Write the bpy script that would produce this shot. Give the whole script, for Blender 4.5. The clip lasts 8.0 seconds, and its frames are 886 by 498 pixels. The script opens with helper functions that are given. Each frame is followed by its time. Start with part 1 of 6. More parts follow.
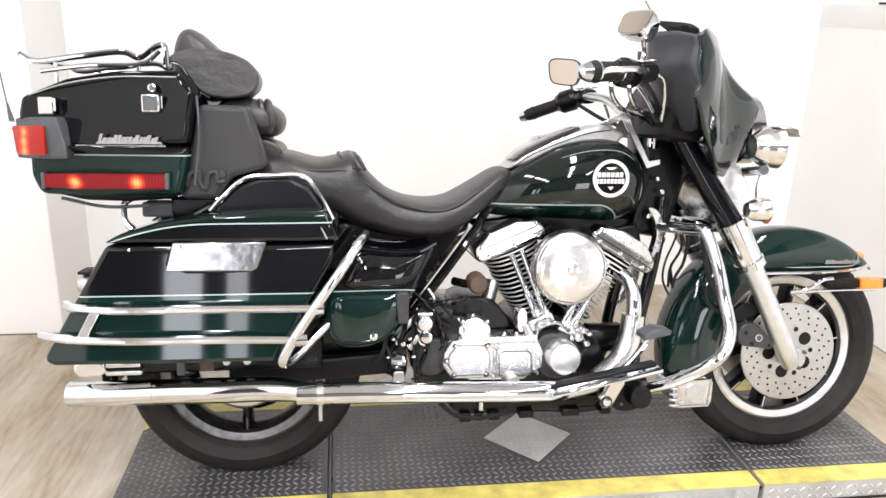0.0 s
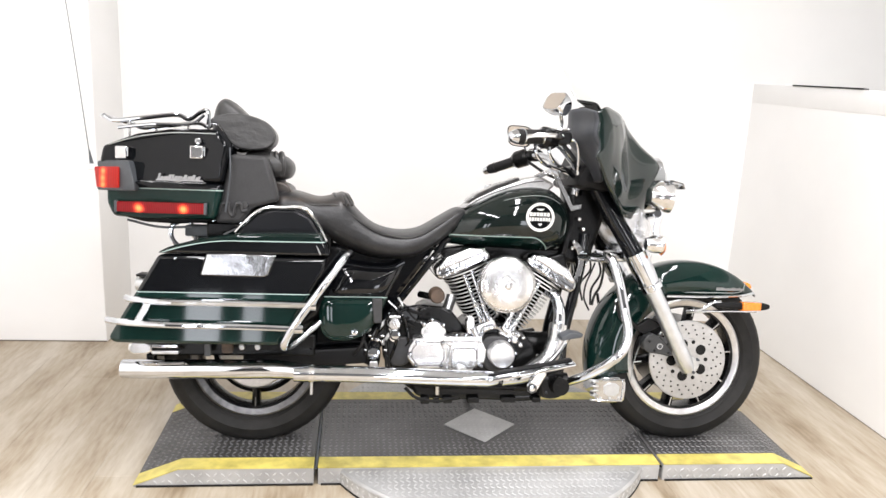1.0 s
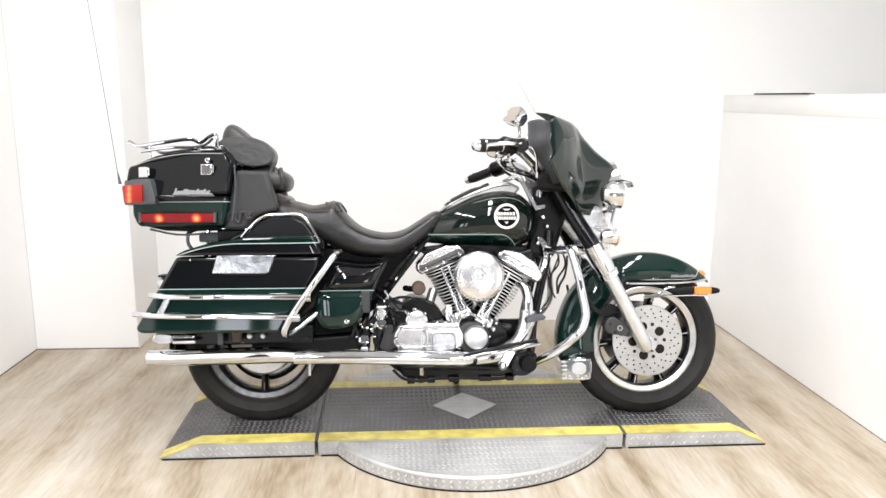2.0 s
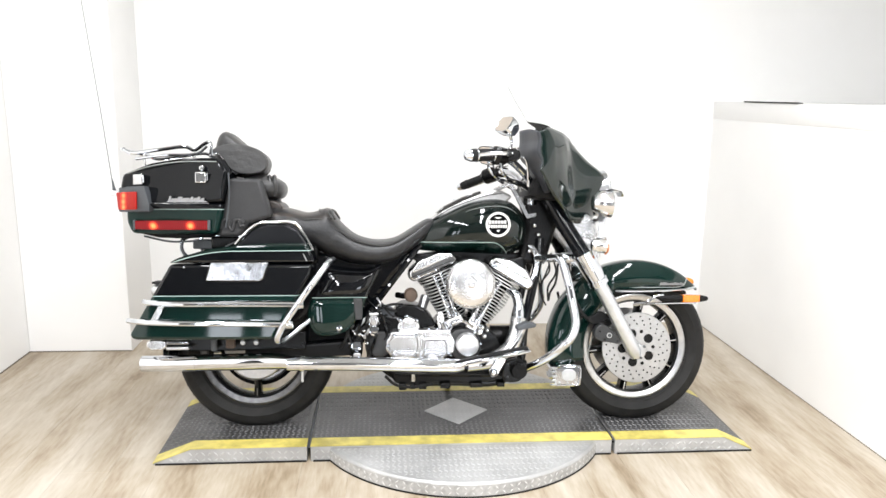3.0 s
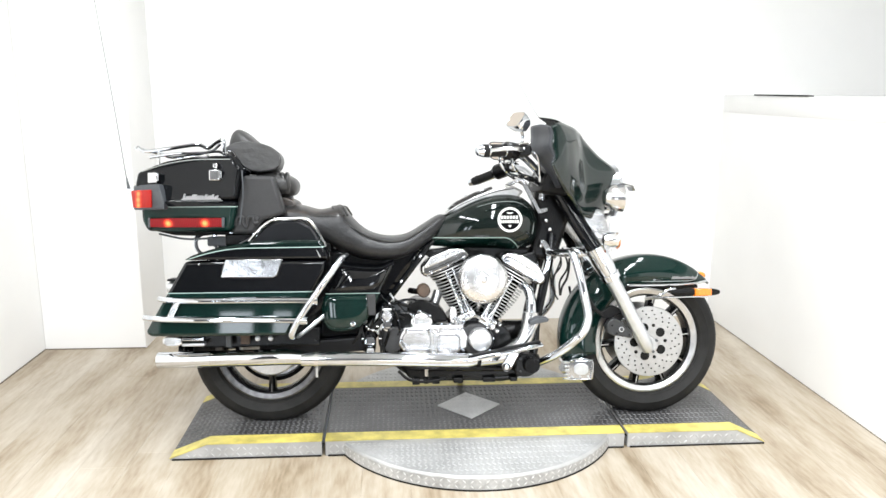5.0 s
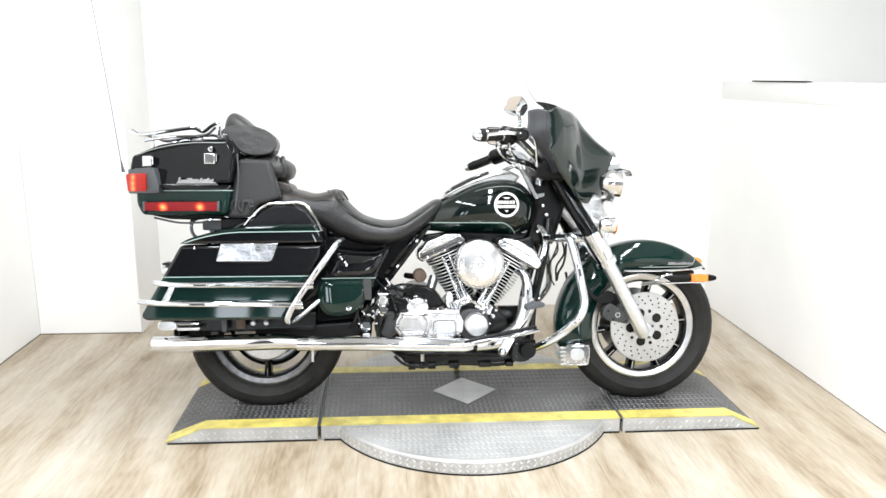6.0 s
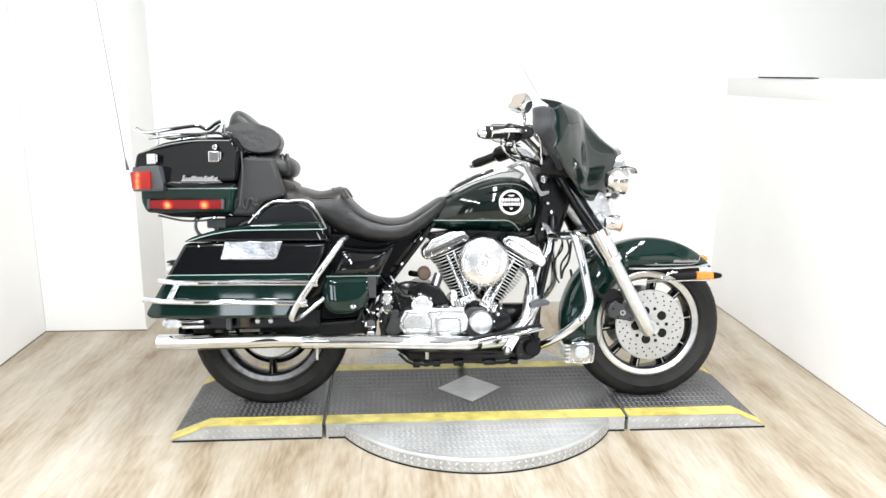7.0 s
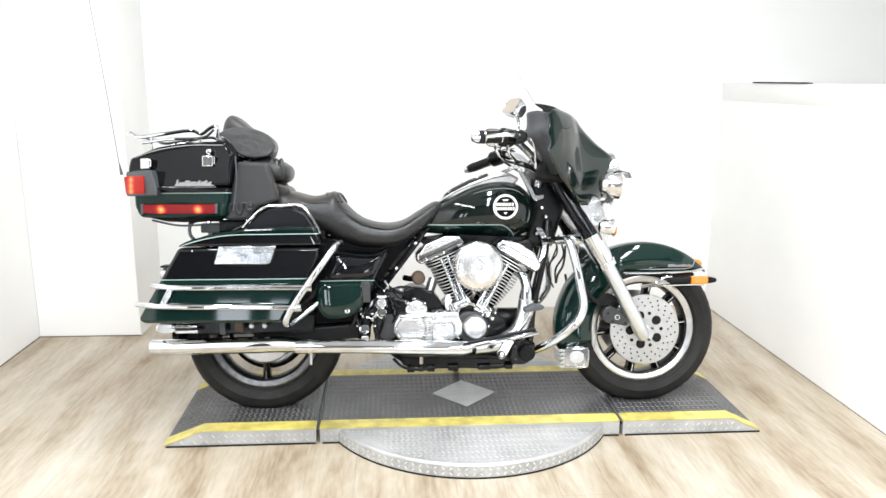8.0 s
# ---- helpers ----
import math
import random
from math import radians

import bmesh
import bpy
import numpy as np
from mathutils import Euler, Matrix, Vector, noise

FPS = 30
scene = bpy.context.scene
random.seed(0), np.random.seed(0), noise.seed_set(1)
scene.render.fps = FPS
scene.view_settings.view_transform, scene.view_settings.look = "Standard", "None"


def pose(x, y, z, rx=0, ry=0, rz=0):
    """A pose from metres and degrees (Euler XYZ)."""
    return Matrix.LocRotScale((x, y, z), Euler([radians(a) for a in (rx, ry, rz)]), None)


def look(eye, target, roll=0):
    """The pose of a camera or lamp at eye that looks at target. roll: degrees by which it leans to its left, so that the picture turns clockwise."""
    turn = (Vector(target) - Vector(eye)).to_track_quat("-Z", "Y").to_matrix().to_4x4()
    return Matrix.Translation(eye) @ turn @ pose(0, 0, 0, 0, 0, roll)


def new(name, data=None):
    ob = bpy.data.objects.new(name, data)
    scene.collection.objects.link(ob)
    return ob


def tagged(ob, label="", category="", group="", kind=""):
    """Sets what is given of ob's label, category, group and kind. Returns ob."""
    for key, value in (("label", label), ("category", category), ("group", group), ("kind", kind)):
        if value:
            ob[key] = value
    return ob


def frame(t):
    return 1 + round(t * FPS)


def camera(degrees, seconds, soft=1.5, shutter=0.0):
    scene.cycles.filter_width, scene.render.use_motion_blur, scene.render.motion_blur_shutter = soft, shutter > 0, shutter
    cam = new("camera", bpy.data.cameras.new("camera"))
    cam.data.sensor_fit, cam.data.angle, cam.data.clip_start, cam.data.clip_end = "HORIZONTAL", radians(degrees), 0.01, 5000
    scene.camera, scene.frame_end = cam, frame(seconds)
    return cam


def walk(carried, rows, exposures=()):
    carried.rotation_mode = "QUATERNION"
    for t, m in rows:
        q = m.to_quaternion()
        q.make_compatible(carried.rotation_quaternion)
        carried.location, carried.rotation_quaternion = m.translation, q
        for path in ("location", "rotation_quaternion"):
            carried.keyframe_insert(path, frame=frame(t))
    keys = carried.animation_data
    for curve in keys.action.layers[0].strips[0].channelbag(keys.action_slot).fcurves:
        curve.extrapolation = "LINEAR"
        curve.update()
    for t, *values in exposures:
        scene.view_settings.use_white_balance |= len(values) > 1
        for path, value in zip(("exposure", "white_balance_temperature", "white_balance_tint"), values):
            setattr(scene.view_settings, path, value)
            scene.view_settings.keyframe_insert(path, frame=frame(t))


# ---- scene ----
cam = camera(60.9, 8.0)
PATH = [
    (0, (-0.551, -1.931, 1.316), (-0.279, -0.047, 0.704), 1.8),
    (0.5, (-0.48, -2.252, 1.367), (-0.27, -0.329, 0.861), 3.1),
    (1, (-0.467, -2.562, 1.381), (-0.239, -0.631, 0.915), 2.9),
    (1.2, (-0.429, -2.697, 1.342), (-0.215, -0.758, 0.904), 1.5),
    (2.3, (-0.285, -2.984, 1.38), (-0.151, -1.028, 0.985), 0.5),
    (2.5, (-0.292, -2.986, 1.407), (-0.134, -1.033, 1.005), 0.5),
    (3, (-0.297, -2.987, 1.405), (-0.138, -1.035, 1.001), 0.8),
    (3.5, (-0.308, -2.99, 1.406), (-0.155, -1.038, 0.997), 0.7),
    (4, (-0.309, -2.995, 1.407), (-0.163, -1.043, 0.997), 0.6),
    (5.5, (-0.319, -3.002, 1.401), (-0.181, -1.052, 0.978), 0.2),
    (6, (-0.314, -2.995, 1.391), (-0.167, -1.051, 0.946), 0.5),
    (6.5, (-0.31, -2.989, 1.394), (-0.169, -1.046, 0.939), 0.4),
    (7, (-0.315, -2.987, 1.397), (-0.179, -1.044, 0.941), 0.4),
    (7.5, (-0.315, -2.992, 1.392), (-0.179, -1.046, 0.951), 0.6),
    (8, (-0.301, -2.987, 1.392), (-0.159, -1.041, 0.951), 0.4),
]
EXPOSURES = [(0, -0.13, 6600, 15), (1, -0.17, 6600, 15), (2.5, -0.15, 6500, 13), (4, -0.06, 6400, 11), (5.5, -0.03, 6350, 10), (8, -0.06, 6350, 10)]
walk(cam, [(t, look(eye, target, roll)) for t, eye, target, roll in PATH], EXPOSURES)

# ---- world and light ----
world = bpy.data.worlds.new("world")
scene.world = world
world.use_nodes = True
world.node_tree.nodes["Background"].inputs[0].default_value = (0.9, 0.95, 1.0, 1)
world.node_tree.nodes["Background"].inputs[1].default_value = 0.3

X_LEFT, X_RIGHT, Y_BACK, Y_BUMP, Y_MID, Y_FRONT, Z_CEIL = -2.21, 1.695, 1.49, 1.07, -3.3, -6.1, 3.4
LEDGE = 1.38
Z_LAMP = 2.85
X_HALL = -3.4


def area_lamp(name, eye, target, sx, sy, watts, colour):
    data = bpy.data.lights.new(name, "AREA")
    data.shape, data.size, data.size_y, data.energy, data.color = "RECTANGLE", sx, sy, watts, colour
    ob = new(name, data)
    ob.matrix_world = look(eye, target)
    return ob


WARM, COOL = (0.96, 0.985, 1.0), (0.88, 0.94, 1.0)
TUBES = [(x, y) for y in (-5.1, -3.7, -2.2, -0.6) for x in (-1.35, 0.0, 1.25)]
for x, y in TUBES:
    area_lamp("tube_light", (x, y, Z_LAMP), (x, y, 0), 0.14, 1.15, {(1.25, -0.6): 23, (0.0, -0.6): 39, (-1.35, -0.6): 21, (1.25, -2.2): 28, (1.25, -3.7): 28}.get((x, y), 37), WARM)
# First two match reflections on the saddlebag; the third is added fill, unseen
WINDOWS_AND_FILL = [(-2.46, -2.10, 0.15, 1.36, 14), (-1.86, -1.66, 0.15, 1.36, 6.5), (0.75, 1.60, 0.15, 1.25, 27)]
for x0, x1, z0, z1, watts in WINDOWS_AND_FILL:
    mid = ((x0 + x1) / 2, (z0 + z1) / 2)
    area_lamp("window_light", (mid[0], -6.03, mid[1]), (mid[0], 0, mid[1]), x1 - x0, z1 - z0, watts, COOL)


# ---- materials ----
def shader(name, colour, rough=0.5, metal=0.0, coat=0.0, spec=0.5):
    m = bpy.data.materials.new(name)
    m.use_nodes = True
    b = m.node_tree.nodes["Principled BSDF"]
    b.inputs["Base Color"].default_value = (*colour, 1)
    b.inputs["Roughness"].default_value = rough
    b.inputs["Metallic"].default_value = metal
    b.inputs["Coat Weight"].default_value = coat
    b.inputs["Coat Roughness"].default_value = 0.045
    b.inputs["Specular IOR Level"].default_value = spec
    return m, m.node_tree.nodes, m.node_tree.links, b


def coords(nodes, links, scale=(1, 1, 1), kind="Object"):
    tc = nodes.new("ShaderNodeTexCoord")
    mp = nodes.new("ShaderNodeMapping")
    mp.inputs["Scale"].default_value = scale
    links.new(tc.outputs[kind], mp.inputs["Vector"])
    return mp.outputs["Vector"]


def noise_tex(nodes, links, vec, scale, detail=3.0):
    n = nodes.new("ShaderNodeTexNoise")
    n.inputs["Scale"].default_value, n.inputs["Detail"].default_value = scale, detail
    links.new(vec, n.inputs["Vector"])
    return n.outputs["Fac"]


def ramp(nodes, links, fac, stops):
    r = nodes.new("ShaderNodeValToRGB")
    els = r.color_ramp.elements
    while len(els) < len(stops):
        els.new(0.5)
    for e, (p, c) in zip(els, stops):
        e.position, e.color = p, (*c, 1)
    links.new(fac, r.inputs["Fac"])
    return r.outputs["Color"]


def math_node(nodes, links, op, a, b):
    n = nodes.new("ShaderNodeMath")
    n.operation = op
    for i, v in enumerate((a, b)):
        if isinstance(v, (int, float)):
            n.inputs[i].default_value = v
        else:
            links.new(v, n.inputs[i])
    return n.outputs[0]


def mix(nodes, links, fac, a, b):
    n = nodes.new("ShaderNodeMix")
    n.data_type = "RGBA"
    for s, v in ((n.inputs[0], fac), (n.inputs[6], a), (n.inputs[7], b)):
        if isinstance(v, tuple):
            s.default_value = (*v, 1)
        elif isinstance(v, (int, float)):
            s.default_value = v
        else:
            links.new(v, s)
    return n.outputs[2]


def bump(nodes, links, b, height, strength, dist):
    n = nodes.new("ShaderNodeBump")
    n.inputs["Strength"].default_value, n.inputs["Distance"].default_value = strength, dist
    links.new(height, n.inputs["Height"])
    links.new(n.outputs["Normal"], b.inputs["Normal"])


def worn(name, colour, rough, metal=0.0, coat=0.0, scale=30.0, spread=0.25, relief=0.0, spec=0.5):
    """A surface whose colour and gloss vary at two scales."""
    m, nodes, links, b = shader(name, colour, rough, metal, coat, spec)
    vec = coords(nodes, links)
    big, fine = noise_tex(nodes, links, vec, scale * 0.12), noise_tex(nodes, links, vec, scale, 5.0)
    f = math_node(nodes, links, "ADD", math_node(nodes, links, "MULTIPLY", big, 0.5), math_node(nodes, links, "MULTIPLY", fine, 0.5))
    lo, hi = tuple(c * (1 - spread) for c in colour), tuple(min(1.0, c * (1 + spread)) for c in colour)
    links.new(ramp(nodes, links, f, [(0.35, lo), (0.65, hi)]), b.inputs["Base Color"])
    r = math_node(nodes, links, "ADD", rough * (1 - spread * 0.6), math_node(nodes, links, "MULTIPLY", f, rough * spread * 1.2))
    links.new(r, b.inputs["Roughness"])
    if relief:
        bump(nodes, links, b, fine, 0.5, relief)
    return m


GREEN, BLACK, STRIPE = (0.0030, 0.0165, 0.0135), (0.0035, 0.004, 0.005), (0.35, 0.45, 0.42)


def two_tone(name, z0, slope=0.0, below=GREEN, above=BLACK, x_end=9.0, half=0.0016, bend=0.0, x_bend=0.0, nose=0.0, x_nose=0.0):
    """Clear-coated paint in two colours with a fine stripe between them."""
    m, nodes, links, b = shader(name, BLACK, 0.28, 0.0, 1.0, 0.0)
    b.inputs["Coat IOR"].default_value = 1.52
    tc = nodes.new("ShaderNodeTexCoord")
    sep = nodes.new("ShaderNodeSeparateXYZ")
    links.new(tc.outputs["Object"], sep.inputs[0])
    line = math_node(nodes, links, "ADD", math_node(nodes, links, "MULTIPLY", sep.outputs[0], slope), z0)
    if bend:
        off = math_node(nodes, links, "MAXIMUM", math_node(nodes, links, "SUBTRACT", x_bend, sep.outputs[0]), 0.0)
        line = math_node(nodes, links, "SUBTRACT", line, math_node(nodes, links, "MULTIPLY", math_node(nodes, links, "MULTIPLY", off, off), bend))
    if nose:
        off = math_node(nodes, links, "MAXIMUM", math_node(nodes, links, "SUBTRACT", sep.outputs[0], x_nose), 0.0)
        line = math_node(nodes, links, "SUBTRACT", line, math_node(nodes, links, "MULTIPLY", math_node(nodes, links, "MULTIPLY", off, off), nose))
    d = math_node(nodes, links, "SUBTRACT", sep.outputs[2], line)
    up = math_node(nodes, links, "MAXIMUM", math_node(nodes, links, "GREATER_THAN", d, 0.0),
                   math_node(nodes, links, "GREATER_THAN", sep.outputs[0], x_end))
    on = math_node(nodes, links, "MULTIPLY", math_node(nodes, links, "LESS_THAN", math_node(nodes, links, "ABSOLUTE", d, 0.0), half),
                   math_node(nodes, links, "LESS_THAN", sep.outputs[0], x_end))
    flake = noise_tex(nodes, links, tc.outputs["Object"], 900.0, 1.0)
    lively = tuple(c * 1.5 for c in below)
    low = mix(nodes, links, flake, tuple(c * 0.6 for c in below), lively)
    links.new(mix(nodes, links, on, mix(nodes, links, up, low, above), STRIPE), b.inputs["Base Color"])
    return m


paint_black = worn("black_paint", BLACK, 0.25, 0.0, 0.7, 12.0, 0.2, 0.0, 0.0)
paint_green = two_tone("green_paint", 9.0)
paint_fairing = two_tone("fairing_paint", 9.0, below=(0.0050, 0.0120, 0.0105))
paint_fairing.node_tree.nodes["Principled BSDF"].inputs["Coat IOR"].default_value = 1.62
paint_bag = two_tone("bag_paint", 0.557)
paint_lid = two_tone("lid_paint", 0.7285, 0.007, BLACK, (0.0022, 0.0095, 0.0078), bend=0.81, x_bend=-0.85)
paint_trunk = two_tone("trunk_paint", 0.878)
paint_trunk_lid = two_tone("trunk_lid_paint", 1.106, 0.03, BLACK, BLACK, half=0.0025)
for _m in (paint_trunk, paint_trunk_lid):
    _m.node_tree.nodes["Principled BSDF"].inputs["Coat Weight"].default_value = 0.5
paint_cover = two_tone("cover_paint", 0.535, 0.0)
paint_tank = two_tone("tank_paint", 0.748, 0.0, (0.0025, 0.012, 0.0095), (0.0042, 0.0085, 0.0075), 0.26, 0.0019, nose=9.0, x_nose=0.135)
chrome = worn("chrome", (0.70, 0.725, 0.765), 0.055, 1.0, 0.0, 22.0, 0.14)
polished = worn("polished_aluminium", (0.78, 0.78, 0.78), 0.16, 1.0, 0.0, 25.0, 0.10)
soft_chrome = worn("soft_chrome", (0.80, 0.80, 0.805), 0.27, 1.0, 0.0, 34.0, 0.22, 0.0010)
plate_chrome = worn("scuffed_chrome_plate", (0.58, 0.58, 0.585), 0.085, 1.0, 0.0, 26.0, 0.16, 0.0016)
latch_chrome = worn("mottled_chrome_plate", (0.37, 0.37, 0.375), 0.16, 1.0, 0.0, 30.0, 0.25, 0.0016)
fin_silver = worn("machined_fin_edge", (0.74, 0.74, 0.74), 0.42, 0.5, 0.0, 40.0, 0.12)
slider_silver = worn("satin_aluminium", (0.75, 0.775, 0.81), 0.40, 1.0, 0.0, 40.0, 0.08)
brushed = worn("brushed_aluminium", (0.62, 0.63, 0.64), 0.38, 1.0, 0.0, 40.0, 0.12)
timer_metal = worn("satin_chrome", (0.86, 0.86, 0.865), 0.36, 1.0, 0.0, 40.0, 0.1)
disc_steel = worn("disc_steel", (0.50, 0.50, 0.50), 0.32, 1.0, 0.0, 60.0, 0.12)
matt_black = worn("satin_black", (0.006, 0.006, 0.0065), 0.45, 0.0, 0.0, 40.0, 0.3, 0.0002, spec=0.2)
engine_black = worn("engine_black", (0.004, 0.004, 0.004), 0.26, 0.0, 0.0, 60.0, 0.3, 0.0004, spec=0.25)
caliper_grey = worn("cast_grey_paint", (0.032, 0.033, 0.034), 0.42, 0.0, 0.0, 60.0, 0.2, 0.0004)
plastic_grey = worn("grey_plastic", (0.062, 0.068, 0.075), 0.5, 0.0, 0.0, 50.0, 0.15, 0.0002)
vinyl = worn("black_vinyl", (0.040, 0.0395, 0.039), 0.38, 0.0, 0.0, 140.0, 0.12, 0.0006, spec=0.45)
_n, _l = vinyl.node_tree.nodes, vinyl.node_tree.links
_w = noise_tex(_n, _l, coords(_n, _l, (1.0, 0.6, 1.6)), 16.0, 4.0)
_f = next(n for n in _n if n.type == "BUMP")
_h = math_node(_n, _l, "ADD", _f.inputs["Height"].links[0].from_socket, math_node(_n, _l, "MULTIPLY", _w, 14.0))
_l.new(_h, _f.inputs["Height"])
seat_vinyl = vinyl.copy()
seat_vinyl.name = "worn_seat_vinyl"
for _e, _c in zip(next(n for n in seat_vinyl.node_tree.nodes if n.type == "VALTORGB").color_ramp.elements, (0.010, 0.023)):
    _e.color = (_c, _c, _c * 1.05, 1)
_n, _l = seat_vinyl.node_tree.nodes, seat_vinyl.node_tree.links
_b = _n["Principled BSDF"]
_tc, _sx = _n.new("ShaderNodeTexCoord"), _n.new("ShaderNodeSeparateXYZ")
_l.new(_tc.outputs["Object"], _sx.inputs[0])
_rub = noise_tex(_n, _l, coords(_n, _l, (1.0, 1.0, 2.0)), 9.0, 5.0)
_rub = math_node(_n, _l, "MULTIPLY", math_node(_n, _l, "SUBTRACT", _rub, 0.40), 3.0)
_end = math_node(_n, _l, "MULTIPLY", math_node(_n, _l, "SUBTRACT", -0.40, _sx.outputs[0]), 6.0)
_top = math_node(_n, _l, "MINIMUM", math_node(_n, _l, "MAXIMUM", math_node(_n, _l, "MULTIPLY", math_node(_n, _l, "SUBTRACT", _sx.outputs[2], 0.825), 30.0), 0.0), 1.0)
_end = math_node(_n, _l, "MULTIPLY", math_node(_n, _l, "MINIMUM", _end, 1.0), _top)
_rub = math_node(_n, _l, "MINIMUM", math_node(_n, _l, "MAXIMUM", math_node(_n, _l, "MULTIPLY", _rub, _end), 0.0), 1.0)
_l.new(mix(_n, _l, _rub, _b.inputs["Base Color"].links[0].from_socket, (0.080, 0.058, 0.042)), _b.inputs["Base Color"])
pod_vinyl = worn("charcoal_vinyl", (0.037, 0.037, 0.038), 0.42, 0.0, 0.0, 160.0, 0.12, 0.0003, spec=0.25)
tyre_rubber = worn("tyre_rubber", (0.014, 0.0137, 0.0134), 0.62, 0.0, 0.0, 26.0, 0.5, 0.0006, spec=0.25)
rubber = worn("black_rubber", (0.010, 0.010, 0.010), 0.6, 0.0, 0.0, 60.0, 0.3, spec=0.25)
brown_cap = worn("brown_cap", (0.07, 0.045, 0.03), 0.55, 0.0, 0.0, 40.0, 0.4)
white_decal = worn("white_decal", (0.75, 0.75, 0.72), 0.35, 0.0, 0.6, 40.0, 0.05)
gold_decal = worn("grey_decal", (0.30, 0.32, 0.31), 0.35, 0.0, 0.6, 40.0, 0.05)
amber_lens = worn("amber_lens", (0.85, 0.22, 0.01), 0.18, 0.0, 0.8, 120.0, 0.2)
wood_dark = worn("plank_backing", (0.20, 0.16, 0.12), 0.6, 0.0, 0.0, 8.0, 0.2)
yellow_tape = worn("yellow_tape", (0.56, 0.475, 0.125), 0.40, 0.0, 0.0, 22.0, 0.38, 0.0004)
deck_rubber = worn("grey_rubber_deck", (0.058, 0.057, 0.056), 0.35, 0.0, 0.0, 7.0, 0.4, 0.0004)
# Nubs much paler than the deck: the light they catch is in their colour
deck_nub = worn("highlit_rubber_nubs", (0.155, 0.155, 0.159), 0.30, 0.0, 0.0, 7.0, 0.45)
tread_plate = worn("tread_plate", (0.55, 0.55, 0.545), 0.5, 0.12, 0.0, 9.0, 0.2, 0.0004)
deck_plate = worn("deck_side_plate", (0.42, 0.42, 0.415), 0.5, 0.2, 0.0, 9.0, 0.25, 0.0004)
deck_side_nub = worn("deck_side_nubs", (0.48, 0.48, 0.475), 0.42, 0.2, 0.0, 9.0, 0.2)
console_silver = worn("console_silver", (0.50, 0.495, 0.49), 0.36, 0.6, 0.0, 90.0, 0.15, 0.0003)
pad_gloss = worn("glossy_console_pad", (0.022, 0.020, 0.019), 0.22, 0.0, 1.0, 60.0, 0.25, 0.0003)
end_grey = worn("end_plate_grey", (0.030, 0.030, 0.031), 0.5, 0.0, 0.0, 70.0, 0.25, 0.0003)
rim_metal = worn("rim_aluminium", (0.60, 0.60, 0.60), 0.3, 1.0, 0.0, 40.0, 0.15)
# Duller copy of rim_metal for the rear, its shade put into the colour
rear_rim_metal = worn("shaded_rim_aluminium", (0.15, 0.15, 0.155), 0.42, 1.0, 0.0, 40.0, 0.4, 0.0008)
panel_black = worn("satin_panel_black", (0.004, 0.0045, 0.006), 0.30, 0.0, 0.0, 12.0, 0.2, spec=0.28)
badge_silver = worn("badge_silver", (0.30, 0.30, 0.30), 0.45, 0.5, 0.0, 60.0, 0.15)
disc_plate = worn("disc_plate", (0.41, 0.41, 0.405), 0.40, 0.40, 0.0, 7.0, 0.3, 0.0005)
disc_nub = worn("disc_nubs", (0.45, 0.45, 0.445), 0.42, 0.25, 0.0, 9.0, 0.25)
rim_silver = worn("rim_silver", (0.42, 0.42, 0.415), 0.45, 0.2, 0.0, 60.0, 0.25, 0.0012)
tread_nub = worn("tread_nubs", (0.62, 0.62, 0.615), 0.45, 0.12, 0.0, 9.0, 0.15)
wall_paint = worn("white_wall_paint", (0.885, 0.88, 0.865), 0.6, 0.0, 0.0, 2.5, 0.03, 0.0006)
# Grey instead of white: the weaker light above the ledge, put into the colour
upper_dim_paint = worn("dimmed_upper_wall", (0.56, 0.56, 0.54), 0.7, 0.0, 0.0, 2.0, 0.04)
# For walls added out of view; their dark grey keeps reflections in black paint low
unseen_hall_paint = worn("unseen_hall_paint", (0.11, 0.11, 0.11), 0.8, 0.0, 0.0, 2.0, 0.1)
ceiling_paint = worn("ceiling_paint", (0.72, 0.72, 0.71), 0.8, 0.0, 0.0, 2.0, 0.04)
skirting_dark = worn("floor_joint_sealant", (0.16, 0.13, 0.10), 0.7, 0.0, 0.0, 30.0, 0.2)

# Tan tint puts the reflection of wood and wall into the mirror's colour
mirror_face, _n, _l, _b = shader("tan_reflection_glass", (0.70, 0.62, 0.54), 0.02, 1.0)
inner_plastic = worn("inner_fairing_plastic", (0.046, 0.049, 0.056), 0.36, 0.0, 0.0, 14.0, 0.3, 0.0003, spec=0.4)


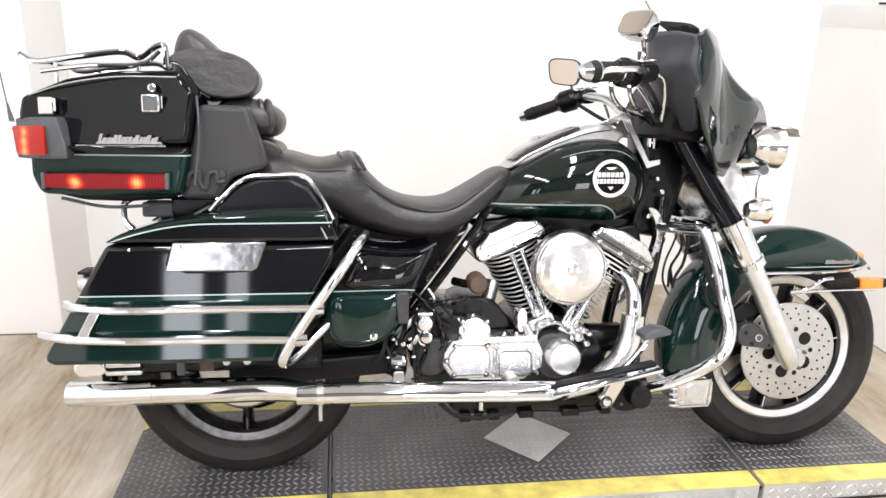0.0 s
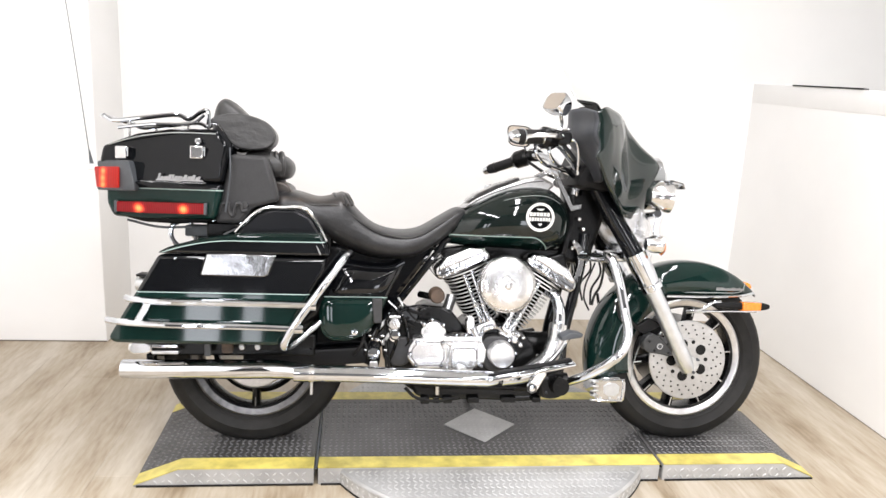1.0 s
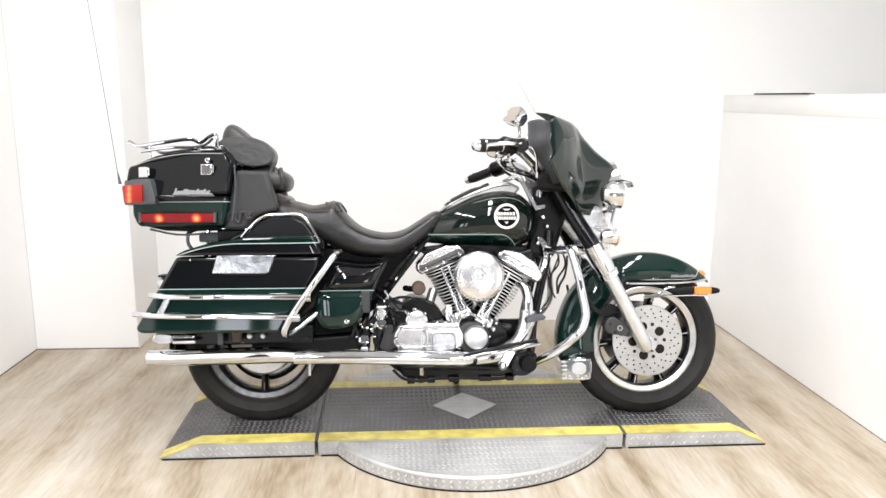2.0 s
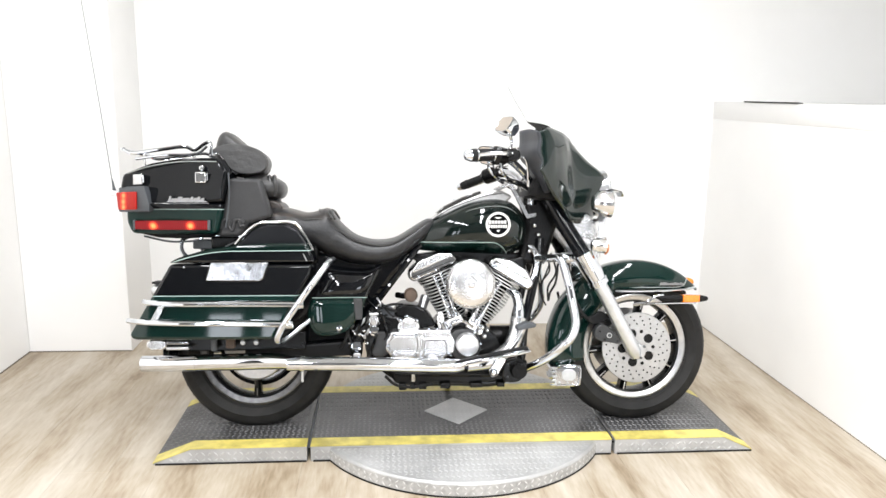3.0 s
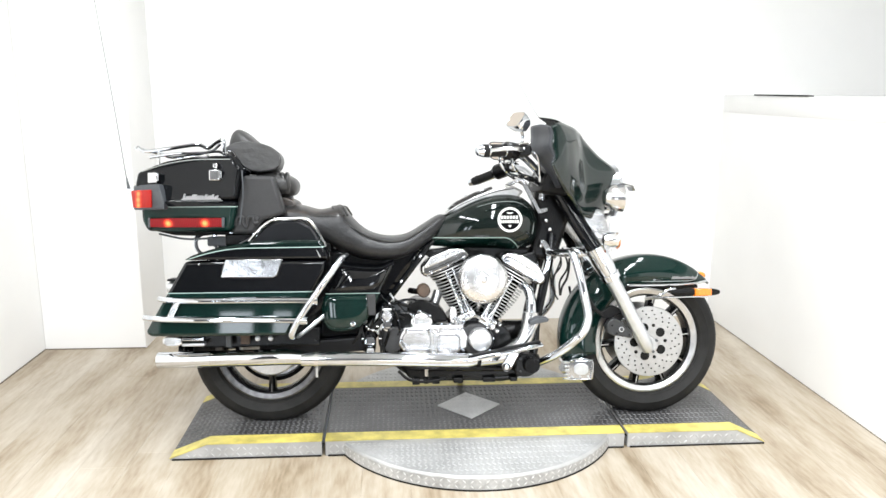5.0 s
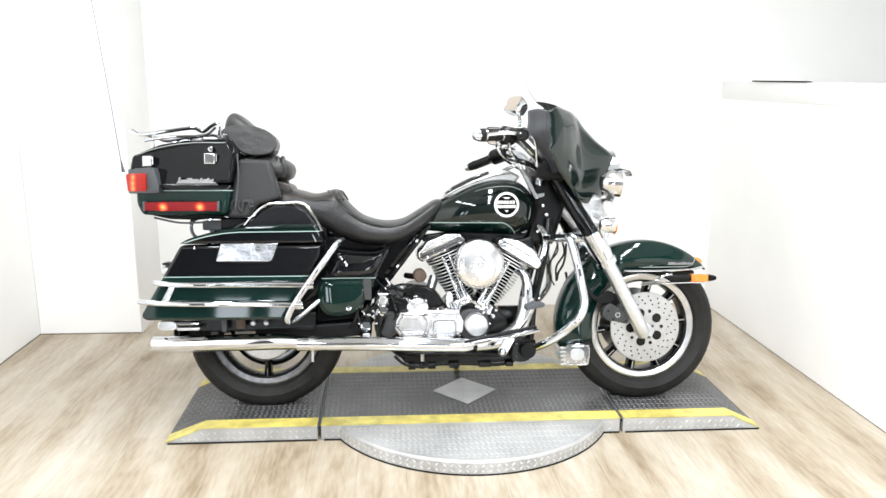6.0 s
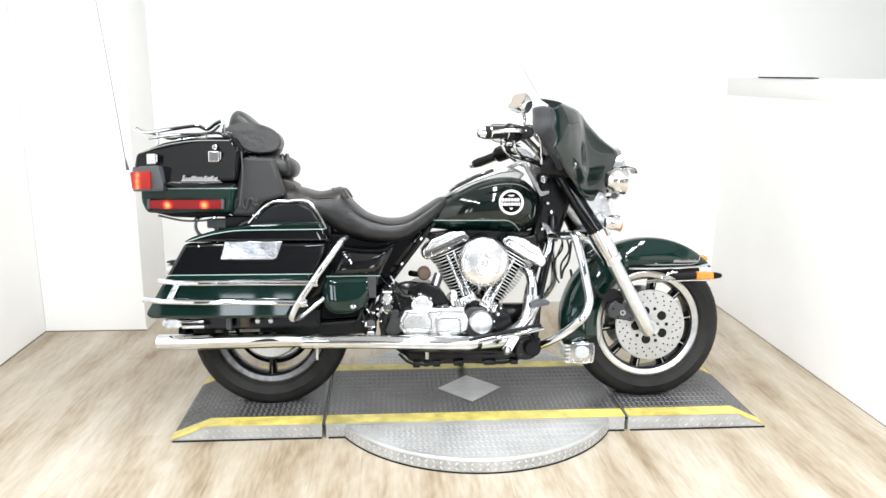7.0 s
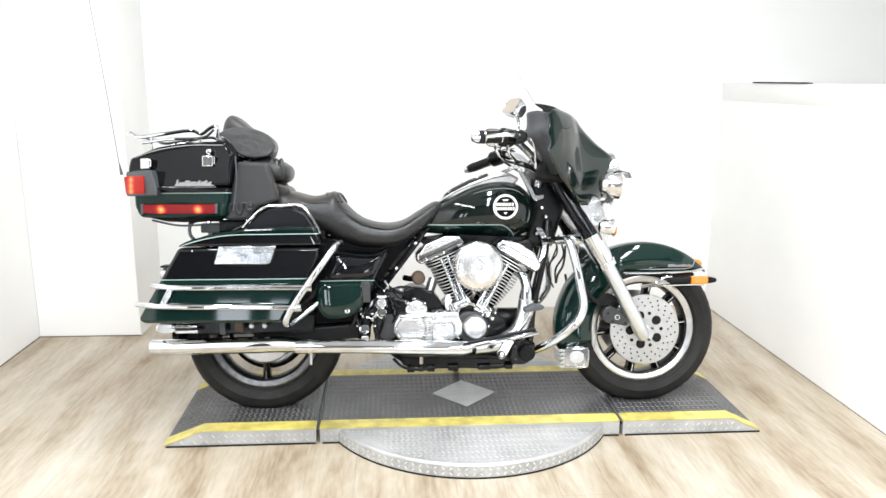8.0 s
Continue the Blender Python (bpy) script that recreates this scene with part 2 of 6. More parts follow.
def lens(name, colour, glow, bulbs, reach, strength, base):
    """A coloured lens lit from within, brightest before its bulbs."""
    m, nodes, links, b = shader(name, colour, 0.2, 0.0, 0.15, 0.15)
    tc = nodes.new("ShaderNodeTexCoord")
    total = base
    for x, z in bulbs:
        d = nodes.new("ShaderNodeVectorMath")
        d.operation = "SUBTRACT"
        d.inputs[1].default_value = (x, 0, z)
        links.new(tc.outputs["Object"], d.inputs[0])
        flat = nodes.new("ShaderNodeVectorMath")
        flat.operation = "MULTIPLY"
        flat.inputs[1].default_value = (1, 0, 1)
        links.new(d.outputs[0], flat.inputs[0])
        size = nodes.new("ShaderNodeVectorMath")
        size.operation = "LENGTH"
        links.new(flat.outputs[0], size.inputs[0])
        q = math_node(nodes, links, "DIVIDE", size.outputs["Value"], reach)
        q = math_node(nodes, links, "EXPONENT", math_node(nodes, links, "MULTIPLY", math_node(nodes, links, "MULTIPLY", q, q), -1.0), 0.0)
        total = math_node(nodes, links, "ADD", math_node(nodes, links, "MULTIPLY", q, strength), total)
    wave = nodes.new("ShaderNodeTexWave")
    wave.inputs["Scale"].default_value = 45.0
    links.new(tc.outputs["Object"], wave.inputs["Vector"])
    ribs = math_node(nodes, links, "ADD", 0.7, math_node(nodes, links, "MULTIPLY", wave.outputs["Fac"], 0.3))
    links.new(mix(nodes, links, wave.outputs["Fac"], tuple(c * 0.6 for c in colour), colour), b.inputs["Base Color"])
    links.new(math_node(nodes, links, "MULTIPLY", total, ribs), b.inputs["Emission Strength"])
    hot = math_node(nodes, links, "MINIMUM", math_node(nodes, links, "MULTIPLY", total, 0.35), 1.0)
    links.new(mix(nodes, links, hot, glow, (1.0, 0.22, 0.06)), b.inputs["Emission Color"])
    return m


red_lens = lens("lit_red_lens", (0.12, 0.003, 0.006), (1.0, 0.006, 0.012), [(-1.152, 0.816), (-1.012, 0.816)], 0.012, 4.0, 0.20)
tail_lens = lens("lit_tail_lens", (0.20, 0.003, 0.004), (1.0, 0.010, 0.010), [(-1.280, 0.93), (-1.282, 0.907), (-1.282, 0.885)], 0.011, 2.6, 0.45)

glass, _n, _l, _b = shader("smoked_screen", (1, 1, 1), 0.05)
_mix, _clear, _gloss = _n.new("ShaderNodeMixShader"), _n.new("ShaderNodeBsdfTransparent"), _n.new("ShaderNodeBsdfGlossy")
_gloss.inputs["Roughness"].default_value = 0.05
_clear.inputs["Color"].default_value = (0.12, 0.125, 0.13, 1)
_mix.inputs[0].default_value = 0.06
_l.new(_clear.outputs[0], _mix.inputs[1])
_l.new(_gloss.outputs[0], _mix.inputs[2])
_l.new(_mix.outputs[0], _n["Material Output"].inputs["Surface"])
clear_plastic, _n, _l, _b = shader("clear_plastic", (1, 1, 1), 0.05)
_mix, _clear, _gloss = _n.new("ShaderNodeMixShader"), _n.new("ShaderNodeBsdfTransparent"), _n.new("ShaderNodeBsdfGlossy")
_gloss.inputs["Roughness"].default_value = 0.05
_clear.inputs["Color"].default_value = (0.985, 0.99, 0.985, 1)
_mix.inputs[0].default_value = 0.04
_l.new(_clear.outputs[0], _mix.inputs[1])
_l.new(_gloss.outputs[0], _mix.inputs[2])
_l.new(_mix.outputs[0], _n["Material Output"].inputs["Surface"])
lamp_glass, _n, _l, _b = shader("lamp_glass", (0.9, 0.92, 0.93), 0.1, 0.0, 1.0)
_b.inputs["Transmission Weight"].default_value = 0.5


def plank_material():
    m, nodes, links, b = shader("oak_vinyl_plank", (0.45, 0.36, 0.26), 0.42)
    info = nodes.new("ShaderNodeObjectInfo")
    tc = nodes.new("ShaderNodeTexCoord")
    shift = nodes.new("ShaderNodeVectorMath")
    shift.operation = "ADD"
    links.new(tc.outputs["Object"], shift.inputs[0])
    links.new(info.outputs["Location"], shift.inputs[1])
    mp = nodes.new("ShaderNodeMapping")
    mp.inputs["Scale"].default_value = (7.0, 1.1, 1.0)
    links.new(shift.outputs[0], mp.inputs["Vector"])
    broad, fine = noise_tex(nodes, links, mp.outputs["Vector"], 1.1, 4.0), noise_tex(nodes, links, mp.outputs["Vector"], 9.0, 6.0)
    f = math_node(nodes, links, "ADD", math_node(nodes, links, "MULTIPLY", broad, 0.68), math_node(nodes, links, "MULTIPLY", fine, 0.32))
    f = math_node(nodes, links, "ADD", f, math_node(nodes, links, "MULTIPLY", math_node(nodes, links, "SUBTRACT", info.outputs["Random"], 0.5), 0.06))
    tone = ramp(nodes, links, f, [(0.33, (0.240, 0.182, 0.117)), (0.44, (0.372, 0.308, 0.226)), (0.53, (0.440, 0.384, 0.304)), (0.66, (0.540, 0.491, 0.415))])
    patch = noise_tex(nodes, links, shift.outputs[0], 1.6, 2.0)
    patch = ramp(nodes, links, patch, [(0.38, (0.94, 0.92, 0.885)), (0.60, (1.0, 1.0, 1.0))])
    blend = nodes.new("ShaderNodeVectorMath")
    blend.operation = "MULTIPLY"
    links.new(tone, blend.inputs[0])
    links.new(patch, blend.inputs[1])
    links.new(blend.outputs[0], b.inputs["Base Color"])
    links.new(math_node(nodes, links, "ADD", 0.34, math_node(nodes, links, "MULTIPLY", fine, 0.2)), b.inputs["Roughness"])
    bump(nodes, links, b, fine, 0.25, 0.0006)
    return m


plank_oak = plank_material()


# ---- mesh tools ----
def part(name, bm, material, parent=None, label="", sharp=32.0):
    me = bpy.data.meshes.new(name)
    bmesh.ops.recalc_face_normals(bm, faces=bm.faces[:])
    mark = bm.faces.layers.int.get("flat")
    for f in bm.faces:
        f.smooth = True
    bm.faces.index_update()
    flat = [f.index for f in bm.faces if mark and f[mark]]
    if mark:
        bm.faces.layers.int.remove(mark)
    bm.to_mesh(me)
    bm.free()
    me.set_sharp_from_angle(angle=radians(sharp))
    for i in flat:
        me.polygons[i].use_smooth = False
    me.materials.append(material)
    ob = new(name, me)
    ob.parent = parent
    if label:
        ob["label"] = label
    return ob


def thicken(ob, depth, offset=0.0):
    mod = ob.modifiers.new("thickness", "SOLIDIFY")
    mod.thickness, mod.offset = depth, offset
    return ob


def prism(outline, y0, y1, bevel=0.0, seg=2, bm=None, taper=None, about=None):
    """An outline in x and z, drawn out from y0 to y1, with rounded edges. taper(x, z): share of the depth kept there."""
    bm = bm or bmesh.new()
    mid = (y0 + y1) / 2 if about is None else about
    vs = []
    for y in (y0, y1):
        vs.append([bm.verts.new((x, mid + (y - mid) * (taper(x, z) if taper else 1.0), z)) for x, z in outline])
    n = len(outline)
    fs = [bm.faces.new(vs[0]), bm.faces.new(vs[1][::-1])]
    for i in range(n):
        fs.append(bm.faces.new((vs[0][i], vs[1][i], vs[1][(i + 1) % n], vs[0][(i + 1) % n])))
    if bevel:
        bmesh.ops.recalc_face_normals(bm, faces=bm.faces[:])
        es = list({e for f in fs for e in f.edges})
        bmesh.ops.bevel(bm, geom=es, offset=bevel, segments=seg, profile=0.5, affect="EDGES", clamp_overlap=True)
        mark = bm.faces.layers.int.get("flat") or bm.faces.layers.int.new("flat")
        bm.normal_update()
        for s in (-1, 1):
            side = [f for f in bm.faces if f.normal.y * s > 0.85]
            if side:
                max(side, key=lambda f: f.calc_area())[mark] = 1
    return bm


def rounded(outline, rounds=2):
    """Cuts the corners of a closed outline until it is smooth."""
    pts = [Vector(p) for p in outline]
    for _ in range(rounds):
        pts = [q for i, p in enumerate(pts) for q in (p.lerp(pts[(i + 1) % len(pts)], 0.25), p.lerp(pts[(i + 1) % len(pts)], 0.75))]
    return [tuple(p) for p in pts]


def cushion(outline, y0, y1, power=3.0, bm=None):
    """A stuffed pad: an outline in x and z that swells from its two flanks."""
    bm = bm or bmesh.new()
    cx, cz = (sum(p[i] for p in outline) / len(outline) for i in (0, 1))
    rings = []
    for s in (-0.985, -0.94, -0.85, -0.7, -0.45, 0.0, 0.45, 0.7, 0.85, 0.94, 0.985):
        k = (1 - abs(s) ** power) ** (1 / power)
        rings.append([bm.verts.new((cx + (x - cx) * k, (y0 + y1) / 2 + s * (y1 - y0) / 2, cz + (z - cz) * k)) for x, z in outline])
    for p, q in zip(rings, rings[1:]):
        for j in range(len(p)):
            bm.faces.new((p[j], p[(j + 1) % len(p)], q[(j + 1) % len(p)], q[j]))
    bm.faces.new(rings[0])
    bm.faces.new(rings[-1][::-1])
    return bm


def block(x0, x1, y0, y1, z0, z1, bevel=0.0, seg=2, bm=None):
    return prism([(x0, z0), (x1, z0), (x1, z1), (x0, z1)], y0, y1, bevel, seg, bm)


def spline(points, steps=6):
    p = [Vector(q) for q in points]
    p = [p[0] * 2 - p[1], *p, p[-1] * 2 - p[-2]]
    out = []
    for i in range(1, len(p) - 2):
        for k in range(steps):
            t = k / steps
            out.append(0.5 * (2 * p[i] + (p[i + 1] - p[i - 1]) * t + (2 * p[i - 1] - 5 * p[i] + 4 * p[i + 1] - p[i + 2]) * t * t
                              + (3 * p[i] - p[i - 1] - 3 * p[i + 1] + p[i + 2]) * t ** 3))
    return out + [p[-2]]


def bend(points, steps):
    """A smooth path through points spaced unevenly, without loops where two of them lie close."""
    p = [Vector(q) for q in points]
    p = [p[0] * 2 - p[1], *p, p[-1] * 2 - p[-2]]
    gap = [max((b - a).length, 1e-6) ** 0.5 for a, b in zip(p, p[1:])]
    out = []
    for i in range(1, len(p) - 2):
        a, b = p[i], p[i + 1]
        g0, g1, g2 = gap[i - 1], gap[i], gap[i + 1]
        m0 = ((a - p[i - 1]) / g0 - (b - p[i - 1]) / (g0 + g1) + (b - a) / g1) * g1
        m1 = ((b - a) / g1 - (p[i + 2] - a) / (g1 + g2) + (p[i + 2] - b) / g2) * g1
        for k in range(steps):
            t = k / steps
            out.append(a * (2 * t ** 3 - 3 * t * t + 1) + m0 * (t ** 3 - 2 * t * t + t) + b * (3 * t * t - 2 * t ** 3) + m1 * (t ** 3 - t * t))
    return out + [p[-2]]


def tube(points, radius, sides=10, steps=6, bm=None, flat=1.0):
    """A round bar along a smooth path. radius: one number, or one for each point."""
    bm = bm or bmesh.new()
    path = bend(points, steps) if len(points) > 2 and steps > 1 else [Vector(q) for q in points]
    rad = radius if isinstance(radius, (list, tuple)) else [radius] * len(points)
    rings, up = [], None
    for i, c in enumerate(path):
        d = (path[min(i + 1, len(path) - 1)] - path[max(i - 1, 0)]).normalized()
        up = (Vector((0.13, 0.31, 1.0)) if up is None else up)
        up = (up - d * up.dot(d)).normalized()
        side = d.cross(up)
        k = i / (len(path) - 1) * (len(rad) - 1)
        a = int(min(k, len(rad) - 2))
        r = rad[a] + (rad[a + 1] - rad[a]) * (k - a)
        rings.append([bm.verts.new(c + (side * math.cos(q) * flat + up * math.sin(q)) * r) for q in (math.tau * j / sides for j in range(sides))])
    for a, b in zip(rings, rings[1:]):
        for j in range(sides):
            bm.faces.new((a[j], a[(j + 1) % sides], b[(j + 1) % sides], b[j]))
    bm.faces.new(rings[0][::-1])
    bm.faces.new(rings[-1])
    return bm


def lathe(profile, centre, axis="Y", sides=48, bm=None, m=None):
    """Turns a profile of (radius, along) about an axis through centre."""
    bm = bm or bmesh.new()
    turn = {"Y": Matrix.Identity(3), "X": Matrix.Rotation(radians(90), 3, "Z"), "Z": Matrix.Rotation(radians(90), 3, "X")}[axis]
    rings = []
    for r, y in profile:
        ring = []
        for j in range(1 if r < 1e-5 else sides):
            a = math.tau * j / sides
            v = turn @ Vector((r * math.cos(a), y, r * math.sin(a)))
            v = (m @ v) if m else v
            ring.append(bm.verts.new(v + Vector(centre)))
        rings.append(ring)
    for a, b in zip(rings, rings[1:]):
        for j in range(sides):
            k = (j + 1) % sides
            if len(a) == 1 and len(b) > 1:
                bm.faces.new((a[0], b[k], b[j]))
            elif len(b) == 1 and len(a) > 1:
                bm.faces.new((a[j], a[k], b[0]))
            elif len(a) > 1:
                bm.faces.new((a[j], a[k], b[k], b[j]))
    return bm


def loft(stations, sides=28, power=2.6, bm=None, y_mid=0.0):
    """A body along x: stations of (x, half width, bottom, top), with rounded sections."""
    bm = bm or bmesh.new()
    st = spline([Vector((x, w, b)) for x, w, b, t in stations], 4)
    tops = spline([Vector((x, 0, t)) for x, w, b, t in stations], 4)
    rings = []
    for s, t in zip(st, tops):
        cz, hz = (s.z + t.z) / 2, max((t.z - s.z) / 2, 0.002)
        ring = []
        for j in range(sides):
            a = math.tau * j / sides
            c, q = math.cos(a), math.sin(a)
            ring.append(bm.verts.new((s.x, y_mid + max(s.y, 0.002) * math.copysign(abs(c) ** (2 / power), c), cz + hz * math.copysign(abs(q) ** (2 / power), q))))
        rings.append(ring)
    for a, b in zip(rings, rings[1:]):
        for j in range(sides):
            bm.faces.new((a[j], a[(j + 1) % sides], b[(j + 1) % sides], b[j]))
    bm.faces.new(rings[0][::-1])
    bm.faces.new(rings[-1])
    return bm


def thing(name, m, label, category, group="", kind=""):
    ob = new(name)
    ob.matrix_world = m
    return tagged(ob, label, category, group, kind)


# ---- the room ----
def setting(name, bm, material, label, category):
    return tagged(part(name, bm, material), label, category, "", "structure")


for name, x0, x1, z0, z1, material, label in (
        ("wall_right", X_RIGHT, X_RIGHT + 0.12, -0.05, 1.28, wall_paint, "smooth white painted wall beside the turntable"),
        ("wall_left", X_LEFT - 0.12, X_LEFT, -0.05, Z_CEIL, wall_paint, "smooth white painted side wall"),
        ("wall_right_upper", X_RIGHT + 1.30, X_RIGHT + 1.42, LEDGE - 0.1, Z_CEIL, upper_dim_paint, "upper wall set back behind the ledge, greyed for its weaker light")):
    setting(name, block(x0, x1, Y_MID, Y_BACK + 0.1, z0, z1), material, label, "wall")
    # Beyond Y_MID the walls are unseen and dark, added for the reflections
    off = X_HALL - X_LEFT if name == "wall_left" else 0.0
    setting(name + "_far", block(x0 + off, x1 + off, Y_FRONT, Y_MID, z0, z1), unseen_hall_paint, "dull grey wall added out of view to darken reflections", "wall")
setting("wall_left_return", block(X_HALL, X_LEFT - 0.12, Y_MID, Y_MID + 0.12, -0.05, Z_CEIL), unseen_hall_paint, "dull grey wall added out of view to darken reflections", "wall")
setting("wall_ledge", block(X_RIGHT - 0.002, X_RIGHT + 1.30, Y_FRONT, Y_BACK, 1.28, LEDGE, 0.0015), wall_paint,
        "white painted ledge capping the side wall", "ledge")
setting("wall_back", block(-1.67, X_RIGHT + 1.42, Y_BACK, Y_BACK + 0.12, -0.05, Z_CEIL), wall_paint,
        "bright white back wall behind the motorcycle", "wall")
setting("wall_back_projection", block(X_LEFT, -1.668, Y_BUMP, Y_BACK + 0.12, -0.05, Z_CEIL, 0.006), wall_paint,
        "white wall section standing proud of the back wall", "wall")
setting("wall_front", block(X_HALL - 0.12, X_RIGHT + 1.42, Y_FRONT - 0.12, Y_FRONT, -0.05, Z_CEIL), unseen_hall_paint,
        "dull grey end wall added out of view to darken reflections", "wall")
setting("ceiling", block(X_HALL - 0.12, X_RIGHT + 1.42, Y_FRONT - 0.12, Y_BACK + 0.12, Z_CEIL, Z_CEIL + 0.1), ceiling_paint,
        "pale painted ceiling with strip lights", "ceiling")
floor = setting("floor", block(X_HALL - 0.12, X_RIGHT + 0.12, Y_FRONT - 0.12, Y_BACK + 0.12, -0.08, -0.006), wood_dark,
                "pale oak plank floor with a satin finish", "floor")
setting("joint_left", block(X_LEFT, X_LEFT + 0.006, Y_MID, Y_BUMP, -0.004, 0.004), skirting_dark, "thin brown sealant joint along the wall", "joint")
setting("joint_right", block(X_RIGHT - 0.004, X_RIGHT, Y_FRONT, Y_BACK, -0.004, 0.002), skirting_dark, "thin brown sealant joint along the wall", "joint")
setting("joint_back", block(X_LEFT + 0.006, -1.67, Y_BUMP - 0.006, Y_BUMP, -0.004, 0.004), skirting_dark, "thin brown sealant joint along the wall", "joint")

# Frames round these lamps, all out of view; the third holds only fill light
for i, (x0, x1, z0, z1, watts) in enumerate(WINDOWS_AND_FILL):
    frame_bm = bmesh.new()
    for p0, p1, q0, q1 in ((x0 - 0.05, x0, z0 - 0.05, z1 + 0.05), (x1, x1 + 0.05, z0 - 0.05, z1 + 0.05), (x0, x1, z1, z1 + 0.05), (x0, x1, z0 - 0.05, z0)):
        block(p0, p1, Y_FRONT, Y_FRONT + 0.06, q0, q1, bm=frame_bm)
    setting("window_%d" % (i + 1), frame_bm, unseen_hall_paint, "grey frame round an unseen window and fill light in the hall wall", "window")

for x, y in TUBES:
    lamp = thing("strip_light", pose(x, y, Z_LAMP + 0.03), "grey strip light hanging from the ceiling on rods", "lamp", "ceiling strip lights")
    part("housing", block(-0.09, 0.09, -0.6, 0.6, 0.0, 0.1, 0.01), ceiling_paint, lamp)
    for q in (-0.45, 0.45):
        part("rod", tube([(0, q, 0.09), (0, q, Z_CEIL - Z_LAMP - 0.03)], 0.005, 8, 1), ceiling_paint, lamp)

# ---- turntable, deck and ramps ----
H, Y0, Y1 = 0.06, -0.262, 0.345
DECK_L, DECK_R, RAMP_L, RAMP_R = -0.578, 0.612, -0.592, 0.626


def nubs(spots, bm=None, long=0.0105, wide=0.0036, tall=0.0022):
    """Raised lozenges: each spot has a place, a turn and the two axes of its surface."""
    bm = bm or bmesh.new()
    for c, turn, ax, ay in spots:
        u = ax * math.cos(turn) + ay * math.sin(turn)
        v = ay * math.cos(turn) - ax * math.sin(turn)
        n = ax.cross(ay)
        base = [bm.verts.new(c + u * a + v * b) for a, b in ((-long, 0), (0, -wide), (long, 0), (0, wide))]
        top = [bm.verts.new(c + n * tall + (u * a + v * b) * 0.55) for a, b in ((-long, 0), (0, -wide), (long, 0), (0, wide))]
        for i in range(4):
            bm.faces.new((base[i], base[(i + 1) % 4], top[(i + 1) % 4], top[i]))
        bm.faces.new(top)
    return bm


def tread_rows(x0, x1, y0, y1, height, keep=lambda x, y: True, pitch=0.021):
    """Herringbone rows of lozenges on a surface whose height is height(x)."""
    out = []
    for j in range(int((y1 - y0) / pitch)):
        for i in range(int((x1 - x0) / pitch)):
            x, y = x0 + (i + 0.5) * pitch, y0 + (j + 0.5) * pitch
            if keep(x, y):
                s = (height(x + 0.005) - height(x - 0.005)) / 0.01
                out.append((Vector((x, y, height(x))), radians(45 if j % 2 else -45), Vector((1, 0, s)).normalized(), Vector((0, 1, 0))))
    return out


def face_rows(x0, x1, y, top, pitch=0.024):
    out = []
    for j in range(2):
        for i in range(int((x1 - x0) / pitch)):
            x, z = x0 + (i + 0.5) * pitch, 0.016 + j * 0.024
            if z < top(x) - 0.01:
                out.append((Vector((x, y, z)), radians(45 if (i + j) % 2 else -45), Vector((1, 0, 0)), Vector((0, 0, 1))))
    return out


table = thing("turntable", pose(0, 0, 0), "round silver tread-plate turntable lying on the floor", "turntable")
CX, CY, CR, CH = 0.022, 0.045, 0.606, 0.057
part("plate", lathe([(0, 0.0), (CR - 0.004, 0.0), (CR, 0.004), (CR, CH - 0.006), (CR - 0.006, CH), (0, CH)], (CX, CY, 0), "Z", 96), disc_plate, table)
disc_spots = tread_rows(CX - CR, CX + CR, CY - CR, Y0 - 0.004, lambda x: CH, lambda x, y: math.hypot(x - CX, y - CY) < CR - 0.018)
disc_spots += tread_rows(CX - CR, CX + CR, Y1 + 0.006, CY + CR, lambda x: CH, lambda x, y: math.hypot(x - CX, y - CY) < CR - 0.018)
part("rim_band", lathe([(CR, 0.006), (CR + 0.0015, 0.007), (CR + 0.0015, CH - 0.009), (CR, CH - 0.008)], (CX, CY, 0), "Z", 96), rim_silver, table, "bright tread-plate edge band")
# Black ring stands in for the contact shadow under the turntable edge
part("foot_shade_ring", lathe([(CR - 0.002, 0.0), (CR + 0.003, 0.0), (CR + 0.003, 0.005), (CR - 0.002, 0.005)], (CX, CY, 0), "Z", 96), rubber, table, "thin black ring drawn as the shadow gap at the foot")
rim_spots = []
for k in range(136):
    a = math.tau * k / 136
    out = Vector((math.cos(a), math.sin(a), 0))
    for j in range(2):
        rim_spots.append((Vector((CX, CY, 0.017 + 0.02 * j)) + out * (CR + 0.0015), radians(45 if (k + j) % 2 else -45), Vector((-out.y, out.x, 0)), Vector((0, 0, 1))))
tagged(part("edge_relief", nubs(rim_spots, None, 0.0095, 0.003, 0.0012), tread_nub, table), kind="stuff")
tagged(part("tread_relief", nubs(disc_spots, None, 0.0105, 0.0034, 0.0014), disc_nub, table), kind="stuff")


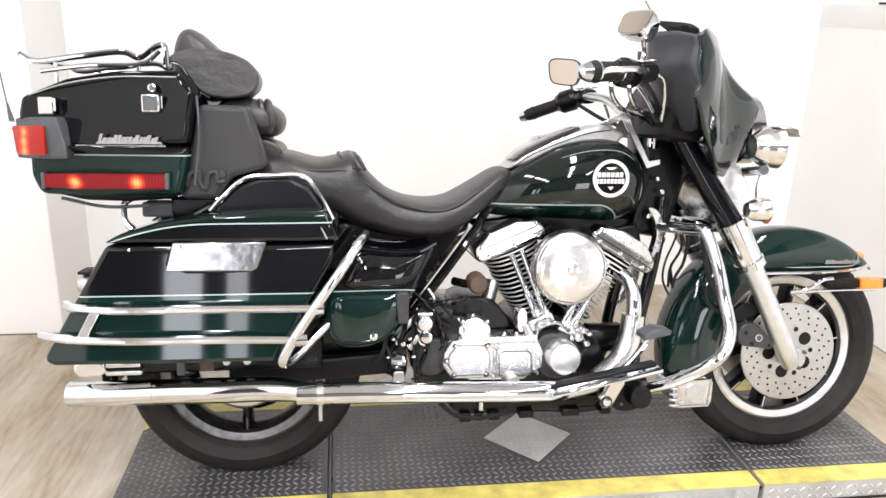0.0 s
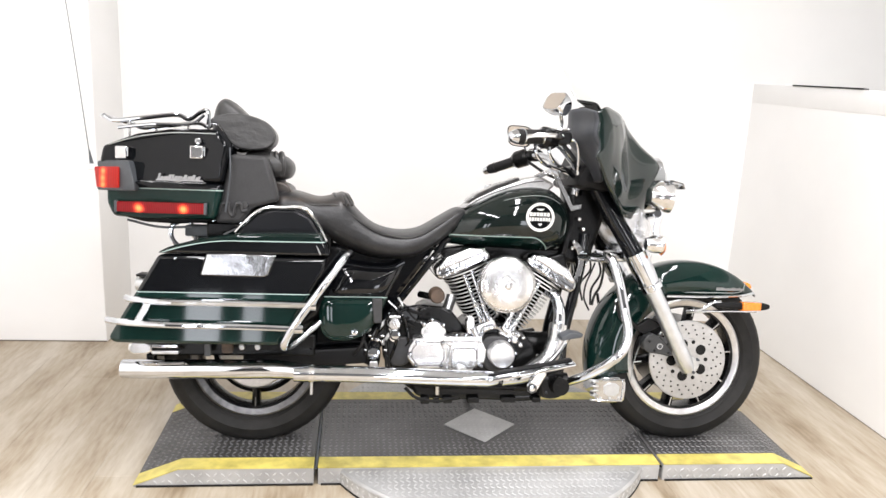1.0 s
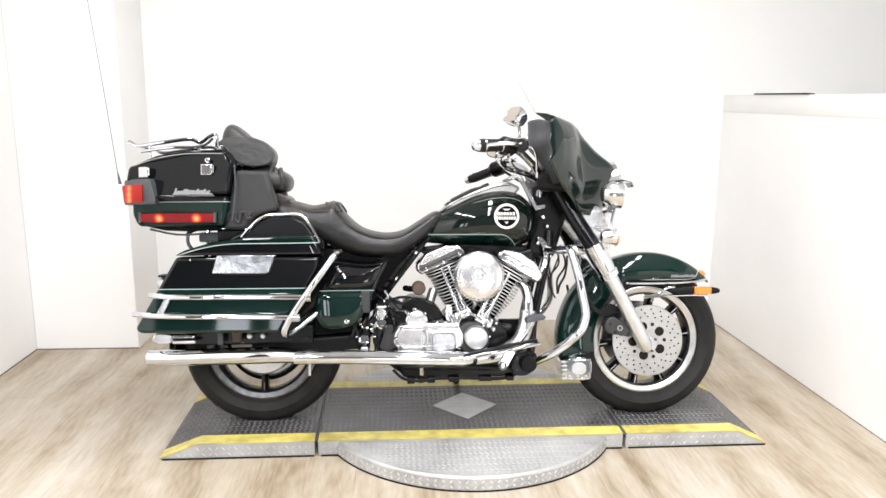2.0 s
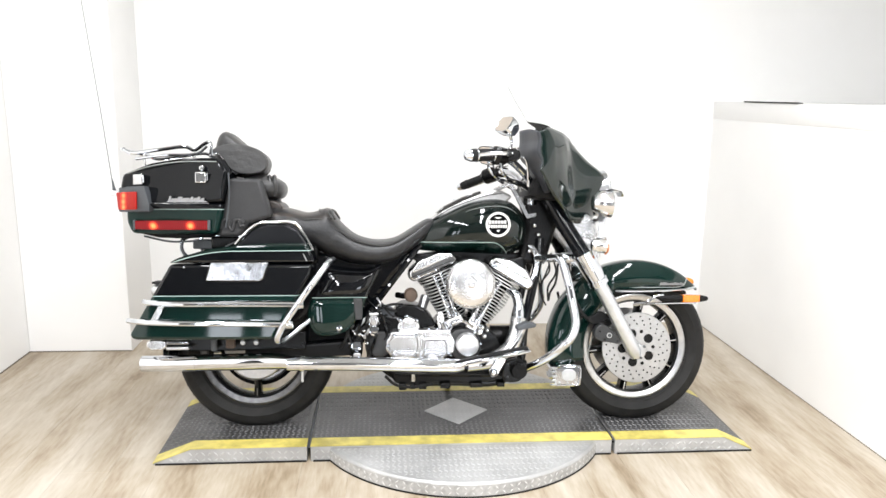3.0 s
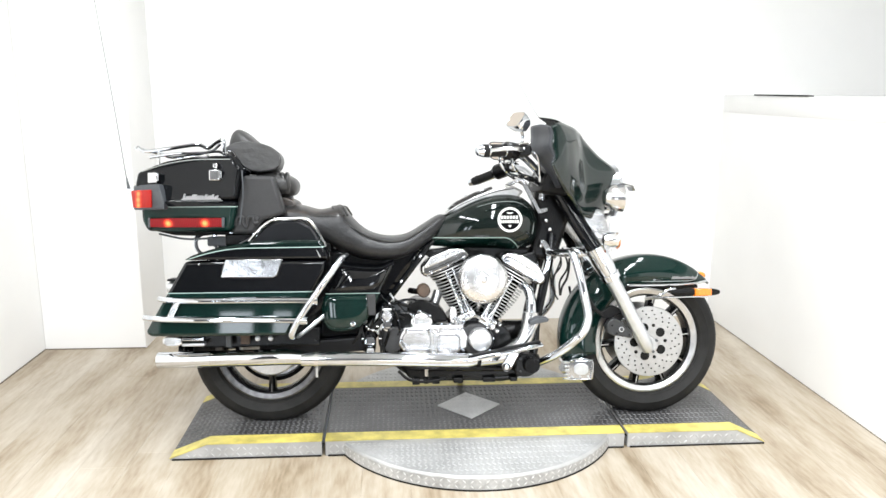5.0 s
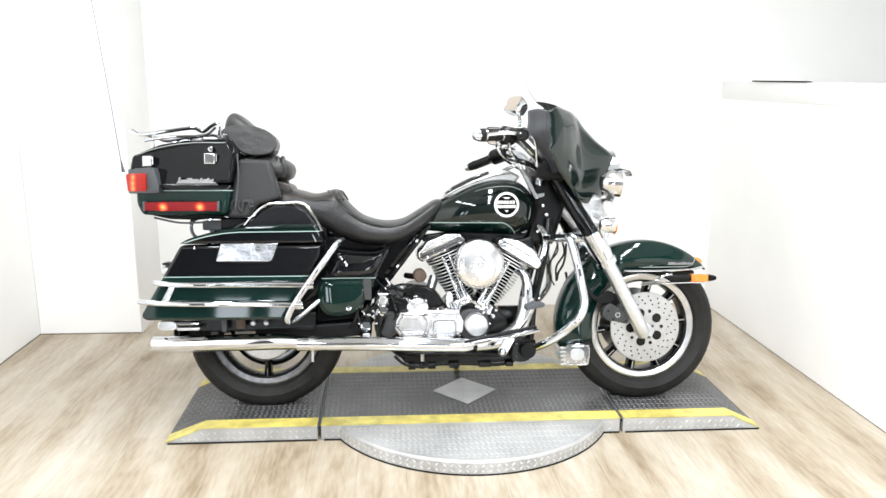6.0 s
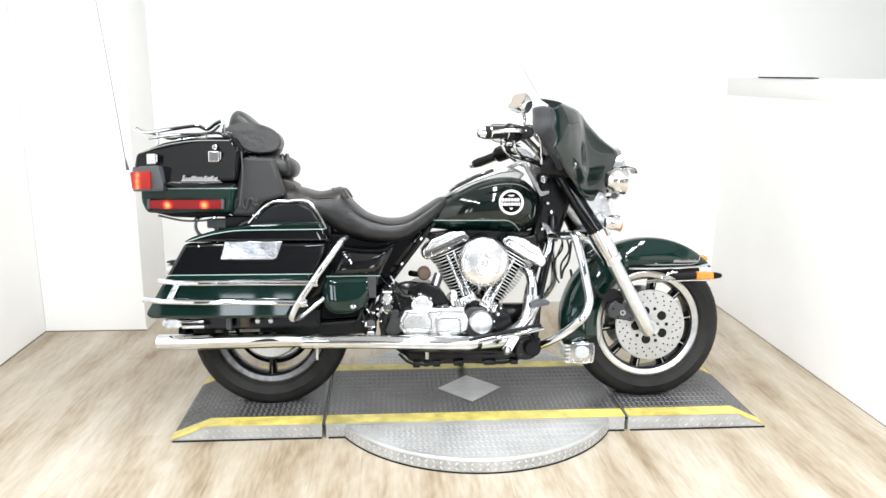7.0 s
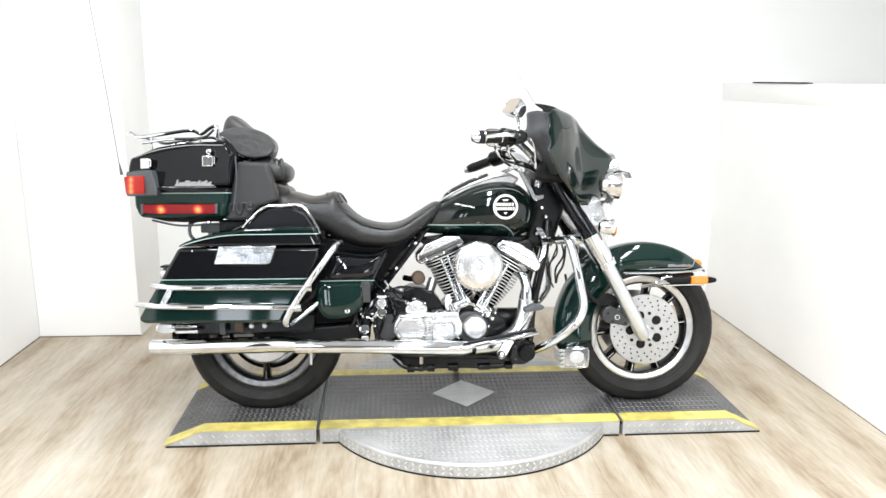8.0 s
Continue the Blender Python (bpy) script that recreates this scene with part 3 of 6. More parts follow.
def deck_piece(name, label, group, profile, xa, xb, height):
    """A low deck: side profile in x and z, rubber top, tread-plate sides, yellow tape along both edges."""
    ob = thing(name, pose(0, 0, 0), label, "ramp", group)
    part("body", prism(profile, Y0 + 0.004, Y1 - 0.004, 0.0015, 1), deck_plate, ob, "silver tread-plate body")
    # Black strip stands in for the shadow gap where the side meets the floor
    part("foot_shade_strip", prism([(xa + 0.01, 0.0), (xb - 0.002, 0.0), (xb - 0.002, 0.0055), (xa + 0.01, 0.0055)], Y0 - 0.001, Y0 + 0.005), rubber, ob, "thin black strip drawn as the shadow gap at the foot")
    tops = [(x, height(x)) for x in sorted({xa, xb, *(p[0] for p in profile if xa < p[0] < xb)})]

    def skin(y0, y1, lift, thick):
        up = [(x, z + lift) for x, z in tops]
        return prism(up + [(x, z + lift - thick) for x, z in reversed(tops)], y0, y1)
    part("rubber_top", skin(Y0 + 0.072, Y1 - 0.072, 0.0035, 0.003), deck_rubber, ob, "grey rubber tread surface")
    for y0, y1 in ((Y0 + 0.003, Y0 + 0.073), (Y1 - 0.073, Y1 - 0.003)):
        part("yellow_tape", skin(y0, y1, 0.0045, 0.003), yellow_tape, ob, "yellow warning tape")
    hit = lambda x, y: abs(x - 0.015) + abs(y - 0.045) > 0.15
    tagged(part("tread_relief", nubs(tread_rows(xa + 0.004, xb - 0.004, Y0 + 0.076, Y1 - 0.076, lambda x: height(x) + 0.0035, hit)), deck_nub, ob), kind="stuff")
    tagged(part("side_relief", nubs(face_rows(xa + 0.01, xb - 0.01, Y0 + 0.004, height)), deck_side_nub, ob), kind="stuff")
    return ob


deck = deck_piece("deck", "grey rubber deck with yellow taped edges over the turntable", "", [(DECK_L, 0.0), (DECK_R, 0.0), (DECK_R, H), (DECK_L, H)],
                  DECK_L, DECK_R, lambda x: H)
dia = bmesh.new()
for z in (0.062, 0.0675):
    ring = [dia.verts.new((0.015 + a * 0.136, 0.045 + b * 0.136, z)) for a, b in ((-1, 0), (0, -1), (1, 0), (0, 1))]
    dia.faces.new(ring if z > 0.065 else ring[::-1])
dia.verts.ensure_lookup_table()
for i in range(4):
    j = (i + 1) % 4
    dia.faces.new((dia.verts[i], dia.verts[j], dia.verts[4 + j], dia.verts[4 + i]))
cover = part("diamond_cover", dia, tread_plate, deck, "bare silver diamond-shaped metal cover")
dia_spots = tread_rows(-0.13, 0.16, -0.10, 0.19, lambda x: 0.0675, lambda x, y: abs(x - 0.015) + abs(y - 0.045) < 0.118, 0.019)
tagged(part("cover_relief", nubs(dia_spots, None, 0.0085, 0.003, 0.0012), tread_nub, cover), kind="stuff")
drop_l = lambda x: H if x > -1.03 else H - (H - 0.004) * (-1.03 - x) / 0.145
drop_r = lambda x: H if x < 1.075 else H - (H - 0.004) * (x - 1.075) / 0.12
deck_piece("ramp", "grey rubber ramp with yellow tape under the rear wheel", "ramps at both deck ends",
           [(-1.175, 0.0), (RAMP_L, 0.0), (RAMP_L, H), (-1.03, H), (-1.175, 0.004)], -1.175, RAMP_L, drop_l)
deck_piece("ramp", "grey rubber ramp with yellow tape under the front wheel", "ramps at both deck ends",
           [(RAMP_R, 0.0), (1.195, 0.0), (1.195, 0.004), (1.075, H), (RAMP_R, H)], RAMP_R, 1.195, drop_r)
tagged(part("hinge_rod", tube([(-0.585, Y0 + 0.01, 0.058), (-0.585, Y1 - 0.01, 0.058)], 0.0050, 8, 1), plastic_grey), "thin dark steel rod in the gap between deck and ramp", "rod")
tagged(part("hinge_rod", tube([(0.619, Y0 + 0.01, 0.050), (0.619, Y1 - 0.01, 0.050)], 0.005, 8, 1), rubber), "black rod in the gap between deck and ramp", "rod")

# Thin dark strip along part of the ledge top
tagged(part("dark_strip", prism([(0.0, 0.0), (0.03, 0.0), (0.03, 0.005), (0.0, 0.007)], 0.55, 1.10, 0.001, 1), rubber), "thin dark strip along the top of the wall ledge", "strip").location = (X_RIGHT - 0.008, 0, LEDGE)

# ---- the motorcycle: x forward, y to its left, z up, leaning on its side stand ----
bike = thing("motorcycle", pose(0, -0.025, H + 0.004, -9), "dark green and black touring motorcycle leaning on its stand", "motorcycle")
bike.scale = (0.998, 0.998, 0.998)
FRONT, REAR, TYRE = (0.760, 0.304), (-0.812, 0.306), 0.319


def wheel(name, cx, cz, near_disc, metal, spokes=10, phase=0.18):
    hub = part(name, lathe([(0.0, -0.075), (0.035, -0.075), (0.05, -0.05), (0.045, 0.05), (0.035, 0.075), (0.0, 0.075)], (cx, 0, cz), "Y", 32), matt_black, bike)
    tread = [(0.222, -0.045), (0.230, -0.0535), (0.234, -0.0575), (0.238, -0.0575), (0.241, -0.0590), (0.262, -0.0655), (0.2655, -0.0675), (0.269, -0.0655), (0.288, -0.062), (0.304, -0.049), (0.315, -0.028), (TYRE, 0.0)]
    part("tyre", lathe(tread + [(r, -y) for r, y in reversed(tread[:-1])], (cx, 0, cz), "Y", 96), tyre_rubber, hub, "black tyre with a worn tread")
    grooves = bmesh.new()
    for k in range(44):
        a = math.tau * k / 44
        for s in (-1, 1):
            p = [(a, 0.006 * s, 0.3186), (a + 0.05, 0.028 * s, 0.3153), (a + 0.06, 0.047 * s, 0.3056)]
            pts = [Vector((cx + r * math.cos(q), y, cz + r * math.sin(q))) for q, y, r in p]
            for i in range(2):
                d = (pts[i + 1] - pts[i]).normalized()
                n = Vector((pts[i].x - cx, 0, pts[i].z - cz)).normalized()
                w = d.cross(n).normalized() * 0.0022
                grooves.faces.new([grooves.verts.new(q + n * 0.0006) for q in (pts[i] - w, pts[i] + w, pts[i + 1] + w, pts[i + 1] - w)])
    tagged(part("tread_groove", grooves, rubber, hub), kind="stuff")
    lips = bmesh.new()
    for q in (-1, 1):
        lathe([(r, y * q) for r, y in ((0.191, 0.034), (0.197, 0.045), (0.207, 0.049), (0.216, 0.0515), (0.2225, 0.049), (0.2225, 0.040), (0.206, 0.030), (0.191, 0.034))], (cx, 0, cz), "Y", 80, lips)
    part("rim", lips, metal, hub, "aluminium rim ring")
    part("rim_barrel", lathe([(0.1885, -0.0345), (0.206, -0.029), (0.206, 0.029), (0.1885, 0.0345), (0.186, 0.0), (0.1885, -0.0345)], (cx, 0, cz), "Y", 80), engine_black, hub, "black painted wheel barrel")
    for k in range(spokes):
        a = math.tau * (k + phase) / spokes
        d, s = Vector((math.cos(a), 0, math.sin(a))), Vector((-math.sin(a), 0, math.cos(a)))
        bm = bmesh.new()
        rows = []
        for r, w, y in ((0.04, 0.020, 0.05), (0.12, 0.012, 0.034), (0.197, 0.015, 0.034)):
            c = Vector((cx, 0, cz)) + d * r
            rows.append([bm.verts.new(c + s * w * q + Vector((0, y * p, 0))) for q, p in ((-1, -0.6), (-0.35, -1), (0.35, -1), (1, -0.6), (1, 0.6), (-1, 0.6))])
        for p, q in zip(rows, rows[1:]):
            for j in range(6):
                bm.faces.new((p[j], p[(j + 1) % 6], q[(j + 1) % 6], q[j]))
        bm.faces.new(rows[0]); bm.faces.new(rows[-1][::-1])
        part("spoke", bm, engine_black, hub)
        p = [Vector((cx, -0.0345, cz)) + d * r for r in (0.158, 0.198)]
        part("spoke_edge", tube([p[0], p[1]], 0.0022, 6, 1), metal, hub)
    for side in near_disc:
        y = 0.082 * side
        bm = lathe([(0.068, y - 0.0025), (0.146, y - 0.0025), (0.148, y), (0.146, y + 0.0025), (0.068, y + 0.0025), (0.068, y - 0.0025)], (cx, 0, cz), "Y", 72)
        part("brake_disc", bm, disc_steel, hub, "drilled steel brake disc")
        carrier = lathe([(0.018, y - 0.004), (0.08, y - 0.004), (0.084, y), (0.018, y), (0.018, y - 0.004)], (cx, 0, cz), "Y", 40)
        part("disc_carrier", carrier, disc_steel, hub)
        holes = bmesh.new()
        ys = y + side * 0.0032
        for k in range(5):
            a = math.tau * (k + 0.53) / 5
            lathe([(0.0, ys + side * 0.0012), (0.0195, ys + side * 0.0012), (0.0195, ys - side * 0.004)], (cx + 0.062 * math.cos(a), 0, cz + 0.062 * math.sin(a)), "Y", 20, holes)
            a += math.pi / 5
            lathe([(0.0, ys + side * 0.0012), (0.0075, ys + side * 0.0012), (0.0075, ys - side * 0.004)], (cx + 0.07 * math.cos(a), 0, cz + 0.07 * math.sin(a)), "Y", 14, holes)
        for k in range(60):
            a, r = math.tau * k / 60, (0.100, 0.115, 0.131)[k % 3]
            lathe([(0.0, ys), (0.0034, ys), (0.0034, ys - side * 0.003)], (cx + r * math.cos(a), 0, cz + r * math.sin(a)), "Y", 8, holes)
        tagged(part("disc_hole", holes, engine_black, hub), kind="stuff")
    part("axle_nut", lathe([(0.0, -0.128), (0.014, -0.126), (0.017, -0.10), (0.017, 0.10), (0.014, 0.126), (0.0, 0.128)], (cx, 0, cz), "Y", 6), chrome, hub)
    return hub


wheel("front_wheel", *FRONT, (-1, 1), rim_metal)
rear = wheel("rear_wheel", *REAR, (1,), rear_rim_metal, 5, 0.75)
part("hub_disc", lathe([(0.03, -0.066), (0.112, -0.064), (0.118, -0.060), (0.118, -0.052), (0.03, -0.052)], (REAR[0], 0, REAR[1]), "Y", 48), disc_steel, rear, "dull steel hub disc")
part("drive_pulley", lathe([(0.0, 0.045), (0.150, 0.045), (0.165, 0.055), (0.165, 0.075), (0.0, 0.075)], (REAR[0], 0, REAR[1]), "Y", 48), engine_black, rear, "black drive pulley")
part("pulley_ring", lathe([(0.128, 0.042), (0.140, 0.040), (0.146, 0.044), (0.128, 0.046)], (REAR[0], 0, REAR[1]), "Y", 48), brushed, rear)

# front fender
fx, fz = 0.768, 0.304
bm, rows = bmesh.new(), []
for i in range(41):
    th = radians(42 + (192 - 42) * i / 40)
    s = math.sin(th)
    r_in = max(0.236, 0.245 / max(s, 0.2)) if th < radians(115) else 0.236 + max(0, 0.245 / max(s, 0.5) - 0.245) * 0
    R = 0.362 + 0.012 * max(0.0, math.cos(th) * -1) ** 2
    r_in = min(r_in, R - 0.012)
    tip = min(1.0, 0.25 + (th - radians(42)) / radians(22))
    row = []
    for k in range(13):
        q = -1 + 2 * k / 12
        side = 0.082 * (0.45 + 0.55 * tip)
        y = side * (abs(q) ** 0.62) * (1 if q > 0 else -1)
        drop = abs(q) ** 3.2
        r = R - (R - r_in) * drop
        row.append(bm.verts.new((fx + r * math.cos(th), y, fz + r * s)))
    rows.append(row)
for a, b in zip(rows, rows[1:]):
    for k in range(12):
        bm.faces.new((a[k], a[k + 1], b[k + 1], b[k]))
fender = thicken(part("front_fender", bm, paint_green, bike, "deep green painted front fender"), 0.003)
for s in (-1, 1):
    part("fender_trim", tube([(0.665, s * 0.088, 0.541), (0.82, s * 0.088, 0.541), (0.95, s * 0.078, 0.545), (1.02, s * 0.05, 0.552)], 0.0055, 8), chrome, fender, "chrome trim strip")
    letters = bmesh.new()
    rng, x = random.Random(5), 0.858
    while x < 0.962:
        w, h = rng.uniform(0.0030, 0.0065), rng.choice((0.006, 0.007, 0.009))
        prism([(x, 0.567), (x + w, 0.567), (x + w + h * 0.2, 0.567 + h), (x + h * 0.2, 0.567 + h)], s * 0.0785, s * 0.0835, bm=letters)
        x += w + 0.0016
    prism([(0.856, 0.5652), (0.964, 0.5652), (0.964, 0.5668), (0.856, 0.5668)], s * 0.0785, s * 0.0832, bm=letters)
    part("badge", letters, badge_silver, fender, "small silver badge lettering")
    stripe_pts = [(0.70, s * 0.080, 0.556), (0.85, s * 0.082, 0.556), (0.96, s * 0.074, 0.562), (0.985, s * 0.05, 0.59)]
    part("pinstripe", tube(stripe_pts, 0.0018, 6), gold_decal, fender)
    part("pinstripe", tube([(0.545, s * 0.083, 0.22), (0.562, s * 0.083, 0.32), (0.60, s * 0.083, 0.42), (0.64, s * 0.083, 0.50)], 0.0018, 6), gold_decal, fender)
part("fender_lamp", loft([(0.985, 0.012, 0.560, 0.575), (1.0, 0.022, 0.558, 0.590), (1.025, 0.02, 0.560, 0.585), (1.035, 0.008, 0.565, 0.575)]), amber_lens, fender, "amber fender tip lamp")
flap = part("end_plate", prism(rounded([(0.404, 0.147), (0.512, 0.147), (0.521, 0.160), (0.524, 0.243), (0.400, 0.238)], 1), -0.10, 0.03, 0.006, 2), chrome, bike, "chrome end plate with cooling ribs")
part("plate_frame", tube([(0.412, -0.102, 0.154), (0.508, -0.102, 0.154), (0.515, -0.102, 0.233), (0.410, -0.102, 0.230), (0.412, -0.102, 0.154)], 0.0042, 8, 1), chrome, flap)
for k in range(5):
    part("cooling_rib", tube([(0.392, -0.098, 0.158 + 0.017 * k), (0.402, -0.106, 0.158 + 0.017 * k), (0.418, -0.103, 0.158 + 0.017 * k)], 0.0038, 6), brushed, flap)
for k in range(3):
    part("plate_bolt", lathe([(0.0, -0.006), (0.004, -0.005), (0.005, 0.0)], (0.430 + 0.034 * k, -0.101, 0.164), "Y", 8), brushed, flap)
part("plate_inset", prism(rounded([(0.440, 0.172), (0.498, 0.172), (0.498, 0.220), (0.440, 0.220)], 1), -0.105, -0.098, 0.002, 2), brushed, flap)
for s in (-1, 1):
    arm = part("marker_bracket", tube([(0.735, s * 0.11, 0.489), (0.79, s * 0.115, 0.499), (0.83, s * 0.118, 0.524), (0.86, s * 0.118, 0.528)], 0.0055, 8), chrome, bike, "chrome marker lamp bracket")
    part("marker_body", loft([(0.84, 0.006, 0.508, 0.522), (0.90, 0.012, 0.503, 0.526), (1.00, 0.016, 0.498, 0.528), (1.04, 0.010, 0.502, 0.522), (1.05, 0.004, 0.507, 0.516)], 16, 4.0, y_mid=s * 0.115), matt_black, arm)
    part("marker_lens", block(0.938, 1.008, s * 0.118 - 0.018, s * 0.118 + 0.018, 0.4985, 0.5285, 0.003), amber_lens, arm, "amber marker lens")
    part("bracket_rail", tube([(0.735, s * 0.105, 0.486), (0.85, s * 0.112, 0.492), (1.0, s * 0.114, 0.494)], 0.005, 8), chrome, arm)

# fork, calipers
for s in (-1, 1):
    y = s * 0.118
    out = y + s * 0.052  # the fork spreads towards its upper covers
    leg = part("fork_leg", tube([(0.742, y + s * 0.010, 0.278), (0.728, y + s * 0.017, 0.305), (0.603, out - s * 0.004, 0.528), (0.568, out, 0.588)], [0.024, 0.0290, 0.0280, 0.0290], 20, 3), slider_silver, bike, "brushed aluminium fork slider")
    part("fork_cover", tube([(0.576, out, 0.574), (0.552, out, 0.616), (0.503, out, 0.704)], [0.034, 0.040, 0.040], 20, 1), chrome, leg, "chrome upper fork cover")
    part("seal_ring", tube([(0.574, out, 0.578), (0.564, out, 0.596)], 0.0415, 20, 1), chrome, leg)
    part("fork_tube", tube([(0.510, out, 0.692), (0.44, out * 0.86, 0.808), (0.33, y * 0.95, 1.0)], [0.033, 0.032, 0.030], 16, 1), paint_black, leg, "black fork shroud")
    front, rear = y + s * 0.034, y - s * 0.010
    cal = part("brake_caliper", prism(rounded([(0.556, 0.372), (0.572, 0.408), (0.597, 0.414), (0.622, 0.402), (0.650, 0.374), (0.674, 0.347), (0.664, 0.328), (0.628, 0.339), (0.575, 0.343)], 1), min(front, rear), max(front, rear), 0.008, 3), caliper_grey, bike, "dark grey front brake caliper")
    part("caliper_bracket", prism(rounded([(0.519, 0.438), (0.545, 0.440), (0.562, 0.447), (0.586, 0.467), (0.620, 0.453), (0.632, 0.434), (0.600, 0.418), (0.566, 0.404)], 1), y - 0.012, y + 0.012, 0.004, 2), matt_black, cal, "black caliper bracket")
    part("caliper_hose", tube([(0.520, y, 0.437), (0.500, y * 0.99, 0.447), (0.482, y * 0.97, 0.466), (0.468, y * 0.94, 0.520)], 0.0055, 8), rubber, cal)
    part("caliper_ring", lathe([(0.0075, s * 0.037), (0.0105, s * 0.037), (0.011, s * 0.033), (0.0075, s * 0.033)], (0.622, y, 0.368), "Y", 24), brushed, cal, "bright ring round the piston bolt")
    part("caliper_bolt", lathe([(0.0, s * 0.036), (0.006, s * 0.035), (0.0065, 0)], (0.622, y, 0.368), "Y", 16), plastic_grey, cal)
    for x, z in ((0.583, 0.385), (0.603, 0.352), (0.655, 0.345)):
        part("caliper_bolt", lathe([(0.0, s * 0.038), (0.0045, s * 0.037), (0.005, 0)], (x, y, z), "Y", 6), matt_black, cal)
    part("axle_clamp", prism(rounded([(0.735, 0.262), (0.772, 0.270), (0.785, 0.300), (0.765, 0.330), (0.735, 0.330), (0.722, 0.295)], 1), y - 0.024, y + 0.024, 0.006, 2), brushed, leg, "brushed axle clamp")
    for x, z in ((0.758, 0.272), (0.772, 0.318)):
        part("clamp_nut", lathe([(0.0, s * 0.033), (0.005, s * 0.032), (0.006, s * 0.02)], (x, y, z), "Y", 6), plastic_grey, leg)
part("fork_bridge", block(0.43, 0.53, -0.115, 0.115, 0.665, 0.70, 0.012), chrome, bike)
part("fork_nacelle", prism(rounded([(0.470, 0.735), (0.548, 0.645), (0.585, 0.655), (0.600, 0.72), (0.585, 0.80), (0.545, 0.87), (0.42, 0.875), (0.425, 0.80)], 1), -0.112, 0.112, 0.022, 3), soft_chrome, bike, "chrome fork nacelle")
neck = part("steering_head", prism([(0.26, 0.66), (0.37, 0.64), (0.43, 0.83), (0.36, 1.02), (0.28, 1.0), (0.29, 0.80)], -0.065, 0.065, 0.02, 2), engine_black, bike)
rng = random.Random(12)
for k in range(4):
    x, z = rng.uniform(0.30, 0.38), rng.uniform(0.62, 0.86)
    part("head_bolt", lathe([(0.0, -0.012), (0.006, -0.010), (0.008, 0.0)], (x, -0.085, z), "Y", 10), polished, neck)
part("head_cable", tube([(0.385, -0.10, 0.660), (0.373, -0.10, 0.628), (0.354, -0.10, 0.580), (0.350, -0.10, 0.531), (0.370, -0.10, 0.487)], 0.0032, 8), rubber, neck)
part("head_cable", tube([(0.418, -0.10, 0.659), (0.416, -0.10, 0.619), (0.407, -0.10, 0.574), (0.387, -0.10, 0.539), (0.380, -0.10, 0.506)], 0.0045, 8), rubber, neck)
part("brake_hose", tube([(0.60, -0.11, 0.40), (0.52, -0.13, 0.45), (0.47, -0.13, 0.55), (0.46, -0.10, 0.66)], 0.008, 8), rubber, bike)

# fairing and screen
FAIR = [(0.0, (0.492, 1.130), (0.645, 1.006), (0.575, 0.822)), (0.055, (0.494, 1.140), (0.643, 1.007), (0.565, 0.821)), (0.10, (0.496, 1.150), (0.632, 1.008), (0.548, 0.820)),
        (0.135, (0.496, 1.156), (0.598, 1.012), (0.535, 0.822)), (0.165, (0.494, 1.162), (0.548, 1.020), (0.520, 0.826)), (0.195, (0.487, 1.167), (0.513, 1.034), (0.503, 0.834)),
        (0.225, (0.480, 1.173), (0.501, 1.043), (0.490, 0.855)), (0.26, (0.470, 1.178), (0.492, 1.052), (0.476, 0.880)), (0.32, (0.446, 1.184), (0.476, 1.068), (0.449, 0.922)), (0.36, (0.429, 1.188), (0.460, 1.080), (0.430, 0.955)),
        (0.390, (0.418, 1.184), (0.446, 1.090), (0.418, 0.985)), (0.408, (0.408, 1.176), (0.425, 1.098), (0.408, 1.010)), (0.412, (0.396, 1.170), (0.400, 1.100), (0.398, 1.026))]
INNER = [(0.0, (0.460, 1.130), (0.460, 1.05), (0.44, 0.950)), (0.09, (0.42, 1.150), (0.42, 1.06), (0.43, 0.950)), (0.155, (0.330, 1.178), (0.330, 1.09), (0.41, 0.950)),
         (0.185, (0.297, 1.186), (0.294, 1.09), (0.395, 0.950)), (0.30, (0.345, 1.188), (0.345, 1.085), (0.425, 0.950)), (0.41, (0.3945, 1.168), (0.399, 1.10), (0.397, 1.03))]
SCREEN = [(0.0, (0.400, 1.228), (0.44, 1.17), (0.490, 1.120)), (0.08, (0.365, 1.232), (0.43, 1.17), (0.486, 1.125)), (0.126, (0.322, 1.232), (0.41, 1.17), (0.478, 1.130)),
          (0.20, (0.352, 1.222), (0.42, 1.17), (0.456, 1.135)), (0.30, (0.390, 1.206), (0.415, 1.18), (0.424, 1.165)), (0.38, (0.402, 1.186), (0.404, 1.18), (0.406, 1.175))]

def span(stations, curved, back=0.0):
    """A skin across the motorcycle: at each distance from its middle a line from the top edge over the front to the bottom edge."""
    half = [[Vector((p[0] + back, y, p[1])) for p in (t, f, b)] for y, t, f, b in stations]
    turned = 0.25  # the bars stand turned to the right
    lines = [[Vector((v.x, -v.y, v.z)) for v in h] for h in reversed(half[1:])] + half
    rails = [bend([h[k] for h in lines], 4) for k in range(3)]
    bm, grid = bmesh.new(), []
    for t, f, b in zip(*rails):
        full = min(1.0, max(0.0, (abs(t.y) - 0.14) / 0.12))
        t, f, b = (Vector((v.x + turned * v.y * (1.08 if v.y < 0 else 1.4), v.y * (0.87 if v.y < 0 else 1.0), v.z)) for v in (t, f, b))
        line = spline([t, t.lerp(f, 0.5) + Vector((0.006, 0, 0.008)) * full, f, f.lerp(b, 0.55) + Vector((0.012, 0, 0)), b], 4) if curved else [t.lerp(b, k / 8) for k in range(9)]
        grid.append([bm.verts.new(v) for v in line])
    for a, b in zip(grid, grid[1:]):
        for k in range(len(a) - 1):
            bm.faces.new((a[k], a[k + 1], b[k + 1], b[k]))
    return bm


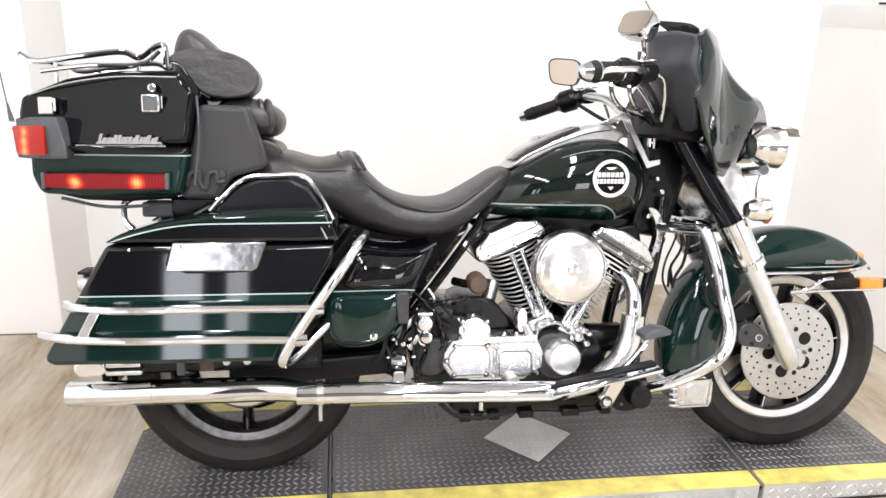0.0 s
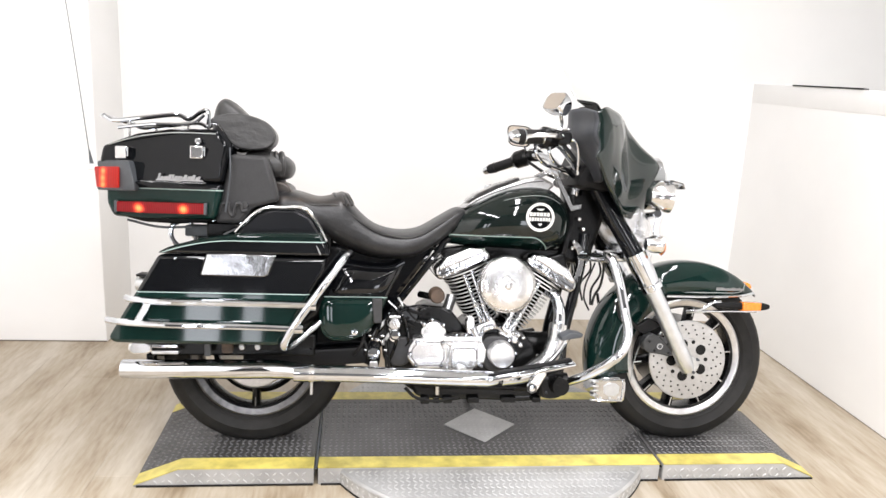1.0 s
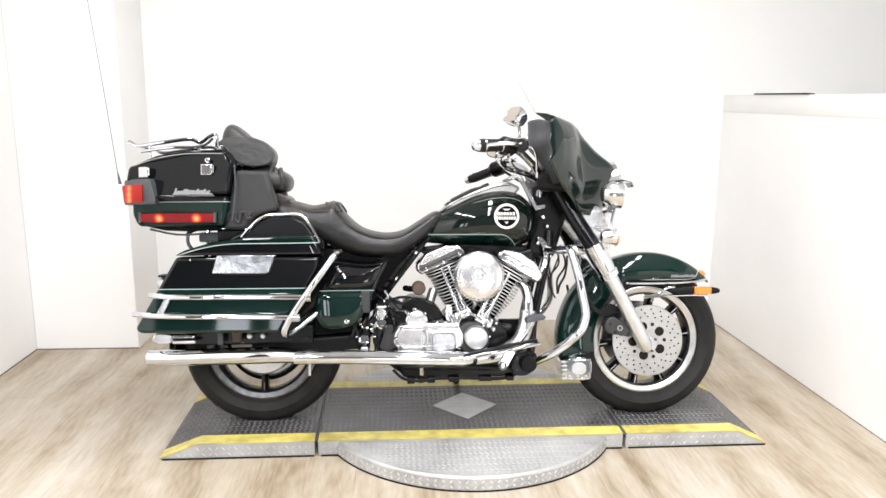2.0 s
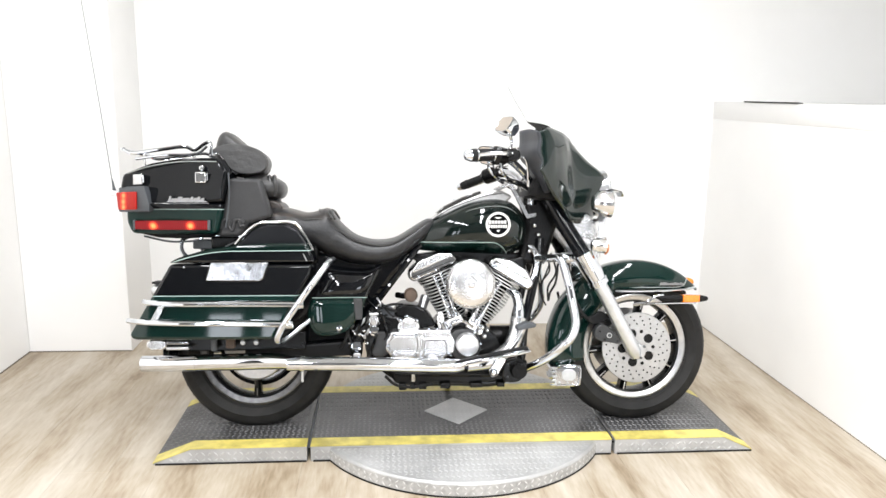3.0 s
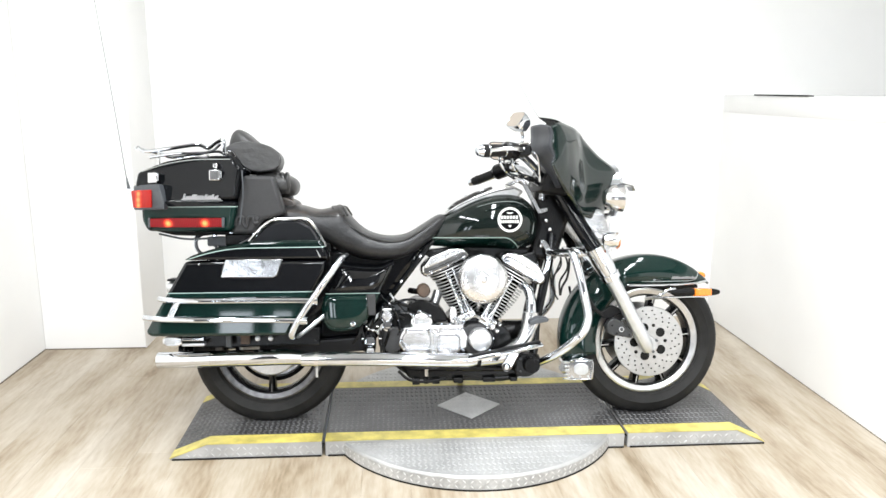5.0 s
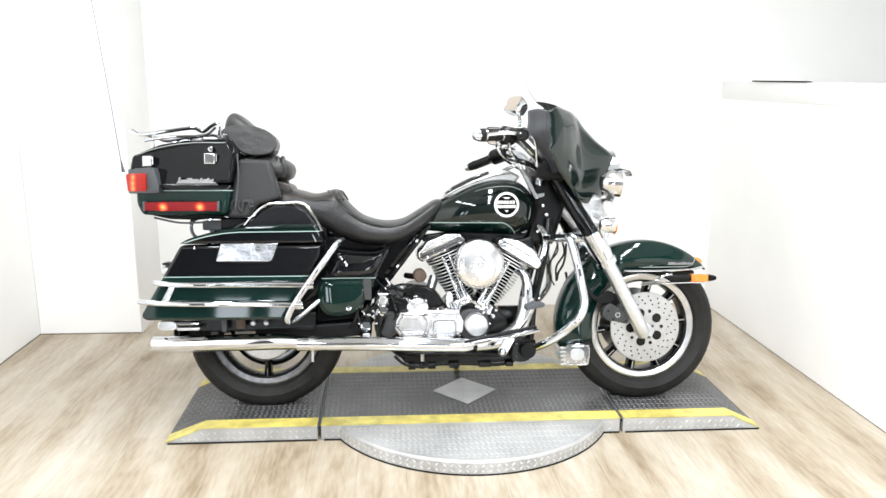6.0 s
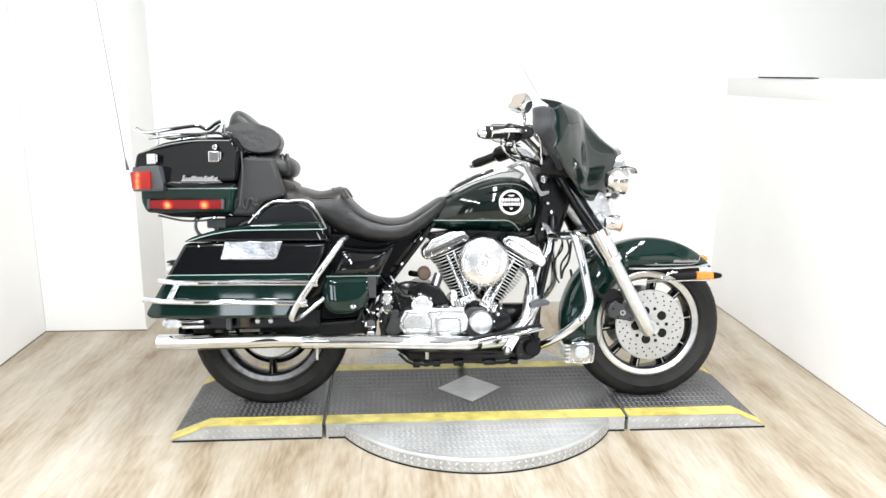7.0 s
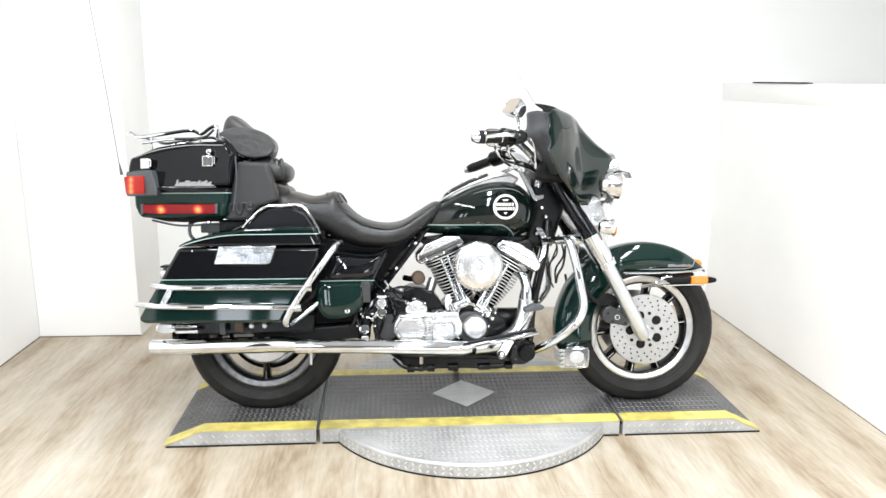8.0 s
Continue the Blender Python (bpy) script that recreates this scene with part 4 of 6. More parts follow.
fairing = thicken(part("fairing", span(FAIR, True), paint_fairing, bike, "glossy black-green batwing front fairing", 60.0), 0.006, 0.0)
thicken(part("inner_fairing", span(INNER, True), inner_plastic, fairing, "blue-grey satin inner fairing", 60.0), 0.006)
screen = thicken(part("windshield", span(SCREEN, False), glass, bike, "short smoked plastic windshield", 60.0), 0.004)
screen.visible_shadow = False
CLEAR = [(0.0, (0.235, 1.405), (0.32, 1.30), (0.400, 1.228)), (0.08, (0.232, 1.400), (0.30, 1.30), (0.365, 1.232)), (0.124, (0.240, 1.372), (0.28, 1.30), (0.322, 1.232))]
pane = thicken(part("clear_pane", span(CLEAR, False), clear_plastic, screen, "clear plastic upper screen", 60.0), 0.004)
pane.visible_shadow = False
part("pane_edge", tube([(0.2065, -0.108, 1.372), (0.247, -0.108, 1.30), (0.2885, -0.108, 1.232)], 0.0016, 6), polished, screen)
part("headlamp", lathe([(0.0, -0.045), (0.06, -0.035), (0.088, 0.0), (0.09, 0.02), (0.0, 0.03)], (0.62, 0, 0.95), "X", 36), lamp_glass, fairing, "round clear headlamp")
part("headlamp_ring", lathe([(0.088, 0.0), (0.098, -0.012), (0.098, 0.03), (0.088, 0.03)], (0.62, 0, 0.95), "X", 36), chrome, fairing)
part("lamp_bar", tube([(0.56, -0.22, 0.845), (0.585, -0.1, 0.835), (0.59, 0, 0.83), (0.585, 0.1, 0.835), (0.56, 0.22, 0.845)], 0.013, 10), chrome, bike, "chrome passing lamp bar")
for s in (-1, 1):
    lamp = part("passing_lamp", lathe([(0.0, 0.065), (0.03, 0.058), (0.05, 0.03), (0.056, 0.0), (0.058, -0.012), (0.052, -0.016), (0.0, -0.016)], (0.595, s * 0.19, 0.905), "X", 32), polished, bike, "chrome passing lamp")
    part("lamp_face", lathe([(0.0, -0.026), (0.03, -0.024), (0.051, -0.0165)], (0.595, s * 0.19, 0.905), "X", 28), lamp_glass, lamp)
    part("lamp_visor", prism([(0.58, 0.957), (0.64, 0.950), (0.652, 0.930), (0.645, 0.948), (0.60, 0.963)], s * 0.19 - 0.04, s * 0.19 + 0.04, 0.002, 1), chrome, lamp)
    part("lamp_stem", tube([(0.585, s * 0.19, 0.86), (0.57, s * 0.19, 0.80), (0.572, s * 0.19, 0.76)], 0.011, 8), chrome, lamp)
    sig = part("turn_signal", lathe([(0.0, 0.045), (0.02, 0.042), (0.030, 0.02), (0.032, -0.015), (0.0, -0.015)], (0.572, s * 0.2, 0.738), "X", 24), polished, bike, "chrome bullet turn signal")
    part("signal_lens", lathe([(0.0, -0.028), (0.02, -0.024), (0.029, -0.0155)], (0.572, s * 0.2, 0.728), "X", 24), amber_lens, sig)

# handlebar, grips, levers, mirrors
hb = part("handlebar", tube([(0.03, -0.345, 1.080), (0.12, -0.305, 1.085), (0.20, -0.235, 1.065), (0.30, -0.12, 0.99), (0.335, 0, 0.965), (0.33, 0.14, 0.975),
                             (0.29, 0.27, 1.045), (0.21, 0.37, 1.050), (0.08, 0.44, 0.995)], 0.0150, 14), chrome, bike, "chrome handlebar")
for s, a, b, c in ((-1, (0.022, -0.348, 1.079), (0.118, -0.306, 1.085), (0.165, -0.268, 1.080)), (1, (0.075, 0.445, 0.992), (0.175, 0.39, 1.032), (0.225, 0.35, 1.05))):
    a, b, c = Vector(a), Vector(b), Vector(c)
    fat = 1.0 if s > 0 else 1.22
    grip = part("grip", tube([a, a.lerp(b, 0.10), a.lerp(b, 0.9), b], [0.013 * fat, 0.020 * fat, 0.019 * fat, 0.021 * fat], 16, 1), rubber, hb, "black rubber grip")
    d = (a - b).normalized()
    part("grip_end", tube([a + d * 0.022, a + d * 0.016, a - d * 0.004], [0.006, 0.0135 * fat, 0.0195 * fat], 16, 1), chrome, grip)
    for k in (0.25, 0.94):
        p = a.lerp(b, k)
        part("grip_band", tube([p, p - d * 0.005], 0.0222 * fat, 16, 1), chrome if s < 0 else rubber, grip)
    part("switch_housing", tube([b, b.lerp(c, 0.2), b.lerp(c, 0.85), c], [0.026, 0.036, 0.036, 0.026], 12, 1), engine_black, hb, "black switch housing")
    for k in range(4):
        q = b.lerp(c, 0.15 + 0.22 * k) + Vector((-0.006, s * 0.018, 0.018 - 0.013 * k))
        part("switch_button", block(q.x - 0.008, q.x + 0.008, q.y - 0.014, q.y + 0.014, q.z - 0.007, q.z + 0.007, 0.003), matt_black, hb)
    f = Vector((0.055, 0, 0.004))
    part("lever", tube([c + Vector((0.04, 0, 0.0)), b + f, a + f * 0.9, a + f * 0.75 + Vector((-0.015, 0.0, -0.006))], [0.010, 0.010, 0.008, 0.011], 8, 5), polished, hb, "polished control lever")
    cup = part("master_cylinder", prism(rounded([(c.x + 0.002, c.z - 0.016), (c.x + 0.046, c.z - 0.020), (c.x + 0.062, c.z - 0.004), (c.x + 0.058, c.z + 0.030), (c.x + 0.004, c.z + 0.027)], 1), c.y - 0.026, c.y + 0.026, 0.007, 3), engine_black, hb, "black fluid reservoir")
    part("cylinder_lid", prism([(c.x + 0.002, c.z + 0.028), (c.x + 0.060, c.z + 0.032), (c.x + 0.060, c.z + 0.037), (c.x + 0.002, c.z + 0.033)], c.y - 0.028, c.y + 0.028, 0.002, 1), polished, cup)
    part("sight_glass", lathe([(0.0, s * 0.029), (0.005, s * 0.0285), (0.0065, s * 0.026)], (c.x + 0.028, c.y, c.z + 0.010), "Y", 14), chrome, cup)
    part("clamp", tube([c - d * 0.004, c + d * -0.016], 0.024, 14, 1), engine_black, hb)
    for k in (-1, 1):
        part("clamp_bolt", lathe([(0.0, s * 0.007), (0.004, s * 0.006), (0.0045, 0.0)], (c.x + 0.008, c.y + s * 0.022, c.z + 0.014 * k), "Y", 6), chrome, hb)
    part("brake_line", tube([c + Vector((0.058, 0, 0.004)), c + Vector((0.082, -s * 0.004, -0.004)), c + Vector((0.098, -s * 0.02, -0.045)), c + Vector((0.105, -s * 0.05, -0.11))], 0.0048, 8), chrome, hb, "braided control line")
for k in range(2):
    part("throttle_cable", tube([(0.10 + 0.045 * k, -0.30, 1.065), (0.105 + 0.045 * k, -0.30, 1.03), (0.14 + 0.04 * k, -0.27, 1.000), (0.21 + 0.03 * k, -0.20, 0.985), (0.29, -0.12, 0.955), (0.31, -0.08, 0.90)], 0.006, 8), chrome, hb, "chrome sleeved cable")
part("clutch_cable", tube([(0.22, 0.33, 1.03), (0.27, 0.25, 0.985), (0.31, 0.12, 0.94), (0.32, 0.07, 0.86)], 0.006, 8), rubber, hb)
part("riser", tube([(0.315, -0.055, 0.90), (0.325, -0.055, 0.965)], 0.022, 14, 1), chrome, hb)
part("riser", tube([(0.315, 0.055, 0.90), (0.325, 0.055, 0.965)], 0.022, 14, 1), chrome, hb)
part("dash_cowl", prism([(0.27, 0.93), (0.40, 0.91), (0.44, 1.00), (0.40, 1.10), (0.34, 1.08)], -0.19, 0.16, 0.025, 2), matt_black, bike)


def mirror(cx, cy, cz, stem, turn, size=1.0, tilt=0.0, deep=1.0):
    m = Matrix.Rotation(radians(turn), 3, "Z") @ Matrix.Rotation(radians(tilt), 3, "Y")
    base = []
    for k in range(28):
        q = math.tau * k / 28
        y, z = (size * r * math.copysign(abs(v) ** 0.5, v) for r, v in ((0.060, math.cos(q)), (0.042, math.sin(q))))
        base.append((y * (1 + 2.2 * z), z + y * 0.12))
    bm = bmesh.new()
    rings = []
    for d, k in ((0.0, 1.0), (0.006, 1.03), (0.02, 0.92), (0.032, 0.6), (0.036, 0.25)):
        rings.append([bm.verts.new(Vector((cx, cy, cz)) + m @ Vector((d * deep, y * k, z * k))) for y, z in base])
    for a, b in zip(rings, rings[1:]):
        for j in range(len(a)):
            bm.faces.new((a[j], a[(j + 1) % len(a)], b[(j + 1) % len(a)], b[j]))
    bm.faces.new(rings[0]); bm.faces.new(rings[-1][::-1])
    ob = part("mirror", bm, chrome, bike, "chrome rear-view mirror")
    bm = bmesh.new()
    bm.faces.new([bm.verts.new(Vector((cx, cy, cz)) + m @ Vector((-0.002, y * 0.94, z * 0.94))) for y, z in base])
    part("mirror_face", bm, mirror_face, ob)
    rim = [Vector((cx, cy, cz)) + m @ Vector((-0.001, y, z)) for y, z in base]
    part("mirror_rim", tube(rim + rim[:1], 0.002, 6, 1), matt_black if cy > 0 else chrome, ob)
    part("mirror_stem", tube([(cx + 0.02, cy, cz - 0.03), (cx + 0.03, cy * 0.97, cz - 0.07), stem], 0.006, 8), chrome, ob)


mirror(0.166, -0.270, 1.205, (0.185, -0.265, 1.10), 24, 0.84, 34, 1.6)
mirror(0.200, 0.42, 1.138, (0.235, 0.35, 1.06), 40)

# fuel tank and console
tank = part("fuel_tank", loft([(-0.185, 0.045, 0.725, 0.76), (-0.15, 0.085, 0.712, 0.80), (-0.06, 0.135, 0.705, 0.86), (0.03, 0.158, 0.700, 0.905), (0.12, 0.166, 0.695, 0.928),
                                (0.20, 0.160, 0.692, 0.925), (0.255, 0.135, 0.705, 0.895), (0.283, 0.095, 0.735, 0.855), (0.292, 0.05, 0.76, 0.825)], 40, 2.5), paint_tank, bike, "black and green teardrop fuel tank", 60.0)
for s in (-1, 1):
    yy = s * 0.164
    badge = part("emblem", lathe([(0.0, 0.0), (0.049, 0.0), (0.051, s * 0.004), (0.0, s * 0.004)], (0.160, yy, 0.820), "Y", 40), paint_black, tank, "round tank emblem with a white ring")
    part("emblem_ring", lathe([(0.0405, s * 0.0035), (0.0405, s * 0.0065), (0.050, s * 0.0065), (0.050, s * 0.002)], (0.160, yy, 0.820), "Y", 40), white_decal, badge)
    bars, rng = bmesh.new(), random.Random(3)
    for z, w, n in ((0.8295, 0.037, 6), (0.8125, 0.039, 8)):
        x0 = 0.160 - w
        for k in range(n):
            step = 2 * w / n * rng.uniform(0.9, 1.08)
            h = 0.0066 if k in (0, n - 1) else 0.0060
            prism([(x0, z - h), (x0 + step - 0.0027, z - h), (x0 + step - 0.0023, z + h), (x0 + 0.0005, z + h)], yy + s * 0.003, yy + s * 0.0062, bm=bars)
            x0 += step
    prism([(0.152, 0.798), (0.168, 0.798), (0.160, 0.789)], yy + s * 0.003, yy + s * 0.006, bm=bars)
    prism([(0.145, 0.849), (0.175, 0.849), (0.166, 0.843), (0.154, 0.843)], yy + s * 0.003, yy + s * 0.006, bm=bars)
    part("emblem_bars", bars, white_decal, badge)
TANK = [(-0.185, 0.045, 0.725, 0.76), (-0.15, 0.085, 0.712, 0.80), (-0.06, 0.135, 0.705, 0.86), (0.03, 0.158, 0.700, 0.905), (0.12, 0.166, 0.695, 0.928), (0.20, 0.160, 0.692, 0.925), (0.255, 0.135, 0.705, 0.895), (0.283, 0.095, 0.735, 0.855)]


def tank_side(x, z):
    w, lo, hi = (float(np.interp(x, [q[0] for q in TANK], [q[k] for q in TANK])) for k in (1, 2, 3))
    return w * max(0.0, 1 - abs((z - (lo + hi) / 2) / ((hi - lo) / 2)) ** 2.5) ** 0.4


for s in (-1, 1):
    ring = [(-0.09, 0.806), (-0.03, 0.842), (0.05, 0.876), (0.13, 0.892), (0.20, 0.888), (0.243, 0.860), (0.262, 0.815), (0.258, 0.765), (0.235, 0.725), (0.20, 0.708)]
    part("pinstripe", tube([(x, s * (tank_side(x, z) + 0.0006), z) for x, z in ring], 0.0016, 6, 4), gold_decal, tank)
part("console", prism([(-0.10, 0.838), (-0.05, 0.880), (0.025, 0.917), (0.115, 0.950), (0.178, 0.964), (0.235, 0.935), (0.20, 0.90), (0.03, 0.875)], -0.075, 0.075, 0.012, 3), console_silver, tank, "silver tank console")
part("console_pad", prism([(-0.082, 0.864), (-0.048, 0.894), (0.026, 0.931), (0.100, 0.957), (0.106, 0.946), (0.030, 0.910), (-0.04, 0.872)], -0.071, 0.05, 0.005, 2), pad_gloss, tank, "glossy dark console pad")
part("console_seam", tube([(-0.085, -0.0765, 0.846), (-0.03, -0.0765, 0.880), (0.05, -0.0765, 0.913), (0.13, -0.0765, 0.938), (0.19, -0.0765, 0.946)], 0.0016, 6), end_grey, tank)
part("filler_cap", lathe([(0.0, 0.0), (0.03, 0.0), (0.034, 0.006), (0.03, 0.02), (0.0, 0.026)], (0.03, 0.06, 0.905), "Z", 24), chrome, tank)
part("chrome_bracket", prism([(0.150, 0.962), (0.168, 0.972), (0.217, 0.996), (0.233, 0.985), (0.297, 0.864), (0.330, 0.869), (0.330, 0.853), (0.290, 0.841), (0.217, 0.975), (0.175, 0.957)], -0.09, -0.078, 0.002, 1), polished, bike, "bright bracket behind the console")

# seat
seat = part("seat", loft([(-0.83, 0.12, 0.79, 0.83), (-0.79, 0.165, 0.775, 0.872), (-0.70, 0.185, 0.76, 0.888), (-0.61, 0.185, 0.74, 0.868), (-0.555, 0.180, 0.715, 0.876), (-0.515, 0.176, 0.69, 0.884),
                           (-0.47, 0.170, 0.672, 0.828), (-0.41, 0.175, 0.658, 0.778), (-0.33, 0.178, 0.655, 0.756), (-0.25, 0.165, 0.672, 0.764), (-0.18, 0.135, 0.715, 0.804),
                           (-0.115, 0.105, 0.765, 0.842), (-0.080, 0.075, 0.795, 0.835), (-0.07, 0.03, 0.81, 0.822)], 36, 2.9), seat_vinyl, bike, "black vinyl two-up touring seat with brown wear", 60.0)
for s in (-1, 1):
    seam = [(-0.75, s * 0.168, 0.858), (-0.62, s * 0.174, 0.840), (-0.53, s * 0.166, 0.838), (-0.47, s * 0.158, 0.797), (-0.38, s * 0.165, 0.75), (-0.28, s * 0.162, 0.738), (-0.19, s * 0.128, 0.782), (-0.12, s * 0.098, 0.825)]
    part("seam_piping", tube(seam, 0.0035, 6), vinyl, seat)
    for k in range(4):
        x = -0.552 + k * 0.014
        part("pleat", tube([(x, s * 0.05, 0.877), (x + 0.008, s * 0.11, 0.871), (x + 0.024, s * 0.160, 0.842)], 0.0055, 6), vinyl, seat)
    guard = part("passenger_side_panel", prism(rounded([(-0.865, 0.735), (-0.78, 0.822), (-0.64, 0.828), (-0.565, 0.715), (-0.60, 0.69), (-0.85, 0.69)], 1), s * 0.13, s * 0.212, 0.01, 2), panel_black, bike, "black side panel under the passenger seat")
    part("grab_rail", tube([(-0.86, s * 0.205, 0.745), (-0.83, s * 0.215, 0.778), (-0.775, s * 0.215, 0.823), (-0.70, s * 0.215, 0.830), (-0.635, s * 0.215, 0.826), (-0.60, s * 0.212, 0.785), (-0.568, s * 0.205, 0.722)], 0.0065, 8), polished, guard, "chrome grab rail")

# top case with backrest, rack and lamps
case_low = [(-0.915, 0.785), (-1.12, 0.785), (-1.240, 0.787), (-1.262, 0.83), (-1.272, 0.90), (-1.12, 0.90), (-0.893, 0.90)]
case_top = [(-0.896, 0.903), (-1.12, 0.903), (-1.280, 0.903), (-1.297, 0.965), (-1.285, 1.012), (-1.165, 1.050), (-1.05, 1.068), (-0.91, 1.072), (-0.876, 1.02)]
wrap = lambda x, z: float(np.interp(x, [-1.345, -1.25, -1.20, -1.16], [0.44, 0.78, 0.92, 1.0]))
tuck = lambda x, z=0: 1.0 - (0.30 if z > 0.85 else 0.20) * max(0.0, (-1.12 - x) / 0.15)
trunk = part("top_case", prism(case_low, -0.262, 0.262, 0.016, 3, taper=tuck), paint_trunk, bike, "black and green hard top case")
part("case_lid", prism(case_top, -0.26, 0.26, 0.014, 3, taper=tuck), paint_trunk_lid, trunk, "black top case lid")
for s in (-1, 1):
    y = s * 0.264
    for x, z, w in ((-1.218, 0.990, 0.020), (-0.974, 0.997, 0.020)):
        latch = part("latch", prism([(x - w, z - 0.021), (x + w, z - 0.021), (x + w, z + 0.020), (x - w, z + 0.020)], s * 0.24, s * 0.268, 0.004, 3, taper=tuck, about=0.0), polished, trunk, "chrome latch")
        part("latch_pin", tube([(x + w + 0.003, s * 0.262 * tuck(x + w, 1), z - 0.012), (x + w + 0.003, s * 0.262 * tuck(x + w, 1), z + 0.016)], 0.003, 8, 1), chrome, latch)
    part("lock", lathe([(0.0, s * 0.010), (0.009, s * 0.009), (0.010, 0.0)], (-0.968, s * 0.262, 1.031), "Y", 18), polished, trunk)
    part("trim_line", block(-1.14, -0.945, y - 0.003, y + 0.003, 0.898, 0.9025), polished, trunk)
    part("lid_stripe", tube([(x, s * 0.2625 * tuck(x, 1), z) for x, z in ((-1.262, 1.014), (-1.16, 1.039), (-1.05, 1.054), (-0.915, 1.056))], 0.0018, 6), gold_decal, trunk)
    letters = bmesh.new()
    rng = random.Random(8)
    x = -1.092
    while x < -0.968:
        w = rng.uniform(0.006, 0.011)
        h = rng.choice((0.010, 0.012, 0.016)) if -1.088 < x else 0.019
        prism([(x, 0.9085), (x + w * 0.86, 0.9085), (x + w * 0.86 + 0.005, 0.9085 + h), (x + 0.005, 0.9085 + h)], y - s * 0.004, y + s * 0.0012, bm=letters)
        x += w
    prism([(-1.098, 0.9045), (-0.952, 0.9045), (-0.956, 0.9095), (-1.093, 0.9095)], y - s * 0.004, y + s * 0.002, bm=letters)
    part("badge", letters, badge_silver, trunk, "silver script badge")
    lamp = part("marker_lamp", prism([(-1.226, 0.803), (-1.12, 0.802), (-0.945, 0.802), (-0.945, 0.836), (-1.12, 0.836), (-1.226, 0.835)], s * 0.235, s * 0.272, 0.004, 2, taper=tuck, about=0.0), red_lens, trunk, "lit red side marker lamp")
    for x0, x1 in ((-1.232, -1.223), (-0.949, -0.940)):
        part("lamp_end", prism([(x0, 0.800), (x1, 0.800), (x1, 0.838), (x0, 0.838)], s * 0.235, s * 0.274, 0.002, 1, taper=tuck, about=0.0), plastic_grey, lamp)
    part("case_hinge", tube([(-0.886, s * 0.25, 0.81), (-0.870, s * 0.262, 0.93), (-0.872, s * 0.262, 1.015)], 0.003, 6), plastic_grey, trunk)
    pod = part("speaker_pod", prism([(-0.877, 0.997), (-0.762, 0.995), (-0.720, 0.850), (-0.805, 0.826), (-0.840, 0.774), (-0.924, 0.774)], s * 0.15, s * 0.225, 0.014, 3), pod_vinyl, bike, "charcoal vinyl speaker pod")
    plug = part("pod_plug", tube([(-0.908, s * 0.226, 0.806), (-0.898, s * 0.232, 0.836), (-0.880, s * 0.232, 0.838), (-0.878, s * 0.232, 0.815), (-0.866, s * 0.232, 0.800), (-0.856, s * 0.232, 0.836), (-0.840, s * 0.232, 0.838),
                                  (-0.836, s * 0.232, 0.816), (-0.820, s * 0.230, 0.818)], 0.0065, 8), pod_vinyl, pod, "raised headset cord")
    part("plug_cap", lathe([(0.0, s * 0.012), (0.010, s * 0.011), (0.013, 0.0)], (-0.828, s * 0.222, 0.834), "Y", 16), pod_vinyl, plug)
    part("luggage_rail", tube([(-1.285, s * 0.150, 1.108), (-1.258, s * 0.160, 1.094), (-1.16, s * 0.165, 1.105), (-1.05, s * 0.165, 1.118), (-1.018, s * 0.165, 1.106), (-0.985, s * 0.165, 1.128),
                                       (-0.962, s * 0.165, 1.136), (-0.955, s * 0.165, 1.085)], 0.0075, 10), chrome, trunk, "chrome luggage rail")
    part("luggage_rail", tube([(-1.235, s * 0.175, 1.070), (-1.13, s * 0.19, 1.083), (-1.0, s * 0.19, 1.092), (-0.965, s * 0.19, 1.12)], 0.006, 8), chrome, trunk)
    for x in (-1.205, -1.02):
        part("rail_post", tube([(x, s * 0.165, 1.03), (x, s * 0.165, 1.09)], 0.0055, 8, 1), polished, trunk)
house = part("tail_lamp", prism([(-1.308, 0.962), (-1.25, 0.964), (-1.20, 0.964), (-1.182, 0.964), (-1.162, 0.90), (-1.160, 0.870), (-1.20, 0.868), (-1.25, 0.868), (-1.310, 0.868)], -0.266, 0.266, 0.005, 2, taper=wrap), plastic_grey, trunk, "grey wrap-around tail lamp housing")
part("tail_lens", prism([(-1.322, 0.944), (-1.25, 0.944), (-1.214, 0.944), (-1.216, 0.877), (-1.25, 0.876), (-1.312, 0.876)], -0.274, 0.274, 0.005, 2, taper=wrap), tail_lens, house, "lit red tail lamp lens")
part("rail_end", tube([(-1.285, -0.150, 1.108), (-1.312, -0.09, 1.112), (-1.32, 0, 1.114), (-1.312, 0.09, 1.112), (-1.285, 0.150, 1.108)], 0.0075, 10), chrome, trunk)
part("case_foot", prism([(-1.22, 0.787), (-0.93, 0.787), (-0.95, 0.772), (-1.05, 0.766), (-1.15, 0.770)], -0.19, 0.19, 0.006, 1), matt_black, trunk)
part("case_carrier", tube([(-1.2, -0.2, 0.776), (-1.10, -0.21, 0.756), (-1.0, -0.21, 0.758)], 0.004, 8), plastic_grey, trunk)
back = part("backrest", cushion(rounded([(-0.966, 1.03), (-0.964, 1.12), (-0.950, 1.174), (-0.926, 1.193), (-0.897, 1.184), (-0.868, 1.157), (-0.835, 1.130), (-0.79, 1.095), (-0.79, 1.02)], 3), -0.125, 0.125, 3.2), vinyl, bike, "black vinyl passenger backrest", 60.0)
ARM = [(-0.956, 1.099), (-0.928, 1.097), (-0.906, 1.068), (-0.888, 1.038), (-0.862, 1.020), (-0.808, 1.016), (-0.758, 1.026), (-0.742, 1.062), (-0.760, 1.098), (-0.803, 1.119), (-0.84, 1.127), (-0.875, 1.131), (-0.915, 1.127), (-0.948, 1.114)]
